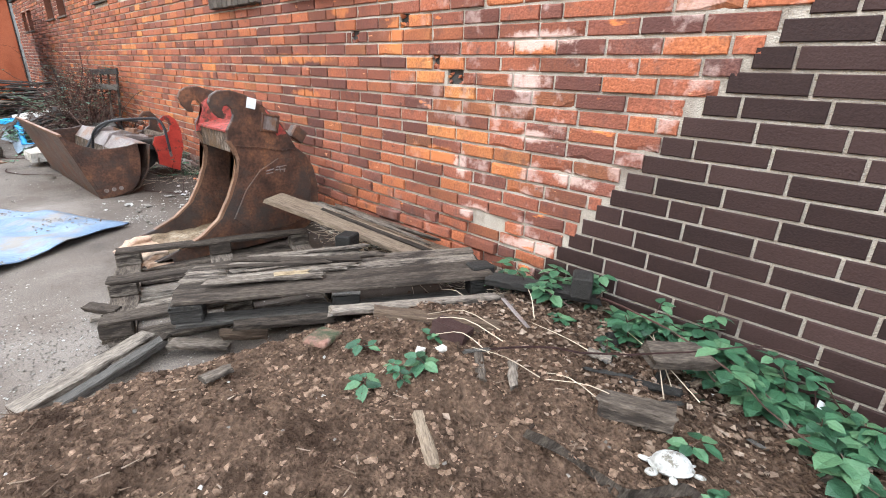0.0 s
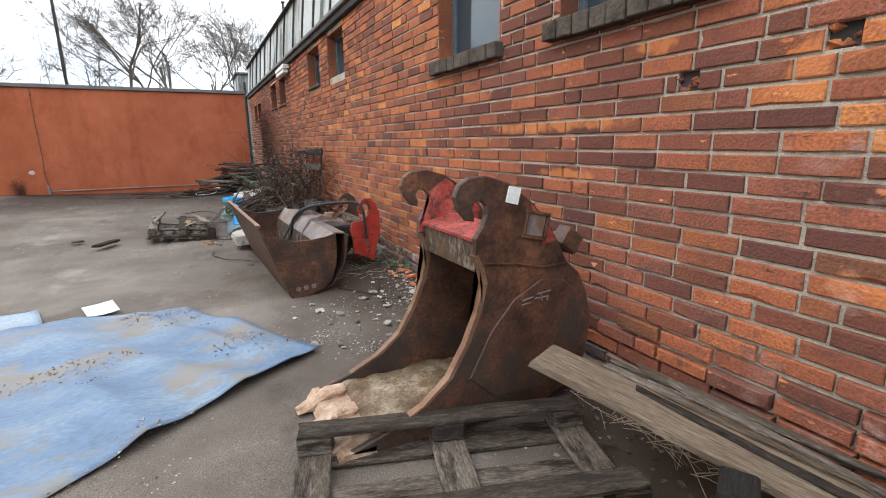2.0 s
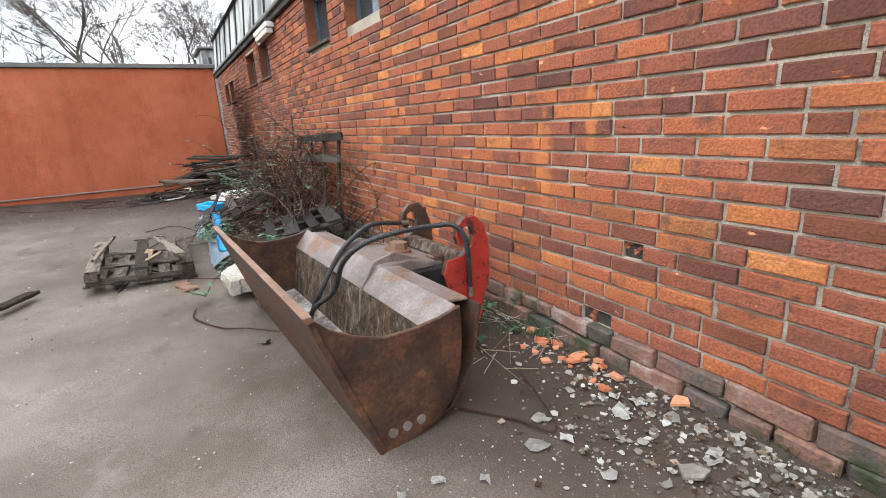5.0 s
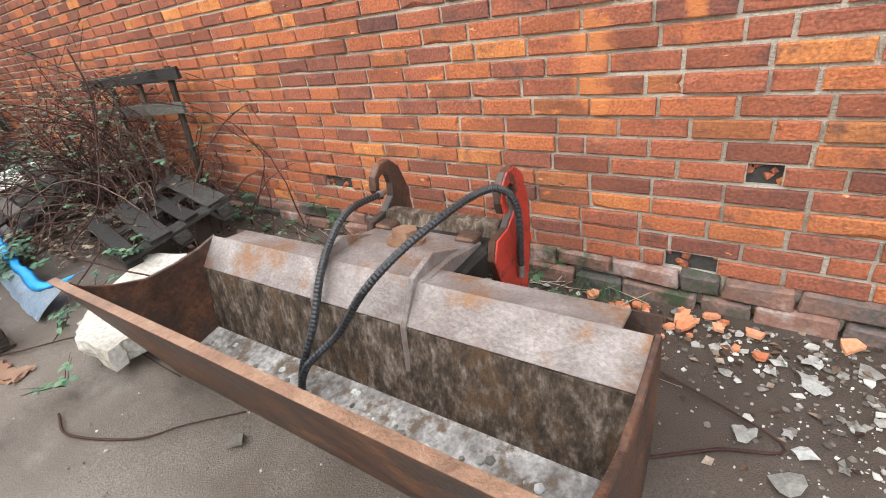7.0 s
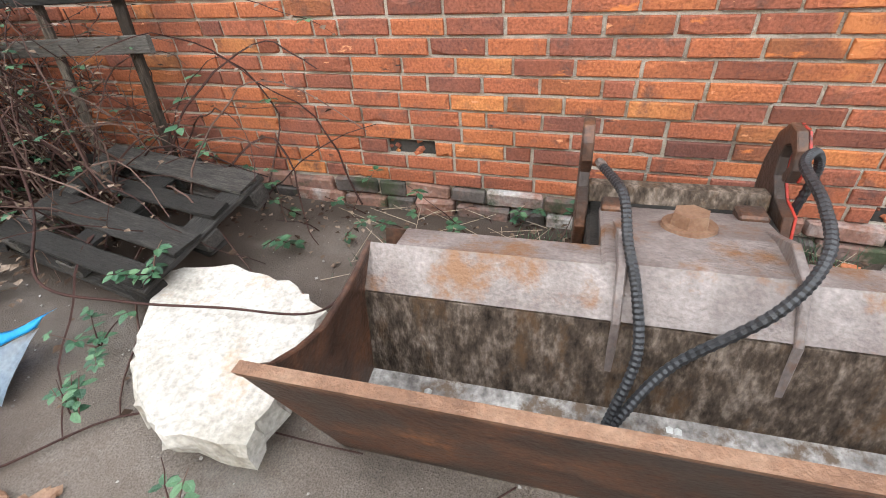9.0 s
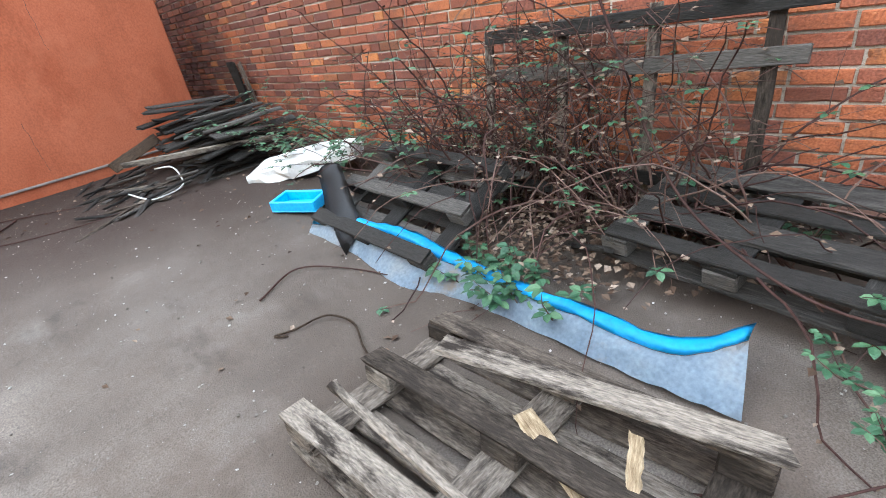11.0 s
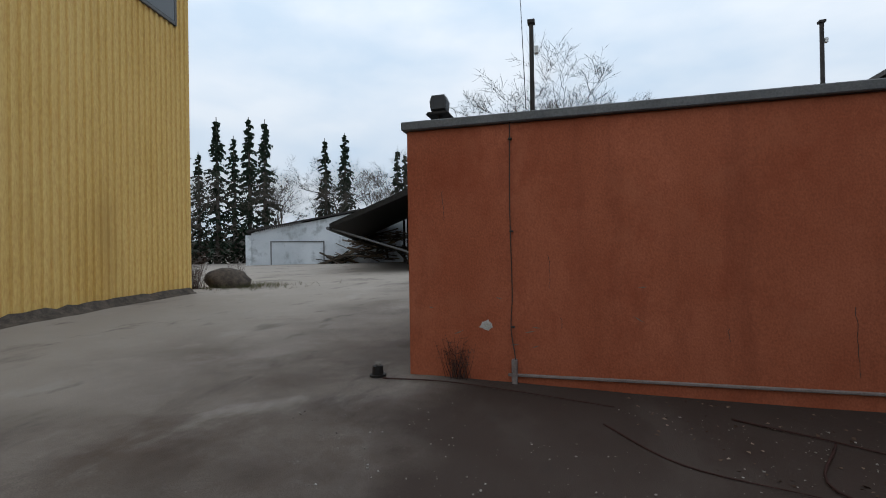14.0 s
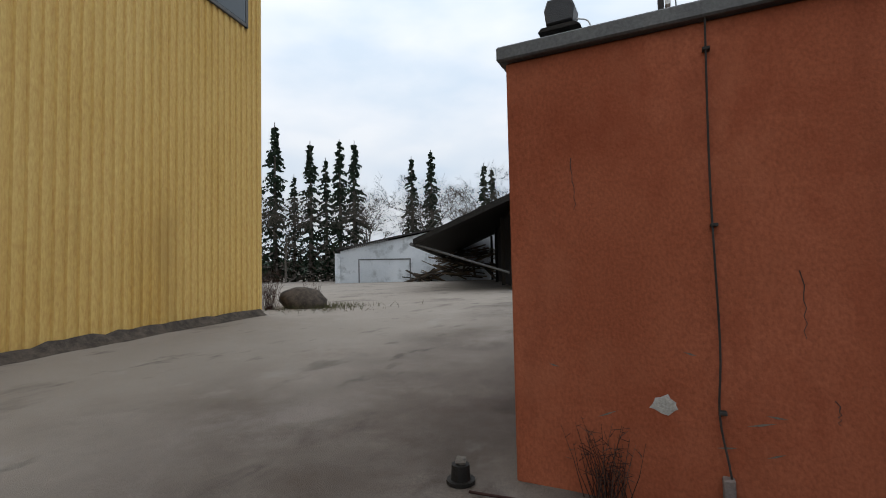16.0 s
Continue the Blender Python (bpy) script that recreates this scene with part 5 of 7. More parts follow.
# ---- yellow hall ----
def yellow_hall():
    a, b = Vector((-13.7, 22.9)), Vector((-12.45, 17.0))
    d = (b - a).normalized()
    t = thing("yellow_hall", FAR @ pose(a.x, a.y, 0.2, 0, 0, math.degrees(math.atan2(d.y, d.x))), "tall hall clad in yellow corrugated sheet metal", "building")
    L, H, pt = 16.0, 9.5, 0.17
    bm = bmesh.new()
    pts = []
    n = int(L / pt)
    for i in range(n):
        x = i * pt
        pts += [(x, 0.0), (x + 0.065, 0.0), (x + 0.085, -0.034), (x + 0.15, -0.034)]
    lo = [bm.verts.new((x, y, -0.1 + 0.06 * noise.noise((x, 1, 1)))) for x, y in pts]
    hi = [bm.verts.new((x, y, H)) for x, y in pts]
    for i in range(len(pts) - 1):
        bm.faces.new((lo[i], lo[i + 1], hi[i + 1], hi[i]))
    part("cladding", bm, M_yellow, t)
    part("core", bbox(0.02, L, -12, -0.05, -0.3, H, 0), M_yellow, t)
    part("corner_trim", bbox(-0.06, 0.03, -0.12, 0.012, -0.1, H, 0.01), M_yellow, t)
    part("window", bbox(0.5, 9.0, -0.06, 0.03, 6.6, 9.0, 0.01), M_glass, t, "dark band window")
    part("window_frame", bbox(0.45, 9.05, -0.02, 0.04, 6.52, 6.6, 0.006), M_rooftrim, t)
    part("window_frame", bbox(0.42, 0.5, -0.02, 0.04, 6.52, 9.0, 0.006), M_rooftrim, t)
    bm = bmesh.new()
    lo, hi = [], []
    inv = t.matrix_world.inverted()
    for i in range(81):
        x = L * i / 80
        w = t.matrix_world @ Vector((x, 0.03, 0))
        z = (inv @ Vector((w.x, w.y, ground_z(w.x, w.y)))).z
        lo.append((bm.verts.new((x, 0.3, z - 0.05)), bm.verts.new((x, 0.02, z - 0.1))))
        top = z + 0.14 + 0.09 * noise.noise((x * 0.9, 2, 1)) + 0.04 * noise.noise((x * 4, 2, 1))
        hi.append((bm.verts.new((x, 0.1, z + 0.05)), bm.verts.new((x, 0.016, top))))
    for k in range(80):
        bm.faces.new((lo[k][0], lo[k + 1][0], hi[k + 1][0], hi[k][0]))
        bm.faces.new((hi[k][0], hi[k + 1][0], hi[k + 1][1], hi[k][1]))
    part("mud_edge", bm, M_sill, t, "brown mud washed against the foot of the sheet metal")


yellow_hall()


# ---- white shed and open barn roof far off ----
def shed():
    t = thing("white_shed", label="long white shed with ribbed doors and a sloping roof", category="shed")
    A, B, C = Vector((-31.7, 46.9, 0.7)), Vector((-28.4, 49.3, 0.7)), Vector((-17.5, 57.5, 0.6))
    d = (C - A).normalized()
    ang = math.degrees(math.atan2(d.y, d.x))
    t.matrix_world = FAR @ pose(A.x + 0.3, A.y, 0.22, 0, 0, ang)
    L = (C - A).length
    part("wall", quad_wall(0, L, 2.9, 6.6, 0.0, 9.0), M_white, t)
    for i in range(24):
        x = 0.3 + i * 0.16
        part("rib", bbox(x, x + 0.09, -0.05, -0.003, 0.0, 2.95 + x * 0.26, 0), M_white, t)
    for bx in ((1.5, 6.0, 2.1, 2.2), (1.5, 1.6, 0, 2.1), (5.9, 6.0, 0, 2.1)):
        part("door_frame", bbox(bx[0], bx[1], -0.07, -0.05, bx[2], bx[3], 0), M_rooftrim, t)
    part("roof", roof_slab(-0.4, L, 2.95, 6.7), M_fascia, t)
    part("end_post", bbox(-0.45, 0.0, -0.2, 0.3, 0, 2.7, 0.02), M_white, t)


def quad_wall(x0, x1, h0, h1, y0, y1):
    return prism([(x0, -0.5), (x1, -0.5), (x1, h1), (x0, h0)], y0, y1)


def roof_slab(x0, x1, h0, h1):
    return prism([(x0, h0), (x1, h1), (x1, h1 + 0.14), (x0, h0 + 0.14)], -0.35, 9.3)


shed()


def barn():
    """A lean-to roof on posts behind the garage; its dark underside shows."""
    t = thing("open_barn", label="open timber barn with a dark sloping roof", category="barn")
    tip = Vector((-15.55, 32.6, 2.45))
    t.matrix_world = FAR @ pose(tip.x, tip.y, 0, 0, 0, 24)
    z = tip.z
    part("roof", prism([(0, z), (4.9, z + 2.1), (4.9, z + 2.4), (0, z + 0.22)], 0, 22.0), M_black_steel, t, "dark corrugated roof")
    part("gutter", tube_bm([(-0.06, -0.1, z), (-0.06, 22.1, z)], 0.08), M_rooftrim, t)
    part("side_wall", bbox(4.6, 4.88, 0, 22, 0, z + 1.95, 0), M_wood_dark, t)
    for y in (0.3, 7.0, 14.0, 21.5):
        part("post", bbox(4.2, 4.4, y, y + 0.2, 0.3, z + 1.82, 0.01), M_wood_dark, t)
    part("brace", tube_bm([(0.1, 0.4, z + 0.0), (4.1, 0.4, z - 1.3)], 0.05, 6), M_rooftrim, t)


barn()

# ---- small shapes shared below ----
def leaf_into(bm, p, size, rg, droop=0.3):
    """One pointed leaflet, folded along its middle."""
    a = rg.uniform(0, 6.283)
    up = Vector((rg.uniform(-0.5, 0.5), rg.uniform(-0.5, 0.5), 1)).normalized()
    d = Vector((math.cos(a), math.sin(a), -droop * rg.random())).normalized()
    s = d.cross(up).normalized()
    up = s.cross(d)
    p = Vector(p)
    w = size * 0.36
    c = [p, p + d * size * 0.45 - s * w + up * size * 0.12, p + d * size * 0.4, p + d * size * 0.45 + s * w + up * size * 0.12, p + d * size]
    v = [bm.verts.new(q) for q in c]
    bm.faces.new((v[0], v[1], v[2]))
    bm.faces.new((v[1], v[4], v[2]))
    bm.faces.new((v[0], v[2], v[3]))
    bm.faces.new((v[2], v[4], v[3]))


def trio_into(bm, p, size, rg):
    """Three or five leaflets spread round one stalk."""
    n = rg.choice((3, 3, 5))
    a0 = rg.uniform(0, 6.283)
    tilt = rg.uniform(-0.15, 0.35)
    for k in range(n):
        a = a0 + (k - n / 2) * 1.15
        d = Vector((math.cos(a), math.sin(a), tilt * rg.uniform(-1, 1) - 0.1)).normalized()
        s = Vector((-d.y, d.x, rg.uniform(-0.3, 0.3))).normalized()
        up = s.cross(d) * -1
        if up.z < 0:
            up = -up
        q = Vector(p) + d * size * 0.12
        L, w = size * rg.uniform(0.8, 1.1), size * 0.34
        c = [q, q + d * L * 0.3 - s * w * 0.9 + up * L * 0.06, q + d * L * 0.35, q + d * L * 0.3 + s * w * 0.9 + up * L * 0.06, q + d * L * 0.68 - s * w * 0.75 + up * L * 0.04, q + d * L * 0.7, q + d * L * 0.68 + s * w * 0.75 + up * L * 0.04, q + d * L - up * L * 0.08]
        v = [bm.verts.new(x) for x in c]
        for f in ((0, 1, 2), (0, 2, 3), (1, 4, 5, 2), (2, 5, 6, 3), (4, 7, 5), (5, 7, 6)):
            bm.faces.new([v[i] for i in f])


def flake_into(bm, p, r, rg, th=0.006):
    """A flat broken shard."""
    n = rg.choice((4, 5, 6))
    a0 = rg.uniform(0, 6.283)
    tx, ty = rg.uniform(-0.25, 0.25), rg.uniform(-0.25, 0.25)
    lo, hi = [], []
    for k in range(n):
        a = a0 + 6.283 * k / n
        q = Vector((math.cos(a) * r * rg.uniform(0.5, 1.2), math.sin(a) * r * rg.uniform(0.5, 1.2), 0))
        q.z = q.x * tx + q.y * ty + r * 0.2
        lo.append(bm.verts.new(Vector(p) + q))
        hi.append(bm.verts.new(Vector(p) + q + Vector((0, 0, th))))
    bm.faces.new(hi)
    bm.faces.new(lo[::-1])
    for k in range(n):
        bm.faces.new((lo[k], lo[(k + 1) % n], hi[(k + 1) % n], hi[k]))


# ---- dirt heap ----
def heap_h(x, y):
    """The height of the soil heap over the yard."""
    edge = 4.82 - 0.3 * (x + 2.3) if x < -1.3 else 4.52 - 0.38 * (x + 1.3)
    edge += 0.06 * noise.noise((x * 3, 1, 1))
    f = smooth01((edge - y) / 0.42) * smooth01((x + 2.66) / 0.4)
    ridge = 0.12 + 0.12 * smooth01((y - 2.6) / 1.0) * smooth01((4.7 - y) / 0.7) - 0.05 * smooth01((x + 0.9) / 0.8)
    back = smooth01((y + 1.5) / 1.5)
    n1 = 0.04 * noise.noise((x * 2.3, y * 2.3, 4)) + 0.026 * noise.noise((x * 6, y * 6, 9)) + 0.02 * noise.noise((x * 15, y * 15, 2)) + 0.012 * noise.noise((x * 34, y * 34, 5))
    return f * back * (ridge + n1) - (1 - f) * 0.03


def heap_z(x, y):
    return max(ground_z(x, y), ground_z(x, y) + heap_h(x, y))


def dirt_heap():
    bm = bmesh.new()
    st = 0.018
    xs = [-2.75 + st * i for i in range(int(2.78 / st) + 1)]
    ys = [-1.6] + [0.2 + 0.1 * i for i in range(24)] + [2.6 + st * i for i in range(int(2.45 / st) + 1)]
    rows = [[bm.verts.new((x, y, ground_z(x, y) + heap_h(x, y))) for x in xs] for y in ys]
    for a, b in zip(rows, rows[1:]):
        for i in range(len(xs) - 1):
            bm.faces.new((a[i], a[i + 1], b[i + 1], b[i]))
    obj("dirt_heap", bm, M_dirt, kind="stuff", label="heap of loose brown soil with wood crumbs", category="soil", smooth=True)
    rg = random.Random(31)
    bm = bmesh.new()
    for _ in range(15000):
        x, y = rg.uniform(-2.6, -0.05), rg.uniform(2.5, 4.8)
        if heap_h(x, y) < 0.02:
            continue
        rock_into(bm, (x, y, heap_z(x, y)), rg.choice((0.003, 0.004, 0.005, 0.006, 0.007, 0.009, 0.012, 0.018)) * rg.uniform(0.7, 1.3), rg)
    obj("soil_clods", bm, M_dirt, kind="stuff", label="crumbs and clods of brown soil", category="soil")
    bm = bmesh.new()
    for _ in range(900):
        x, y = rg.uniform(-2.6, -0.05), rg.uniform(2.5, 4.8)
        if heap_h(x, y) < 0.02:
            continue
        a, l2 = rg.uniform(0, 6.283), rg.choice((0.012, 0.02, 0.03, 0.06)) * rg.uniform(0.6, 1.3)
        z = heap_z(x, y) + 0.006
        tube(bm, [(x, y, z), (x + math.cos(a) * l2, y + math.sin(a) * l2, z + rg.uniform(-0.004, 0.01))], rg.uniform(0.001, 0.0035), 0.001, 4)
    obj("wood_chips", bm, M_litter, kind="stuff", label="pale splinters and chips strewn on soil", category="wood chips")
    bm = bmesh.new()
    for _ in range(200):
        x, y = rg.uniform(-2.5, -0.05), rg.uniform(1.8, 4.7)
        if heap_h(x, y) > 0.02:
            rock_into(bm, (x, y, heap_z(x, y)), rg.uniform(0.003, 0.012), rg)
    obj("pebbles", bm, M_pebble, kind="stuff", label="pale pebbles in the soil", category="pebbles")


dirt_heap()


def leaf_litter():
    rg = random.Random(41)
    bm = bmesh.new()

    def strew(n, fx, fy, zf, s0, s1):
        for _ in range(n):
            x, y = fx(), fy()
            leaf_into(bm, (x, y, zf(x, y) + rg.uniform(0.002, 0.02)), rg.uniform(s0, s1), rg)

    strew(2500, lambda: -abs(rg.gauss(0, 0.42)) - 0.02, lambda: rg.uniform(2.0, 4.0), heap_z, 0.016, 0.045)
    strew(1100, lambda: rg.uniform(-1.25, -0.35), lambda: rg.gauss(12.6, 0.4), lambda x, y: ground_z(x, y) + 0.03 + 0.05 * smooth01((0.55 - abs(x + 0.75)) / 0.4), 0.03, 0.06)
    strew(900, lambda: -abs(rg.gauss(0, 0.3)) - 0.03, lambda: rg.uniform(4.0, 12), ground_z, 0.02, 0.045)
    strew(500, lambda: -abs(rg.gauss(0, 0.9)) - 0.05, lambda: rg.uniform(12.5, 18), ground_z, 0.025, 0.05)
    strew(160, lambda: rg.uniform(-4.2, -1.2), lambda: rg.uniform(16.6, 18), ground_z, 0.02, 0.045)
    obj("leaf_litter", bm, M_litter, kind="stuff", label="dry brown leaves strewn along the wall", category="dead leaves")


leaf_litter()


# ---- rubble and grit along the wall ----
def rubble():
    rg = random.Random(51)
    bm = bmesh.new()
    for _ in range(1150):
        y = rg.gauss(7.3, 0.65)
        x = -abs(rg.gauss(0.0, 0.27)) - 0.08
        if y < 6.4 and x < -0.9:
            continue
        flake_into(bm, (x, y, ground_z(x, y)), rg.choice((0.004, 0.006, 0.008, 0.011, 0.018)) * rg.uniform(0.6, 1.3), rg, 0.004)
    for _ in range(260):
        x, y = rg.uniform(-1.35, -0.5), rg.uniform(6.4, 8.0)
        flake_into(bm, (x, y, ground_z(x, y)), rg.uniform(0.002, 0.006), rg, 0.003)
    for cx, cy, sp, n in ((-1.27, 7.18, 0.1, 300), (-1.02, 6.92, 0.09, 220), (-1.1, 7.55, 0.08, 140), (-0.5, 7.6, 0.2, 260), (-2.35, 5.3, 0.35, 300)):
        for _ in range(n):
            x, y = min(-0.06, rg.gauss(cx, sp)), rg.gauss(cy, sp * 0.7)
            flake_into(bm, (x, y, ground_z(x, y)), rg.choice((0.002, 0.002, 0.003, 0.004, 0.006)) * rg.uniform(0.7, 1.4), rg, 0.002)
    obj("plaster_rubble", bm, M_debris, kind="stuff", label="pale plaster flakes strewn below the wall", category="rubble")
    bm = bmesh.new()
    for _ in range(11000):
        x, y = rg.uniform(-6.5, -0.1), rg.uniform(4.4, 17.6)
        rock_into(bm, (x, y, ground_z(x, y) + 0.002), rg.choice((0.002, 0.003, 0.003, 0.004, 0.008)) * rg.uniform(0.7, 1.4), rg)
    for _ in range(4200):
        x, y = rg.gauss(-2.2, 0.6), rg.gauss(5.2, 0.8)
        rock_into(bm, (x, y, ground_z(x, y) + 0.002), rg.uniform(0.003, 0.008), rg)
    obj("grit", bm, M_pebble, kind="stuff", label="grit and small stones on the yard", category="grit")
    for k in range(34):
        y, x = rg.gauss(8.2, 0.22), -abs(rg.gauss(0.08, 0.12)) - 0.08
        bm = bmesh.new()
        flake_into(bm, (0, 0, 0), rg.choice((0.015, 0.02, 0.025, 0.04)) * rg.uniform(0.7, 1.2), rg, rg.uniform(0.008, 0.02))
        tagged(obj("brick_shard", bm, M_shard, m=pose(x, y, ground_z(x, y) + 0.005)), "orange broken brick shard on the ground by the wall", "brick shard", "brick shards")
    for x, y, r in ((-0.43, 7.4, 0.05), (-1.06, 7.55, 0.04), (-0.98, 7.35, 0.03), (-0.8, 7.2, 0.04), (-0.62, 7.0, 0.035), (-0.36, 6.75, 0.04), (-1.2, 7.0, 0.03), (-0.55, 6.6, 0.04), (-0.3, 7.05, 0.04), (-1.5, 9.46, 0.045)):
        bm = bmesh.new()
        flake_into(bm, (0, 0, 0), r, rg, 0.012)
        tagged(obj("plaster_piece", bm, M_debris, m=pose(x, y, ground_z(x, y) + 0.003)), "flat white piece of broken plaster on the yard", "plaster", "plaster pieces")
    for k in range(58):
        x, y = (-abs(rg.gauss(0.0, 0.34)) - 0.1, rg.gauss(7.55, 0.45)) if k % 3 else (rg.uniform(-1.45, -0.6), rg.uniform(6.9, 7.9))
        r = rg.choice((0.014, 0.02, 0.026, 0.04)) * rg.uniform(0.8, 1.2)
        bm = bmesh.new()
        n = 9
        c = bm.verts.new((0, 0, r * 0.35))
        ring = [bm.verts.new((math.cos(6.283 * i / n) * r * q * 1.3, math.sin(6.283 * i / n) * r * q, r * rg.uniform(0.02, 0.5))) for i, q in ((i, rg.uniform(0.45, 1.15)) for i in range(n))]
        for i in range(n):
            bm.faces.new((c, ring[i], ring[(i + 1) % n]))
        bmesh.ops.solidify(bm, geom=list(bm.faces), thickness=0.004)
        tagged(obj("plaster_flake", bm, M_flake, m=pose(x, y, ground_z(x, y) + 0.003, 0, 0, rg.uniform(0, 360))), "thin crumpled flake of white paint and plaster", "plaster", "plaster flakes")
    # stony rubble packed against the wall foot by the heap
    for k in range(22):
        bm = bmesh.new()
        rock_into(bm, (0, 0, 0), rg.uniform(0.03, 0.07), rg, 0.8)
        x, y = -rg.uniform(0.05, 0.2), rg.uniform(4.1, 5.6)
        tagged(obj("stone", bm, M_plinth, m=pose(x, y, heap_z(x, y) + 0.02)), "rough grey stone at the foot of the wall", "stone", "wall-foot stones")


rubble()


# ---- loose boards around the heap ----
def loose_boards():
    B = [("broken_board", (-0.5, 5.0, 0.24), 1.25, 0.18, 0.035, (3, 11.5, -66), M_wood_brown, "brown split plank leaning over a pallet"),
         ("broken_board", (-0.33, 5.0, 0.2), 1.15, 0.12, 0.03, (0, 11, -63), M_wood_brown, "narrow brown plank leaning over a pallet"),
         ("broken_board", (-2.03, 4.74, -0.02), 0.62, 0.085, 0.05, (4, 0, 27), M_wood, "grey rotten board edging the soil heap"),
         ("broken_board", (-1.95, 4.66, -0.01), 0.5, 0.05, 0.04, (8, 0, 29), M_wood_dark, "dark rotten lath edging the soil heap"),
         ("broken_board", (-1.72, 5.26, -0.03), 0.42, 0.06, 0.03, (0, -3, -18), M_wood, "short grey splintered lath on the yard"),
         ("broken_board", (-1.86, 5.33, -0.01), 0.2, 0.07, 0.03, (0, 4, -52), M_wood, "short grey splintered board on the yard"),
         ("broken_board", (-0.78, 4.04, 0.14), 0.88, 0.06, 0.03, (6, 0, -32), M_wood, "grey cracked board half buried in soil"),
         ("broken_board", (-0.84, 3.82, 0.14), 0.66, 0.08, 0.055, (-5, 2, -53), M_wood_brown, "brown crumbling beam half buried in soil"),
         ("broken_board", (-1.3, 4.38, 0.1), 0.5, 0.06, 0.03, (4, 1, -30), M_wood, "grey cracked lath under a pallet"),
         ("broken_board", (-0.62, 3.98, 0.1), 0.7, 0.1, 0.03, (2, 1, -31), M_wood, "grey weathered board under a rotten pallet"),
         ("broken_board", (-1.62, 4.66, -0.02), 0.3, 0.07, 0.03, (8, 4, -40), M_wood, "short splintered board end by the heap"),
         ("broken_board", (-1.82, 4.78, -0.02), 0.34, 0.06, 0.03, (5, 2, 34), M_wood, "grey broken slat by the heap"),
         ("broken_board", (-1.45, 4.52, 0.03), 0.24, 0.06, 0.03, (10, 6, -30), M_wood_brown, "short rotten brown slat by the heap"),
         ("broken_board", (-0.22, 3.68, 0.17), 0.62, 0.11, 0.04, (0, 1, -64), M_wood_dark, "black wet board lying by the brown wall"),
         ("broken_board", (-1.02, 3.45, 0.19), 0.24, 0.035, 0.02, (12, 6, 43), M_wood, "small grey slat stuck in the soil"),
         ("broken_board", (-0.96, 3.34, 0.19), 0.15, 0.035, 0.02, (10, -6, 38), M_wood, "small grey slat stuck in the soil"),
         ("broken_board", (-1.75, 4.05, 0.2), 0.13, 0.05, 0.02, (0, 6, 10), M_wood, "short grey slat on the soil heap"),
         ("broken_board", (-0.42, 2.95, 0.2), 0.3, 0.11, 0.05, (15, 4, -40), M_wood, "grey lump of rotten wood in dry leaves"),
         ("broken_board", (-1.45, 3.3, 0.23), 0.22, 0.035, 0.025, (5, -6, 60), M_wood_brown, "brown rotten stick of wood on the heap"),
         ("broken_board", (-1.02, 4.78, 0.222), 0.75, 0.1, 0.025, (4, 1, -16), M_wood, "grey split board lying across two pallets"),
         ("broken_board", (-1.16, 4.6, 0.24), 0.2, 0.035, 0.014, (4, 2, -24), M_wood_fresh, "pale freshly split lath between pallets"),
         ("broken_board", (-3.03, 11.3, 0.0), 0.42, 0.1, 0.03, (0, 0, 62), M_wood, "single grey board lying on the yard"),
         ("broken_board", (-3.4, 11.7, -0.01), 0.16, 0.08, 0.02, (0, 0, 20), M_wood, "short grey board lying on the yard"),
         ("broken_board", (-1.95, 11.74, 0.17), 1.1, 0.1, 0.024, (4, 0.5, 99), M_wood, "loose grey board resting on an upturned pallet"),
         ("wooden_pole", (-2.46, 11.9, 0.2), 1.1, 0.03, 0.03, (0, 0, 86), M_wood, "thin grey wooden pole on an upturned pallet"),
         ("broken_board", (-2.15, 11.72, 0.1), 0.34, 0.07, 0.015, (8, -14, 70), M_wood_fresh, "pale splintered board end in a pallet"),
         ("broken_board", (-2.1, 11.5, 0.13), 0.22, 0.04, 0.015, (0, -20, 20), M_wood_fresh, "pale splinter sticking out of a pallet"),
         ("broken_board", (-0.95, 12.25, 0.05), 0.4, 0.05, 0.03, (20, 20, 60), M_wood_dark, "dark rotten lath on dry leaves"),
         ("broken_board", (-0.62, 13.0, 0.2), 0.9, 0.1, 0.03, (0, 4, 82), M_wood_dark, "dark board lying behind a tilted pallet"),
         ("broken_board", (-0.55, 13.2, 0.28), 0.9, 0.1, 0.03, (0, 0, 70), M_wood_dark, "dark board lying behind a tilted pallet")]
    rg = random.Random(17)
    for k in range(7):
        B.append(("broken_board", (-0.44 + 0.045 * k + rg.uniform(-0.02, 0.02), 4.98 + rg.uniform(-0.1, 0.1), 0.25 - 0.008 * k), rg.uniform(0.7, 1.15), rg.uniform(0.025, 0.05), 0.018, (rg.uniform(-12, 12), 10.5 + rg.uniform(-2, 2), -68 + rg.uniform(-4, 4)), M_wood_brown if k % 3 == 0 else M_wood, "split grey-brown lath in a leaning bundle"))
    for k in range(9):
        u = rg.uniform(-0.18, 0.18)
        B.append(("broken_board", (-1.06 + u * 1.2, 4.62 + u * 0.4 + 0.02 * k, 0.218 + 0.004 * k), rg.uniform(0.35, 0.8), rg.uniform(0.03, 0.07), rg.uniform(0.01, 0.018), (rg.uniform(-6, 6), rg.uniform(-2, 2), -30 + rg.uniform(-7, 7)), M_wood, "splintered grey board lying on a rotten pallet"))
    for i, (nm, p, L, W, T, r, mt, lb) in enumerate(B):
        board(nm, L, W, T, pose(*p, *r), mt, lb, "board", 200 + i)
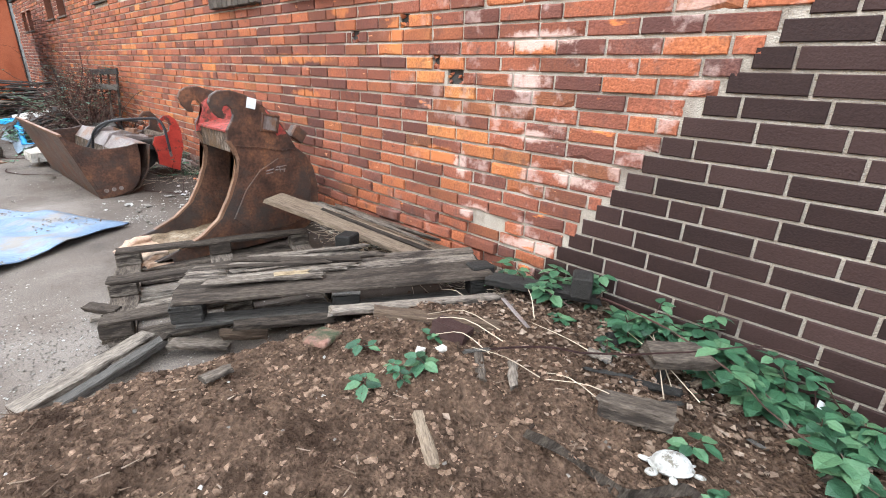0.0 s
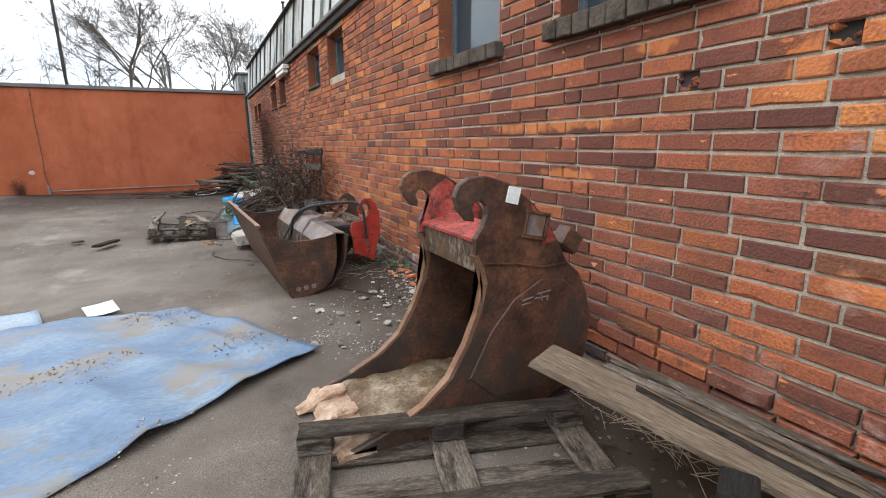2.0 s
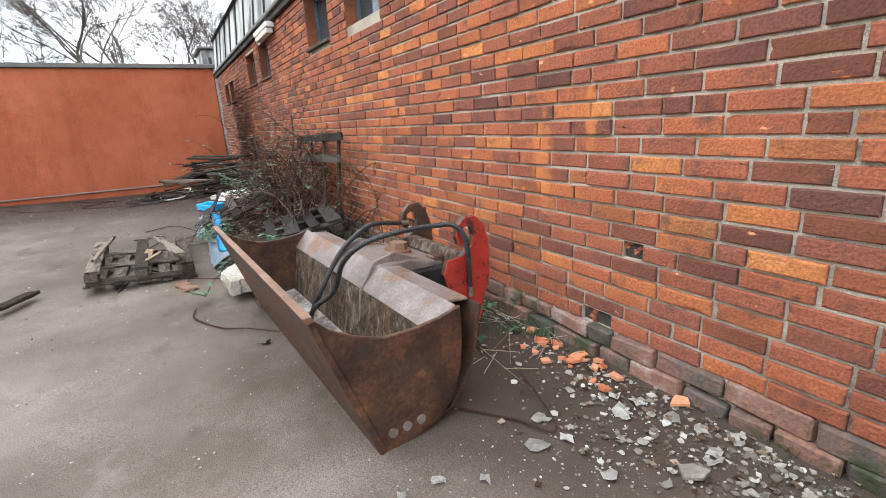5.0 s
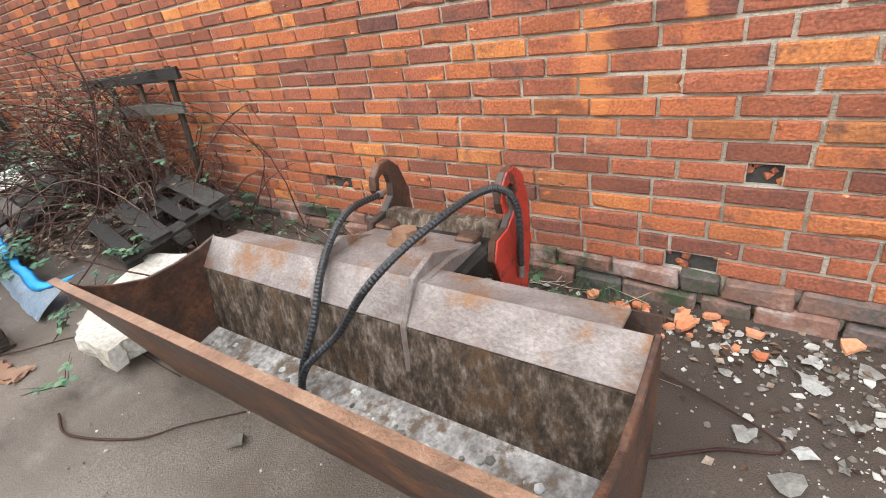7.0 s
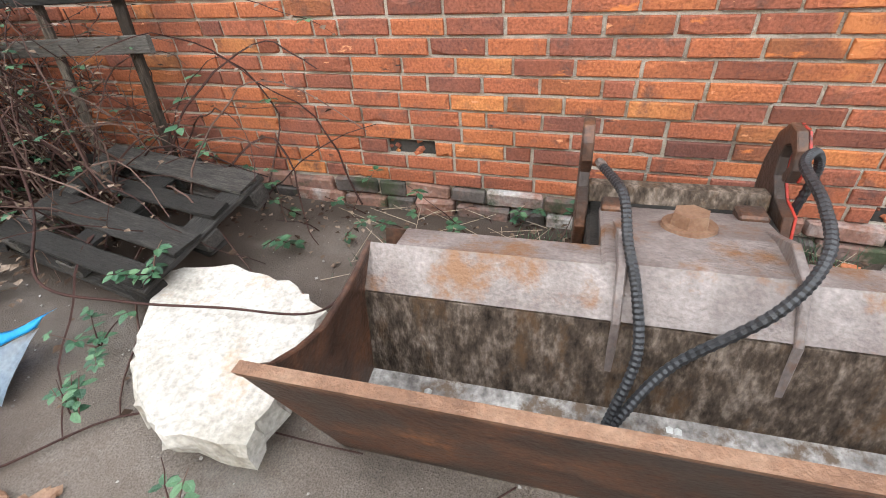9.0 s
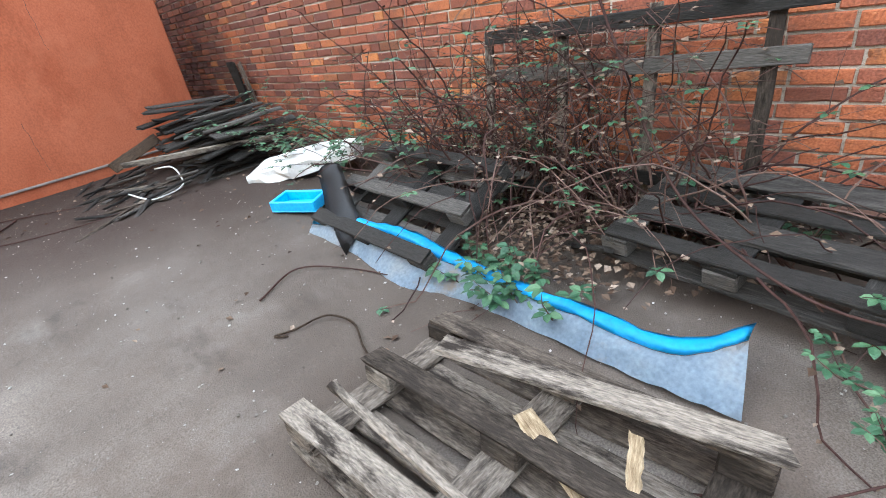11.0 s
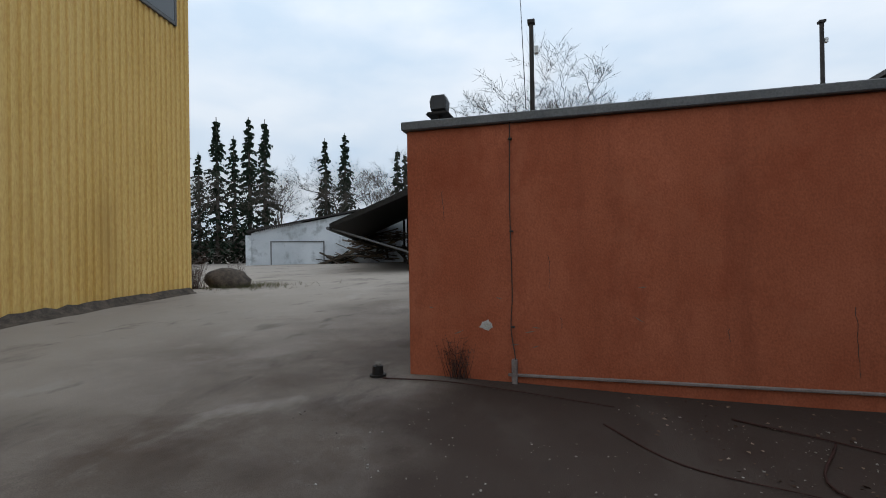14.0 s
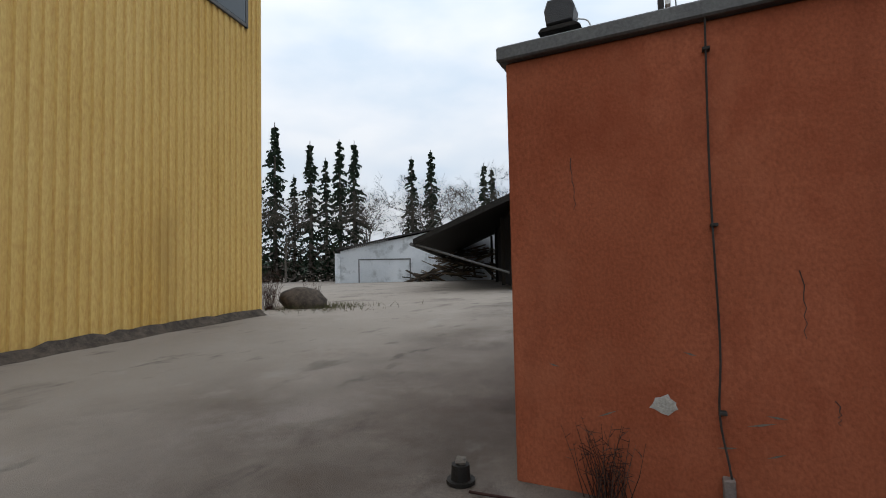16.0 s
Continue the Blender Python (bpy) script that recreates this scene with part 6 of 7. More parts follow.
    for x, y, z, r in ((-0.66, 4.82, 0.18, 30), (-0.3, 4.06, 0.12, -20), (-0.19, 3.49, 0.21, 26)):
        tagged(obj("wood_block", bbox(-0.07, 0.07, -0.05, 0.05, 0, 0.11, 0.008), M_wood_dark, m=pose(x, y, z, 0, 3, r)), "dark square pallet block", "wood block", "pallet blocks")
    tagged(obj("brick", brick_bm(0.16, 0.06, 0.1, 3, 0.006), M_dark_brick, m=pose(-0.92, 3.62, heap_z(-0.92, 3.62) - 0.005, 8, 10, 20)), "brown brick half sunk in the soil", "brick")
    for x, y, r in ((-1.1, 3.69, 0.035), (-1.04, 3.63, 0.03), (-0.17, 2.48, 0.035)):
        bm = bmesh.new()
        rock_into(bm, (0, 0, 0), r, rg, 0.8)
        tagged(obj("stone", bm, M_slab, m=pose(x, y, heap_z(x, y) + r * 0.3)), "pale yellowish stone lying among soil and leaves", "stone")
    tagged(obj("metal_strip", bbox(-0.012, 0.012, -0.11, 0.11, 0, 0.006, 0.002), M_steel, m=pose(-0.545, 3.63, heap_z(-0.545, 3.63) + 0.03, 14, 8, -16)), "thin bright ribbed metal strip in the debris", "metal strip")
    # crumbled wood and rotten splinters by the brown wall
    for k in range(46):
        x, y = -abs(rg.gauss(0.25, 0.3)) - 0.06, rg.uniform(2.2, 4.3)
        ln = rg.choice((0.08, 0.12, 0.2))
        board("wood_scrap", ln, rg.uniform(0.015, 0.05), rg.uniform(0.006, 0.02), pose(x, y, heap_z(x, y) + 0.012, rg.uniform(-20, 20), rg.uniform(-14, 14), rg.uniform(0, 180)), rg.choice((M_wood, M_wood_dark, M_wood_brown)), "rotten scrap of wood among dead leaves", "wood scrap", 700 + k, "wood scraps")
    tagged(obj("flat_stone", bbox(-0.08, 0.08, -0.05, 0.05, 0, 0.03, 0.01, 2), M_plinth, m=pose(-1.35, 4.0, 0.2, 4, 12, 30)), "flat reddish stone on the soil heap", "stone")


loose_boards()


def figurine():
    """A small white weathered turtle ornament: domed shell with a rim, head, tail and four feet in one mesh."""
    bm = bmesh.new()
    bmesh.ops.create_icosphere(bm, subdivisions=3, radius=0.058, matrix=Matrix.Translation((0, 0, 0.022)) @ Matrix.Diagonal((1.12, 0.92, 0.62, 1)))
    bmesh.ops.create_icosphere(bm, subdivisions=3, radius=0.066, matrix=Matrix.Translation((0, 0, 0.014)) @ Matrix.Diagonal((1.12, 0.94, 0.16, 1)))
    for x, y, r, k in ((0.086, 0.012, 0.017, 1.5), (0.05, 0.062, 0.013, 1.7), (0.05, -0.058, 0.013, 1.7), (-0.058, 0.056, 0.012, 1.6), (-0.058, -0.05, 0.012, 1.6), (-0.085, 0.0, 0.007, 2.6)):
        bmesh.ops.create_icosphere(bm, subdivisions=2, radius=r, matrix=Matrix.Translation((x, y, 0.008)) @ Matrix.Rotation(math.atan2(y, x), 4, "Z") @ Matrix.Diagonal((k, 1, 0.6, 1)))
    for v in bm.verts:
        v.co += Vector((1, 1, 1)) * 0.0016 * noise.noise(v.co * 60)
    obj("turtle_figurine", bm, M_ornament, m=pose(-0.88, 2.78, heap_z(-0.88, 2.78) + 0.02, 12, -10, 150), smooth=True, label="small white weathered turtle ornament among dead leaves", category="ornament")


def strap():
    """A flat grey webbing strap half buried, bent up at its end."""
    ctrl = [(-1.13, 3.16, 0.012), (-1.11, 3.05, 0.02), (-1.09, 2.92, 0.016), (-1.085, 2.84, 0.02), (-1.0, 2.77, 0.03), (-0.94, 2.71, 0.034), (-0.96, 2.66, 0.02)]
    pts = curve_pts([(x, y, heap_z(x, y) + z) for x, y, z in ctrl], 6)
    bm = bmesh.new()
    rows = []
    for k, p in enumerate(pts):
        d = pts[min(k + 1, len(pts) - 1)] - pts[max(k - 1, 0)]
        w = Vector((-d.y, d.x, 0.25 * math.sin(k * 0.5) * d.length)).normalized() * 0.02
        rows.append([bm.verts.new(p + w * q) for q in (-1, -0.33, 0.33, 1)])
    for a, b in zip(rows, rows[1:]):
        for k in range(3):
            bm.faces.new((a[k], a[k + 1], b[k + 1], b[k]))
    bmesh.ops.solidify(bm, geom=list(bm.faces), thickness=0.004)
    obj("strap", bm, M_wood, label="flat grey webbing strap half buried in soil", category="strap", smooth=True)
    bm = bmesh.new()
    flake_into(bm, (0, 0, 0), 0.045, random.Random(3), 0.004)
    tagged(obj("plastic_scrap", bm, M_plastic, m=pose(-0.07, 2.48, heap_z(-0.07, 2.48) + 0.05, 20, -30, 10)), "white scrap of plastic caught in brambles", "plastic scrap")
    board("rotten_log", 0.26, 0.1, 0.07, pose(-0.76, 2.96, heap_z(-0.76, 2.96) + 0.005, 10, 4, 110), M_wood, "grey rotten lump of wood among dead leaves", "log", 811)


strap()
figurine()


# ---- sheets ----
def bright_sheet():
    """A folded plastic sheet: bright blue rim, dusty grey-blue apron, twisted at its far end."""
    t = thing("blue_sheet", label="dusty blue plastic sheet with a bright blue folded rim", category="plastic sheet")
    top = [(-1.36, 11.42, 0.1), (-1.52, 11.62, 0.06), (-1.5, 12.07, 0.07), (-1.48, 12.5, 0.08), (-1.46, 12.8, 0.09), (-1.42, 13.2, 0.12), (-1.43, 13.6, 0.12), (-1.5, 14.05, 0.07)]
    bot = [(-1.62, 11.36, -0.02), (-1.62, 11.6, -0.02), (-1.6, 12.0, -0.015), (-1.58, 12.4, -0.01), (-1.6, 12.7, 0.0), (-1.68, 13.0, 0.0), (-1.6, 13.5, 0.0), (-1.58, 14.0, 0.02)]
    a, b = curve_pts(top, 6), curve_pts(bot, 6)

    def strip(p, q, n, bulge, th=0.004):
        bm = bmesh.new()
        rows = []
        for i, (u, v) in enumerate(zip(p, q)):
            row = []
            for k in range(n + 1):
                s = k / n
                w = u.lerp(v, s) + Vector((0, 0, bulge * math.sin(math.pi * s))) + Vector((0.008 * noise.noise((i * 0.5, k, 1)), 0, 0.012 * noise.noise((i * 0.6, k * 0.9, 7))))
                row.append(bm.verts.new(w))
            rows.append(row)
        for r1, r2 in zip(rows, rows[1:]):
            for k in range(n):
                bm.faces.new((r1[k], r1[k + 1], r2[k + 1], r2[k]))
        bmesh.ops.solidify(bm, geom=list(bm.faces), thickness=th)
        return bm

    part("apron", strip(a, b, 5, 0.015), M_bluegrey, t, "dusty grey-blue apron", True)
    c = [p + Vector((0.075 + 0.035 * noise.noise((p.y * 3, 0, 0)), 0, 0.02 + 0.02 * noise.noise((p.y * 7, 3, 0)))) for p in a]
    part("rim", strip([p + Vector((-0.004, 0, 0.006)) for p in a], c, 3, 0.015), M_blue, t, "bright blue folded rim", True)
    d = [Vector(p) for p in ((-1.42, 13.55, 0.1), (-1.32, 13.75, 0.25), (-1.2, 13.98, 0.4), (-1.16, 14.08, 0.4))]
    e = [Vector(p) for p in ((-1.62, 13.5, 0.02), (-1.45, 13.9, 0.12), (-1.3, 14.15, 0.25), (-1.27, 14.2, 0.36))]
    part("twisted_flap", strip(curve_pts([tuple(v) for v in d], 4), curve_pts([tuple(v) for v in e], 4), 4, 0.03), M_black, t, "twisted dark flap", True)


bright_sheet()


def tray():
    t = thing("blue_tray", pose(-1.36, 14.42, ground_z(-1.36, 14.42) + 0.03, 4, 0, -66), "bright blue open plastic tray on the ground", "tray")
    part("base", bbox(-0.2, 0.2, -0.11, 0.11, 0, 0.012, 0.004), M_blue, t)
    for bx in ((-0.2, 0.2, -0.11, -0.085), (-0.2, 0.2, 0.085, 0.11), (-0.2, -0.17, -0.085, 0.085), (0.17, 0.2, -0.085, 0.085)):
        part("rim", bbox(bx[0], bx[1], bx[2], bx[3], 0.012, 0.085, 0.005), M_blue, t)


tray()


def slab_thing(name, outline, m, th, label, material):
    rg = random.Random(len(outline))
    pts = []
    n = len(outline)
    for i in range(n):
        a, b = Vector(outline[i]), Vector(outline[(i + 1) % n])
        for k in range(6):
            p = a.lerp(b, k / 6)
            pts.append((p.x + rg.uniform(-0.012, 0.012), p.y + rg.uniform(-0.012, 0.012)))
    bm = bmesh.new()
    lo = [bm.verts.new((x + rg.uniform(-0.02, 0.02), y + rg.uniform(-0.02, 0.02), 0)) for x, y in pts]
    mid = [bm.verts.new((x * 1.0 + rg.uniform(-0.014, 0.014), y + rg.uniform(-0.014, 0.014), th * 0.6)) for x, y in pts]
    hi = [bm.verts.new((x * 0.985, y * 0.985, th + 0.012 * noise.noise((x * 4, y * 4, 1)))) for x, y in pts]
    for r, s in ((lo, mid), (mid, hi)):
        for i in range(len(pts)):
            bm.faces.new((r[i], r[(i + 1) % len(pts)], s[(i + 1) % len(pts)], s[i]))
    bm.faces.new(hi)
    bm.faces.new(lo[::-1])
    return obj(name, bm, material, m=m, label=label, category="slab")


slab_thing("plaster_slab", [(0.25, 0.46), (0.36, 0.2), (0.33, -0.12), (0.22, -0.34), (-0.09, -0.36), (-0.32, -0.38), (-0.36, -0.13), (-0.3, 0.05), (-0.2, 0.17), (-0.03, 0.3)], pose(-1.25, 10.68, 0.02, 1, -1, 0), 0.11, "broken white plaster slab lying on the yard", M_slab)
slab_thing("foam_sheet", [(-0.5, 0.25), (0.1, 0.32), (0.62, 0.12), (0.6, -0.1), (0.0, -0.24), (-0.48, -0.22)], pose(-0.82, 15.25, 0.12, 4, -8, -58), 0.12, "white foam panel overgrown with creeper", M_plastic)
slab_thing("clay_scrap", [(-0.06, 0.12), (0.04, 0.14), (0.02, 0.0), (0.08, -0.12), (-0.02, -0.14), (-0.05, -0.02)], pose(-1.87, 11.0, ground_z(-1.87, 11.0) - 0.004, 0, 0, 8), 0.02, "flat reddish-brown scrap of clay on the yard", M_rust_lt)


# ---- board stack by the garage ----
def board_stack():
    rg = random.Random(61)
    k = 0
    for layer in range(7):
        for i in range(6):
            k += 1
            x, y = -0.9 + rg.uniform(-0.15, 0.15), 16.15 + 0.25 * i + rg.uniform(-0.06, 0.06)
            z = -0.03 + 0.095 * layer + 0.035 * i
            board("stacked_board", rg.uniform(0.75, 1.2), rg.uniform(0.1, 0.17), 0.026, pose(x, y, z, rg.uniform(-9, 9), rg.uniform(-9, 9), rg.uniform(-34, 20)), M_wood_dark, "black weathered board in a stack by the garage", "board", 300 + k, "board stack")
    board("stacked_board", 1.5, 0.05, 0.05, pose(-1.3, 16.25, 0.34, 0, 3, -18), M_wood, "long grey batten across the board stack", "board", 390)
    board("leaning_board", 0.62, 0.16, 0.03, pose(-0.1, 17.75, 0.76, 0, 84, 10), M_wood_dark, "black board standing against the brick wall", "board", 391)
    board("leaning_board", 0.58, 0.1, 0.03, pose(-0.1, 17.5, 0.76, 0, 84, -4), M_wood, "grey board standing against the brick wall", "board", 392)
    board("brown_board", 0.7, 0.12, 0.03, pose(-1.62, 17.55, 0.32, 60, -14, 20), M_wood_brown, "brown board leaning on the stack by the garage", "board", 393)
    board("brown_board", 0.4, 0.12, 0.03, pose(-1.5, 17.4, 0.18, 20, 8, 30), M_wood_brown, "short brown board by the garage", "board", 394)
    for i in range(34):
        x, y = rg.uniform(-2.4, -1.2), rg.uniform(15.9, 17.7)
        board("scrap_lath", rg.uniform(0.3, 0.8), rg.uniform(0.03, 0.07), 0.02, pose(x, y, ground_z(x, y) + rg.uniform(0.0, 0.16) * smooth01((x + 2.3) / 0.8), rg.uniform(-10, 10), rg.uniform(-12, 6), rg.uniform(-60, 60)), rg.choice((M_wood_dark, M_wood, M_wood_dark)), "dark scrap lath in a heap by the garage", "lath", 400 + i, "scrap laths")


board_stack()


def trellis():
    t = thing("trellis", label="grey weathered wooden lattice leaning on the brick wall", category="trellis")
    for z, L, r in ((1.06, 1.9, 1.5), (0.82, 1.75, 2), (0.2, 1.95, 2.5)):
        bm = plank(L, 0.022, 0.085, int(z * 100))
        part("rail", bm, M_wood_dark, t, m=pose(-0.2 + (1 - z) * -0.1, 12.45, z - 0.04, 0, r, 90))
    for y, h in ((11.72, 1.12), (12.27, 1.12), (12.82, 1.08), (13.4, 1.05)):
        bm = plank(h, 0.07, 0.022, int(y * 10))
        part("post", bm, M_wood, t, m=pose(-0.2, y, 0.02 + h / 2, 0, -84, 0))


trellis()

# ---- brambles, creepers, weeds ----
def brambles():
    rg = random.Random(71)
    canes, leaves, dead = bmesh.new(), bmesh.new(), bmesh.new()

    def cane(p, d, n, step, r, sag, leaf=0.0, dry=0.0, size=0.04):
        p, d = Vector(p), Vector(d).normalized()
        pts = [p.copy()]
        for i in range(n):
            d = (d + Vector((rg.gauss(0, 0.16), rg.gauss(0, 0.16), rg.gauss(0, 0.12) - sag * (0.3 + i / n)))).normalized()
            p = p + d * step
            if p.x > -0.02:
                p.x, d.x = -0.02, -abs(d.x)
            g = ground_z(p.x, p.y) + 0.01
            if p.z < g:
                p.z, d.z = g, abs(d.z) * 0.3
            pts.append(p.copy())
            if rg.random() < leaf:
                trio_into(leaves, p, size * rg.uniform(0.7, 1.4), rg)
            if rg.random() < dry:
                leaf_into(dead, p, rg.uniform(0.02, 0.045), rg)
        tube(canes, pts, r * 1.7, r * 0.6, 4)

    # thicket over the trellis
    for _ in range(260):
        y = rg.gauss(12.85, 0.65)
        x = -rg.uniform(0.1, 0.8)
        cane((x, y, ground_z(x, y)), (rg.uniform(-0.7, 0.3), rg.uniform(-0.9, 0.9), rg.uniform(0.7, 1.6)), rg.randrange(9, 22), 0.085, rg.choice((0.0025, 0.0035, 0.005)), rg.uniform(0.05, 0.2), 0.05, 0.4)
    for _ in range(430):
        y, x, z = rg.gauss(12.9, 0.6), -rg.uniform(0.08, 0.7), rg.uniform(0.25, 1.15)
        cane((x, y, z), (rg.uniform(-0.6, 0.4), rg.gauss(0, 1), rg.gauss(0, 0.5)), rg.randrange(4, 10), 0.06, 0.0016, 0.05, 0.05, 0.45)
    # long arching canes
    for p, d, n, sg in (((-0.7, 12.2, 0.1), (0.2, 0.5, 1.5), 24, 0.09), ((-0.35, 14.0, 0.1), (-0.1, 0.35, 1.5), 20, 0.1), ((-0.3, 13.4, 0.2), (0.0, 0.8, 1.2), 22, 0.09), ((-0.15, 11.2, 0.1), (0.05, -0.5, 1.4), 16, 0.13), ((-0.2, 10.6, 0.05), (0.0, 0.5, 1.3), 11, 0.18)):
        cane(p, d, n, 0.1, 0.0032, sg, 0.03, 0.2)
    # green creeper in front of the stack and along the foot of the wall
    for _ in range(70):
        y = rg.uniform(14.0, 16.2)
        x = -rg.uniform(0.1, 1.0)
        cane((x, y, ground_z(x, y) + rg.uniform(0.1, 0.35)), (rg.uniform(-1, 0.6), rg.uniform(-1, 1), rg.uniform(0, 0.5)), rg.randrange(5, 12), 0.07, 0.002, 0.05, 0.55, 0.1, 0.05)
    for _ in range(34):
        y = rg.uniform(8.6, 11.6)
        x = -rg.uniform(0.06, 0.6)
        cane((x, y, ground_z(x, y)), (rg.uniform(-1, 0.4), rg.uniform(-1, 1), rg.uniform(0.3, 1.1)), rg.randrange(3, 8), 0.06, 0.002, 0.12, 0.4, 0.25, 0.045)
    for _ in range(16):
        cane((rg.uniform(-1.6, -1.3), rg.uniform(12.0, 12.7), 0.05), (rg.uniform(-0.5, 0.5), rg.uniform(-1, 1), 0.5), 4, 0.05, 0.002, 0.1, 0.75, 0.0, 0.055)
    for p in ((-1.1, 11.05, 0.22), (-1.35, 11.15, 0.05), (-1.6, 11.0, 0.0), (-1.75, 10.45, 0.0)):
        for _ in range(4):
            cane(p, (rg.uniform(-1, 1), rg.uniform(-1, 1), 0.6), 4, 0.04, 0.002, 0.15, 0.6, 0.0, 0.04)
    # by the brown wall next to the heap
    for _ in range(52):
        y = rg.uniform(1.9, 3.9)
        x = -rg.uniform(0.05, 0.26)
        cane((x, y, heap_z(x, y)), (rg.uniform(-0.8, 0.5), rg.uniform(-1, 1), rg.uniform(0.5, 1.0)), rg.randrange(3, 7), 0.05, 0.0025, 0.16, 0.75, 0.05, 0.07)
    for k in range(24):
        y = 2.3 + 1.05 * rg.random()
        x = -0.1 - 0.42 * max(0, (2.95 - y) / 0.65) * rg.random() - rg.uniform(0, 0.12)
        cane((x, y, heap_z(x, y)), (rg.uniform(-0.6, 0.6), rg.uniform(-1, 1), rg.uniform(0.6, 1.1)), rg.randrange(3, 6), 0.045, 0.0025, 0.14, 0.85, 0.0, 0.08)
    for p, d, n in (((-0.12, 3.45, 0.2), (-0.12, -1, 0.12), 14), ((-0.9, 3.5, 0.2), (0.55, -0.8, 0.14), 12)):
        cane(p, d, n, 0.09, 0.003, 0.02, 0.3, 0.0, 0.07)
    for x, y in ((-1.22, 3.79), (-1.33, 3.66), (-1.28, 3.6), (-1.02, 3.78), (-1.16, 3.58), (-0.75, 2.82), (-0.9, 2.62), (-0.45, 3.2), (-0.36, 3.42)):
        for _ in range(1):
            cane((x + rg.uniform(-0.05, 0.05), y + rg.uniform(-0.05, 0.05), heap_z(x, y)), (rg.uniform(-1, 1), rg.uniform(-1, 1), 0.9), 3, 0.03, 0.002, 0.1, 0.8, 0.0, 0.055)
    obj("bramble_canes", canes, M_stem, kind="stuff", label="tangled dark red and brown bramble canes", category="brambles")
    obj("bramble_leaves", leaves, M_leaf, kind="stuff", label="green bramble leaves on thorny canes", category="brambles")
    obj("withered_leaves", dead, M_litter, kind="stuff", label="withered leaves hanging in the brambles", category="brambles")


brambles()


def dry_stalks():
    rg = random.Random(81)
    bm = bmesh.new()
    for _ in range(240):
        y, x = rg.uniform(3.9, 5.9), -rg.uniform(0.05, 0.38)
        z = heap_z(x, y) + rg.uniform(0.02, 0.12)
        a = rg.gauss(-1.2, 0.5)
        l2 = rg.uniform(0.15, 0.5)
        tube(bm, curve_pts([(x, y, z), (x + math.cos(a) * l2 * 0.5, y + math.sin(a) * l2 * 0.5, z + rg.uniform(0, 0.08)), (min(-0.02, x + math.cos(a) * l2), y + math.sin(a) * l2, z + rg.uniform(-0.05, 0.06))], 3), 0.002, 0.001, 3)
    for _ in range(14):
        x, y = rg.gauss(-0.6, 0.25), rg.gauss(3.1, 0.4)
        z = heap_z(x, y) + 0.02
        a, l2 = rg.uniform(0.2, 2.2), rg.uniform(0.15, 0.5)
        tube(bm, curve_pts([(x, y, z), (x + math.cos(a) * l2 * 0.5, y + math.sin(a) * l2 * 0.5, z + 0.06), (min(-0.03, x + math.cos(a) * l2), y + math.sin(a) * l2, z + rg.uniform(0.0, 0.1))], 3), 0.003, 0.0015, 3)
    for _ in range(90):
        y, x = rg.uniform(8.3, 10.6), -rg.uniform(0.05, 0.75)
        z = ground_z(x, y) + 0.015
        a, l2 = rg.uniform(0, 6.28), rg.uniform(0.1, 0.5)
        tube(bm, [(x, y, z), (min(-0.03, x + math.cos(a) * l2), y + math.sin(a) * l2, z + rg.uniform(0, 0.05))], 0.0022, 0.001, 3)
    obj("dry_stalks", bm, M_stem_pale, kind="stuff", label="pale dry grass stalks along the wall foot", category="dry grass")
    bm = bmesh.new()
    for x, y, n, h in ((-0.12, 8.55, 60, 0.12), (-0.25, 8.85, 40, 0.1), (-0.55, 10.4, 30, 0.08), (-0.2, 9.6, 50, 0.1), (-0.12, 7.2, 25, 0.06)):
        for _ in range(n):
            a, l2 = rg.uniform(0, 6.28), rg.uniform(0.4, 1) * h
            q = Vector((x + rg.gauss(0, 0.06), y + rg.gauss(0, 0.08), ground_z(x, y)))
            if q.x > -0.02:
                q.x = -0.02
            tube(bm, [q, q + Vector((math.cos(a) * l2 * 0.5, math.sin(a) * l2 * 0.5, l2))], 0.0022, 0.0006, 3)
    obj("grass_tufts", bm, M_leaf, kind="stuff", label="small green grass tufts at the wall foot", category="grass")


dry_stalks()


def ground_stick(name, ctrl, r, material, label, category, r1=None):
    bm = bmesh.new()
    pts = [(x, y, ground_z(x, y) + z) for x, y, z in ctrl]
    tube(bm, curve_pts(pts, 6), r, r1, 6)
    return obj(name, bm, material, label=label, category=category, smooth=True)


ground_stick("rope", [(-2.27, 13.08, 0.01), (-2.31, 13.14, 0.01), (-2.22, 13.1, 0.01), (-2.07, 13.05, 0.02), (-2.02, 12.9, 0.01), (-2.1, 12.72, 0.01), (-2.14, 12.6, 0.02)], 0.0055, M_wood_brown, "frayed grey-brown rope lying curled on the yard", "rope")
ground_stick("white_hose", [(-2.02, 16.67, 0.05), (-1.98, 16.2, 0.04), (-1.9, 16.06, 0.04), (-1.66, 16.14, 0.06), (-1.55, 16.5, 0.12), (-1.5, 16.9, 0.14), (-1.6, 17.15, 0.12)], 0.008, M_plastic, "thin white hose lying in a loop on scrap wood", "hose")
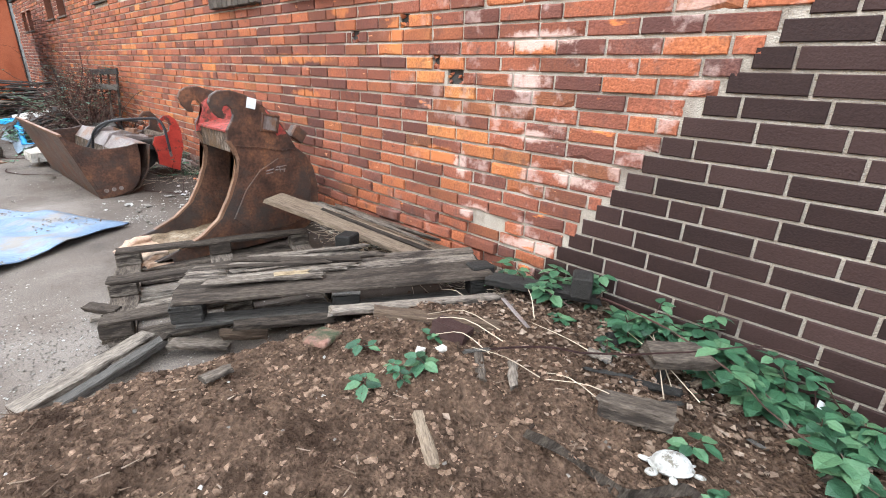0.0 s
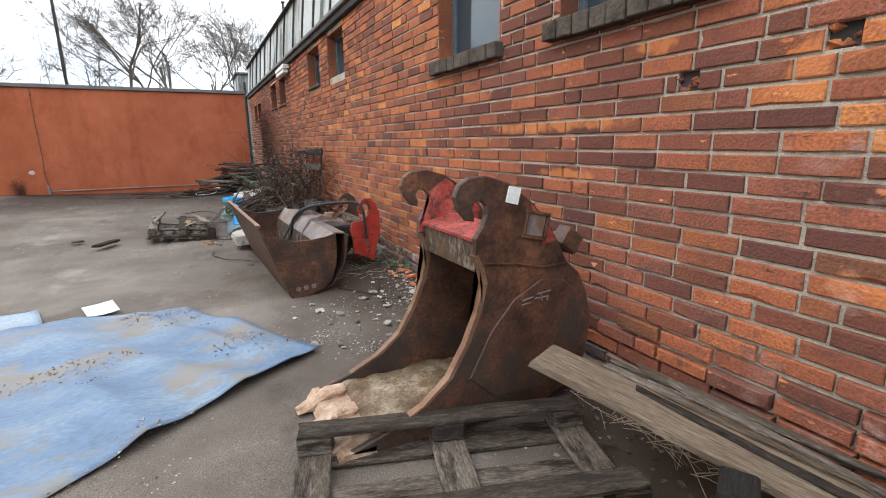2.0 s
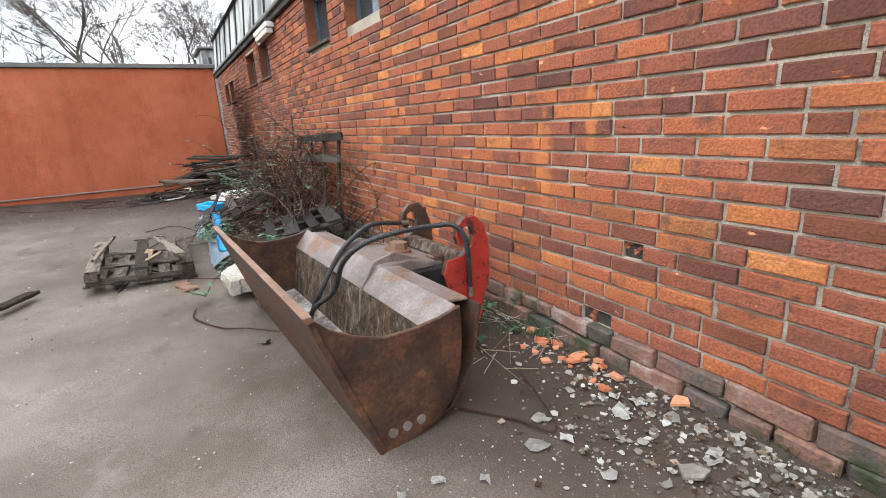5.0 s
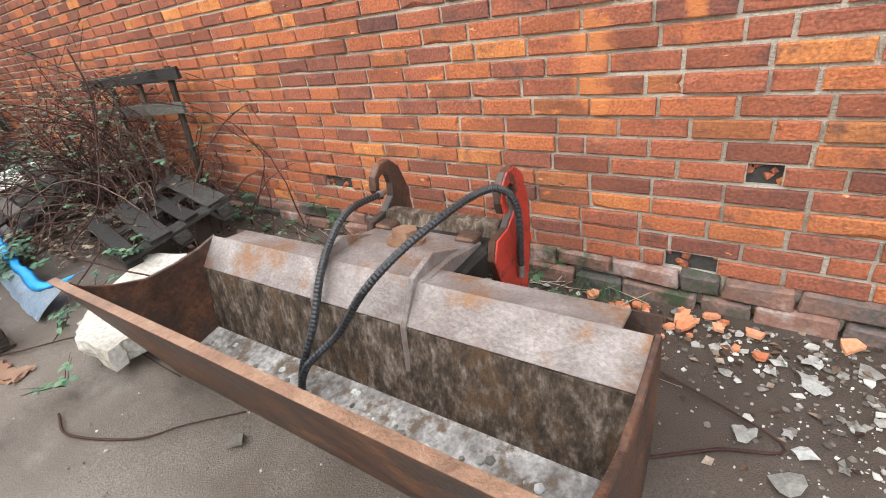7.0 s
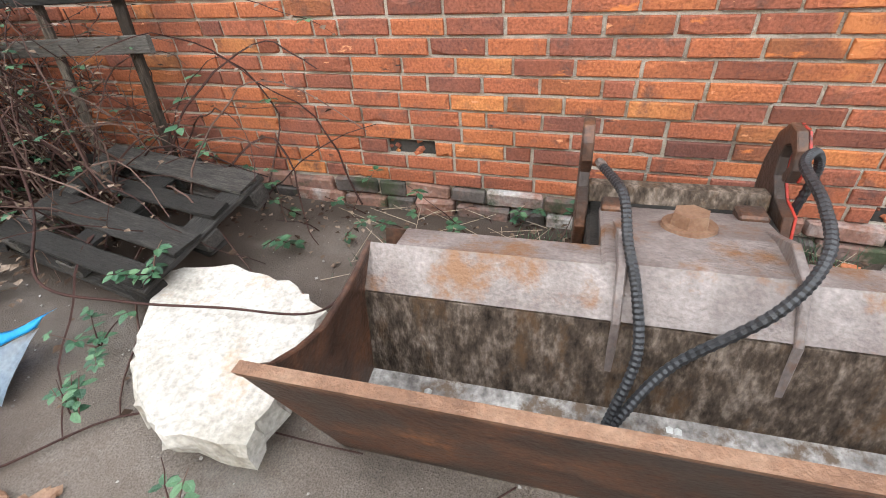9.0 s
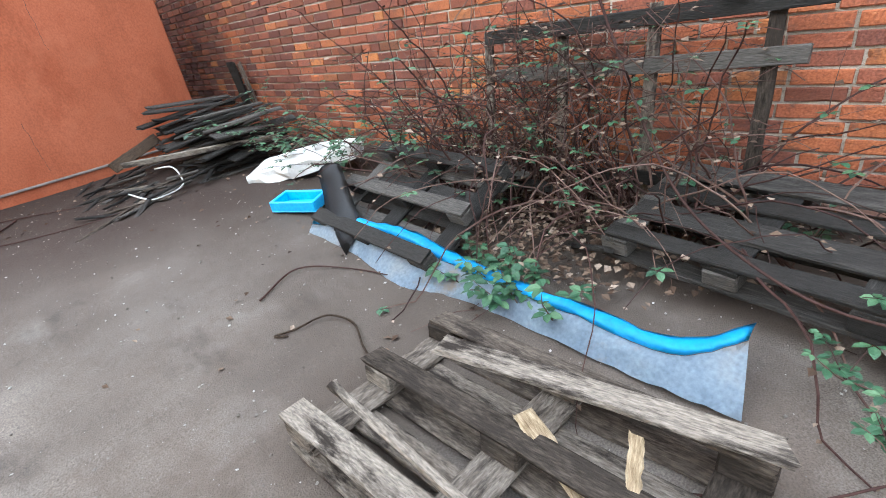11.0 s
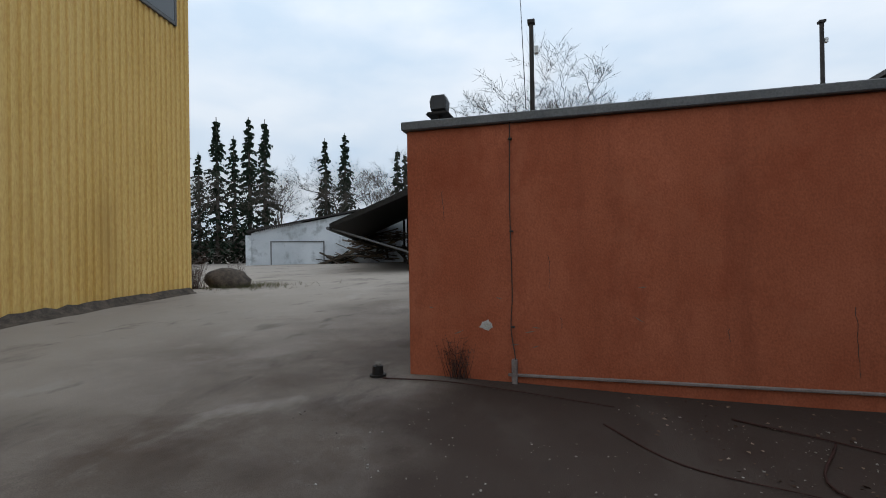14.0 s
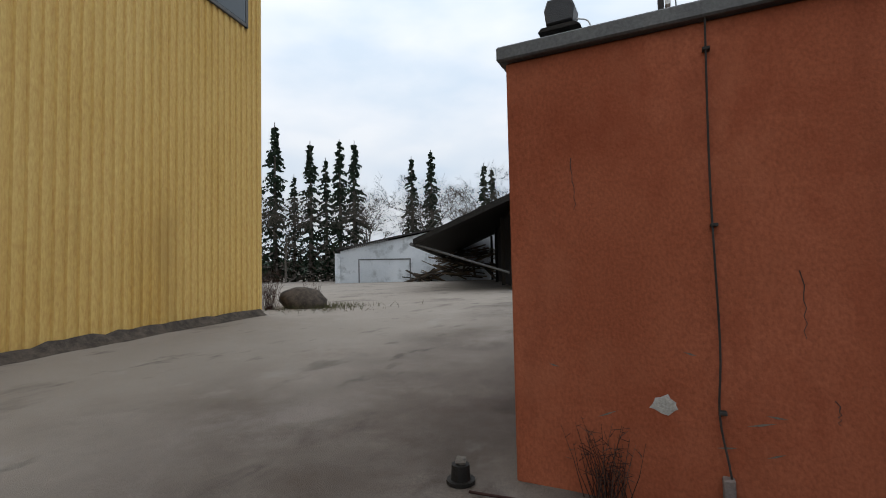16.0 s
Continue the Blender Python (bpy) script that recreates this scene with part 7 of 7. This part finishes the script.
for i, (c, lb) in enumerate((([(-1.83, 10.35, 0.01), (-1.85, 10.16, 0.01), (-1.71, 9.86, 0.01), (-1.57, 9.72, 0.02), (-1.4, 9.56, 0.01)], "long thin bramble runner on the yard"), ([(-2.36, 11.18, 0.01), (-2.17, 11.7, 0.01), (-1.83, 11.2, 0.01), (-1.49, 10.82, 0.02), (-1.43, 10.03, 0.02)], "thin dry twig on the yard"), ([(-0.9, 8.2, 0.01), (-0.75, 8.0, 0.01), (-0.65, 7.85, 0.02), (-0.45, 8.4, 0.03)], "thin forked twig beside a bucket"),
                            ([(-2.2, 13.5, 0.01), (-1.9, 13.6, 0.02), (-1.7, 13.3, 0.01), (-1.6, 12.9, 0.01)], "thin dark twig on the yard"), ([(-2.9, 17.3, 0.01), (-3.2, 16.6, 0.01), (-2.6, 16.2, 0.01), (-2.2, 16.1, 0.02)], "long dark runner by the garage"), ([(-4.3, 17.2, 0.01), (-3.9, 16.7, 0.01), (-3.3, 16.5, 0.01)], "thick dark stick by the garage"),
                            ([(-3.4, 17.6, 0.01), (-2.8, 17.3, 0.01), (-2.4, 17.0, 0.01)], "thin dark runner by the garage"), ([(-6.2, 17.75, 0.02), (-5.6, 17.8, 0.02), (-4.9, 17.7, 0.02), (-4.2, 17.6, 0.01)], "black cable along the garage foot"))):
    ground_stick("twig", c, 0.006 if i < 4 else 0.008, M_stem, lb, "twig", 0.003)


arch = bmesh.new()
tube(arch, curve_pts([(-0.45, 12.5, 1.35), (-0.5, 12.35, 1.03), (-0.75, 12.04, 0.6), (-0.98, 11.75, 0.36), (-1.3, 11.34, 0.3), (-1.25, 11.04, 0.22), (-1.15, 10.7, 0.17), (-1.09, 10.34, 0.17), (-0.9, 10.25, 0.2)], 8), 0.007, 0.004, 6)
obj("bramble_runner", arch, M_stem, label="long reddish bramble cane arching over a white slab", category="bramble cane", smooth=True)


def can():
    x, y = -6.3, 17.87
    t = thing("old_lamp_base", pose(x, y, ground_z(x, y), 0, 0, 20), "small black metal canister with a pale stone on top", "canister")
    part("foot", tube_bm([(0, 0, 0), (0, 0, 0.02)], 0.08, 12), M_black_steel, t)
    part("body", tube_bm([(0, 0, 0.02), (0, 0, 0.1)], 0.055, 12, 0.05), M_black_steel, t)
    bm = bmesh.new()
    rock_into(bm, (0, 0, 0.12), 0.045, random.Random(4), 0.7)
    part("stone", bm, M_debris, t, "pale stone")


can()


def weed(x, y, n, h, seed, name="dry_weed", lb="brown dry weed growing at the foot of the garage"):
    rg = random.Random(seed)
    bm = bmesh.new()
    z = ground_z(x, y)
    for _ in range(n):
        a, l2 = rg.uniform(0, 6.28), rg.uniform(0.4, 1) * h
        p = Vector((x + rg.gauss(0, h * 0.12), y + rg.gauss(0, h * 0.06), z))
        q = p + Vector((math.cos(a) * l2 * 0.35, math.sin(a) * l2 * 0.2, l2))
        tube(bm, [p, p.lerp(q, 0.5) + Vector((rg.gauss(0, 0.03) * h, 0, 0)), q], 0.003 * max(1, h), 0.001, 3)
        for k in range(3):
            s = p.lerp(q, rg.uniform(0.4, 1))
            tube(bm, [s, s + Vector((rg.gauss(0, 0.1), rg.gauss(0, 0.06), rg.uniform(0.0, 0.1))) * h], 0.002 * max(1, h), 0.001, 3)
    obj(name, bm, M_stem, kind="stuff", label=lb, category="weed")


weed(-5.55, 17.98, 46, 0.42, 3)
weed(-14.6, 24.3, 120, 1.1, 4, "dry_shrub", "leafless dry shrub beside the yellow hall")
weed(-14.0, 25.2, 70, 0.8, 5, "dry_shrub", "leafless dry shrub beside the yellow hall")


def boulder():
    bm = bmesh.new()
    bmesh.ops.create_icosphere(bm, subdivisions=3, radius=0.5)
    for v in bm.verts:
        v.co *= 1 + 0.25 * noise.noise(v.co * 2.2) + 0.08 * noise.noise(v.co * 7)
        v.co.z *= 0.7
        v.co.x *= 1.25
    obj("boulder", bm, M_sill, m=pose(-14.1, 25.0, ground_z(-14.1, 25.0) + 0.2, 0, 0, 30), label="grey-brown boulder beside the yellow hall", category="boulder", smooth=True)
    rg = random.Random(6)
    bm = bmesh.new()
    for _ in range(700):
        x, y = -13.6 + rg.gauss(0, 0.7), 25.0 + rg.gauss(0, 0.6)
        z = ground_z(x, y)
        tube(bm, [(x, y, z), (x + rg.gauss(0, 0.05), y + rg.gauss(0, 0.05), z + rg.uniform(0.03, 0.16))], 0.006, 0.001, 3)
    obj("weed_patch", bm, M_grass, kind="stuff", label="brown and green weeds round the boulder", category="weeds")


boulder()


# ---- timber heap far off ----
def timber_heap():
    rg = random.Random(91)
    base = Vector((-25.6, 50.2))
    u = Vector((0.9, 0.44))
    for i in range(120):
        s = rg.uniform(0, 9.0)
        h = 2.5 * smooth01(s / 4.5) * rg.random() ** 0.7
        p = base + u * s + Vector((-u.y, u.x)) * rg.uniform(-0.8, 0.8) * (1.2 - h / 3)
        L = rg.uniform(1.2, 3.4)
        board("timber", L, rg.uniform(0.1, 0.22), rg.uniform(0.05, 0.12), pose(p.x, p.y, ground_z(p.x, p.y) + 0.1 + h, rg.uniform(-20, 20), rg.uniform(-26, 26), rg.uniform(10, 60) + rg.choice((0, 0, 0, 90))), M_timber, "dark scrap beam in a heap before the shed", "timber", 600 + i, "timber heap")


timber_heap()


# ---- trees ----
def bare_tree_mesh(seed, height, levels=6):
    rg = random.Random(seed)
    tr, tw = bmesh.new(), bmesh.new()

    def grow(p, d, ln, r, lev):
        pts = [p]
        n = 4 if lev < 3 else 3
        q, dd = p.copy(), d.copy()
        for k in range(n):
            dd = (dd + Vector((rg.gauss(0, 0.13), rg.gauss(0, 0.13), rg.gauss(0.03, 0.06)))).normalized()
            q = q + dd * ln / n
            pts.append(q.copy())
        tube(tr if lev < 2 else tw, pts, r, r * 0.6, 6 if lev < 2 else 3)
        if lev >= levels:
            return
        for k in range(rg.choice((3, 3, 4)) if lev else 5):
            s = rg.uniform(0.35, 1.0) if lev else rg.uniform(0.45, 1.0)
            i = min(n - 1, int(s * n))
            b = pts[i].lerp(pts[i + 1], s * n - i) if i < n else pts[-1]
            side = Vector((rg.gauss(0, 1), rg.gauss(0, 1), rg.gauss(0.1, 0.4))).normalized()
            grow(b, (dd * rg.uniform(0.6, 1.0) + side * rg.uniform(0.5, 0.9)).normalized(), ln * rg.uniform(0.55, 0.75), max(0.007, r * rg.uniform(0.4, 0.58)), lev + 1)

    grow(Vector((0, 0, 0)), Vector((0, 0, 1)), height * 0.42, height * 0.0095, 0)
    return tr, tw


def mesh_from(name, bm, material):
    me = bpy.data.meshes.new(name)
    bm.to_mesh(me)
    bm.free()
    me.materials.append(material)
    return me


def bare_trees():
    protos = []
    for i in range(3):
        tr, tw = bare_tree_mesh(20 + i, 12.0, 6)
        t = thing("bare_tree", label="leafless deciduous tree behind the yard", category="tree", group="bare trees")
        part("trunk", tr, M_bark, t)
        part("crown", tw, M_twig, t)
        protos.append(t)
    P = [(-8.2, 62, 23, 10), (-3.9, 63, 23.5, 80), (2.4, 66, 22.5, 150), (7.4, 66, 22, 200), (12, 65, 20, 20), (16, 64, 18.5, 90), (-6, 66, 22, 300), (0, 68, 21, 33), (-13, 70, 18, 45), (-29.5, 58, 15.5, 200), (-34, 55, 13.5, 100), (-26.5, 64, 15, 300), (-24.0, 63, 14.5, 30), (-20, 66, 15, 250), (-41, 50, 13, 140), (-46, 50, 12, 10), (-36.5, 57, 11.5, 270), (-31.5, 60, 12, 340)]
    for i, (x, y, h, r) in enumerate(P):
        t = protos[i % 3]
        k = h / 12.0
        m = FAR @ pose(x, y, 0.2, 0, 0, r) @ Matrix.Diagonal((k * 0.95, k * 0.95, k * 0.92, 1))
        if i < 3:
            t.matrix_basis = m
        else:
            c = copy_thing(t, Matrix())
            c.matrix_basis = m


bare_trees()


def spruce_mesh(seed, h):
    """A narrow, drooping spruce: whorls of hanging sprays with gaps."""
    rg = random.Random(seed)
    tr, cr = bmesh.new(), bmesh.new()
    tube(tr, [(0, 0, 0), (0.05, 0, h * 0.5), (0, 0, h)], h * 0.011, 0.02, 6)
    z = h * 0.06
    while z < h * 0.985:
        f = 1 - z / h
        n = rg.choice((4, 5, 6))
        R = (0.1 + 1.15 * f ** 0.85) * rg.uniform(0.6, 1.2) * h / 14
        for k in range(n):
            if rg.random() < 0.14:
                continue
            a = rg.uniform(0, 6.283)
            d = Vector((math.cos(a), math.sin(a), 0))
            r2 = R * rg.uniform(0.6, 1.15)
            p0 = Vector((0, 0, z))
            p1 = p0 + d * r2 * 0.55 - Vector((0, 0, r2 * 0.18))
            p2 = p0 + d * r2 - Vector((0, 0, r2 * 0.55))
            for b0, b1 in ((p0, p1), (p1, p2)):
                for j in range(9):
                    q = b0.lerp(b1, rg.random())
                    s = Vector((-d.y, d.x, 0)) * rg.uniform(-1, 1) * 0.13 * h / 14 + d * 0.06
                    hang = Vector((0, 0, -rg.uniform(0.1, 0.34) * h / 14))
                    v = [cr.verts.new(q), cr.verts.new(q + s + hang * 0.4), cr.verts.new(q + s * 0.6 + hang), cr.verts.new(q + hang * 0.7 - s * 0.25)]
                    cr.faces.new(v)
        z += rg.uniform(0.16, 0.3) * h / 14
    return tr, cr


def spruces():
    protos = []
    for i in range(3):
        tr, cr = spruce_mesh(40 + i, 14.0)
        t = thing("spruce", label="tall narrow drooping spruce beyond the yard", category="tree", group="spruces")
        part("trunk", tr, M_bark, t)
        part("crown", cr, M_spruce, t)
        protos.append(t)
    P = [(-41.3, 53.9, 15.6, 0), (-40.1, 55.0, 13.8, 40), (-38.9, 55.9, 15.9, 90), (-37.6, 56.9, 15.8, 200), (-32.4, 60.5, 14.1, 10), (-30.5, 61.6, 14.8, 70), (-44.9, 52.3, 17.8, 150), (-25.2, 64.4, 13.2, 120), (-24.4, 64.8, 12.6, 220), (-47.0, 51.0, 15.0, 30), (-43.2, 53.4, 12.0, 60)]
    for i, (x, y, h, r) in enumerate(P):
        t = protos[i % 3]
        k = h / 14.0
        m = FAR @ pose(x, y, 0.2, 0, 0, r) @ Matrix.Diagonal((k * 1.7, k * 1.7, k, 1))
        if i < 3:
            t.matrix_basis = m
        else:
            c = copy_thing(t, Matrix())
            c.matrix_basis = m


spruces()


def undergrowth():
    rg = random.Random(17)
    bm = bmesh.new()
    for _ in range(5200):
        s = rg.random()
        x, y = -50 + 34 * s + rg.gauss(0, 1.0), 49 + 19 * s + rg.gauss(0, 1.2)
        z = ground_z(x, y) + rg.random() ** 1.6 * (4.2 - 1.5 * s)
        a = rg.uniform(0, 6.28)
        d = Vector((math.cos(a), math.sin(a), rg.uniform(-0.3, 1.0))) * rg.uniform(0.3, 0.8)
        w = Vector((-d.y, d.x, 0.2)) * 0.22
        p = Vector((x, y, z))
        bm.faces.new([bm.verts.new(q) for q in (p, p + d * 0.6 + w, p + d, p + d * 0.5 - w)])
    obj("undergrowth", bm, M_bark, kind="stuff", label="dark leafless undergrowth below the spruces", category="bushes")
    bm = bmesh.new()
    n = 60
    vs = []
    for i in range(n + 1):
        a = math.radians(60 + 100 * i / n)
        x, y = 420 * math.cos(a), 420 * math.sin(a)
        h = 13 + 6 * noise.noise((i * 0.13, 0, 0)) + 1.5 * noise.noise((i * 0.9, 1, 0))
        vs.append((bm.verts.new((x, y, -2)), bm.verts.new((x * 1.15, y * 1.15, h))))
    for a, b in zip(vs, vs[1:]):
        bm.faces.new((a[0], b[0], b[1], a[1]))
    obj("backdrop_hill", bm, M_spruce, kind="structure", label="far wooded ridge on the horizon", category="hill")


undergrowth()


def poles():
    for x, y, h, r, lb in ((-5.26, 23.2, 5.82, 0.055, "dark wooden utility pole behind the garage"), (2.72, 30.4, 8.0, 0.07, "thin dark utility pole behind the roofs")):
        t = thing("utility_pole", pose(x, y, 0), lb, "pole")
        part("shaft", tube_bm([(0, 0, 0), (0.0, 0, h)], r, 10, r * 0.8), M_fascia, t)
        part("cap", bbox(-r * 1.3, r * 1.3, -r * 1.3, r * 1.3, h, h + 0.08, 0.01), M_fascia, t)
        part("insulator", bbox(r, r + 0.08, -0.05, 0.05, h - 0.6, h - 0.45, 0.01), M_plastic, t)
    t = thing("antenna_mast", pose(-5.07, 20.19, G_TOP - 0.01, 0, -2, 0), "thin antenna rod on the garage roof", "mast")
    part("rod", tube_bm([(0, 0, 0), (0.0, 0, 2.5)], 0.008, 6, 0.004), M_fascia, t)
    part("foot", bbox(-0.05, 0.05, -0.05, 0.05, 0, 0.02, 0.004), M_fascia, t)
    t = thing("skylight", pose(1.0, 24.5, 3.3), "grey boxed roof light on the lower roof", "roof light")
    part("box", bbox(-1.2, 0.6, 0, 2.0, -3.4, 0.5, 0.02), M_clad, t)
    part("lid", bbox(-1.3, 0.7, -0.1, 2.1, 0.5, 0.58, 0.02), M_rooftrim, t)


poles()
tarp_dirt()
build_bricks()
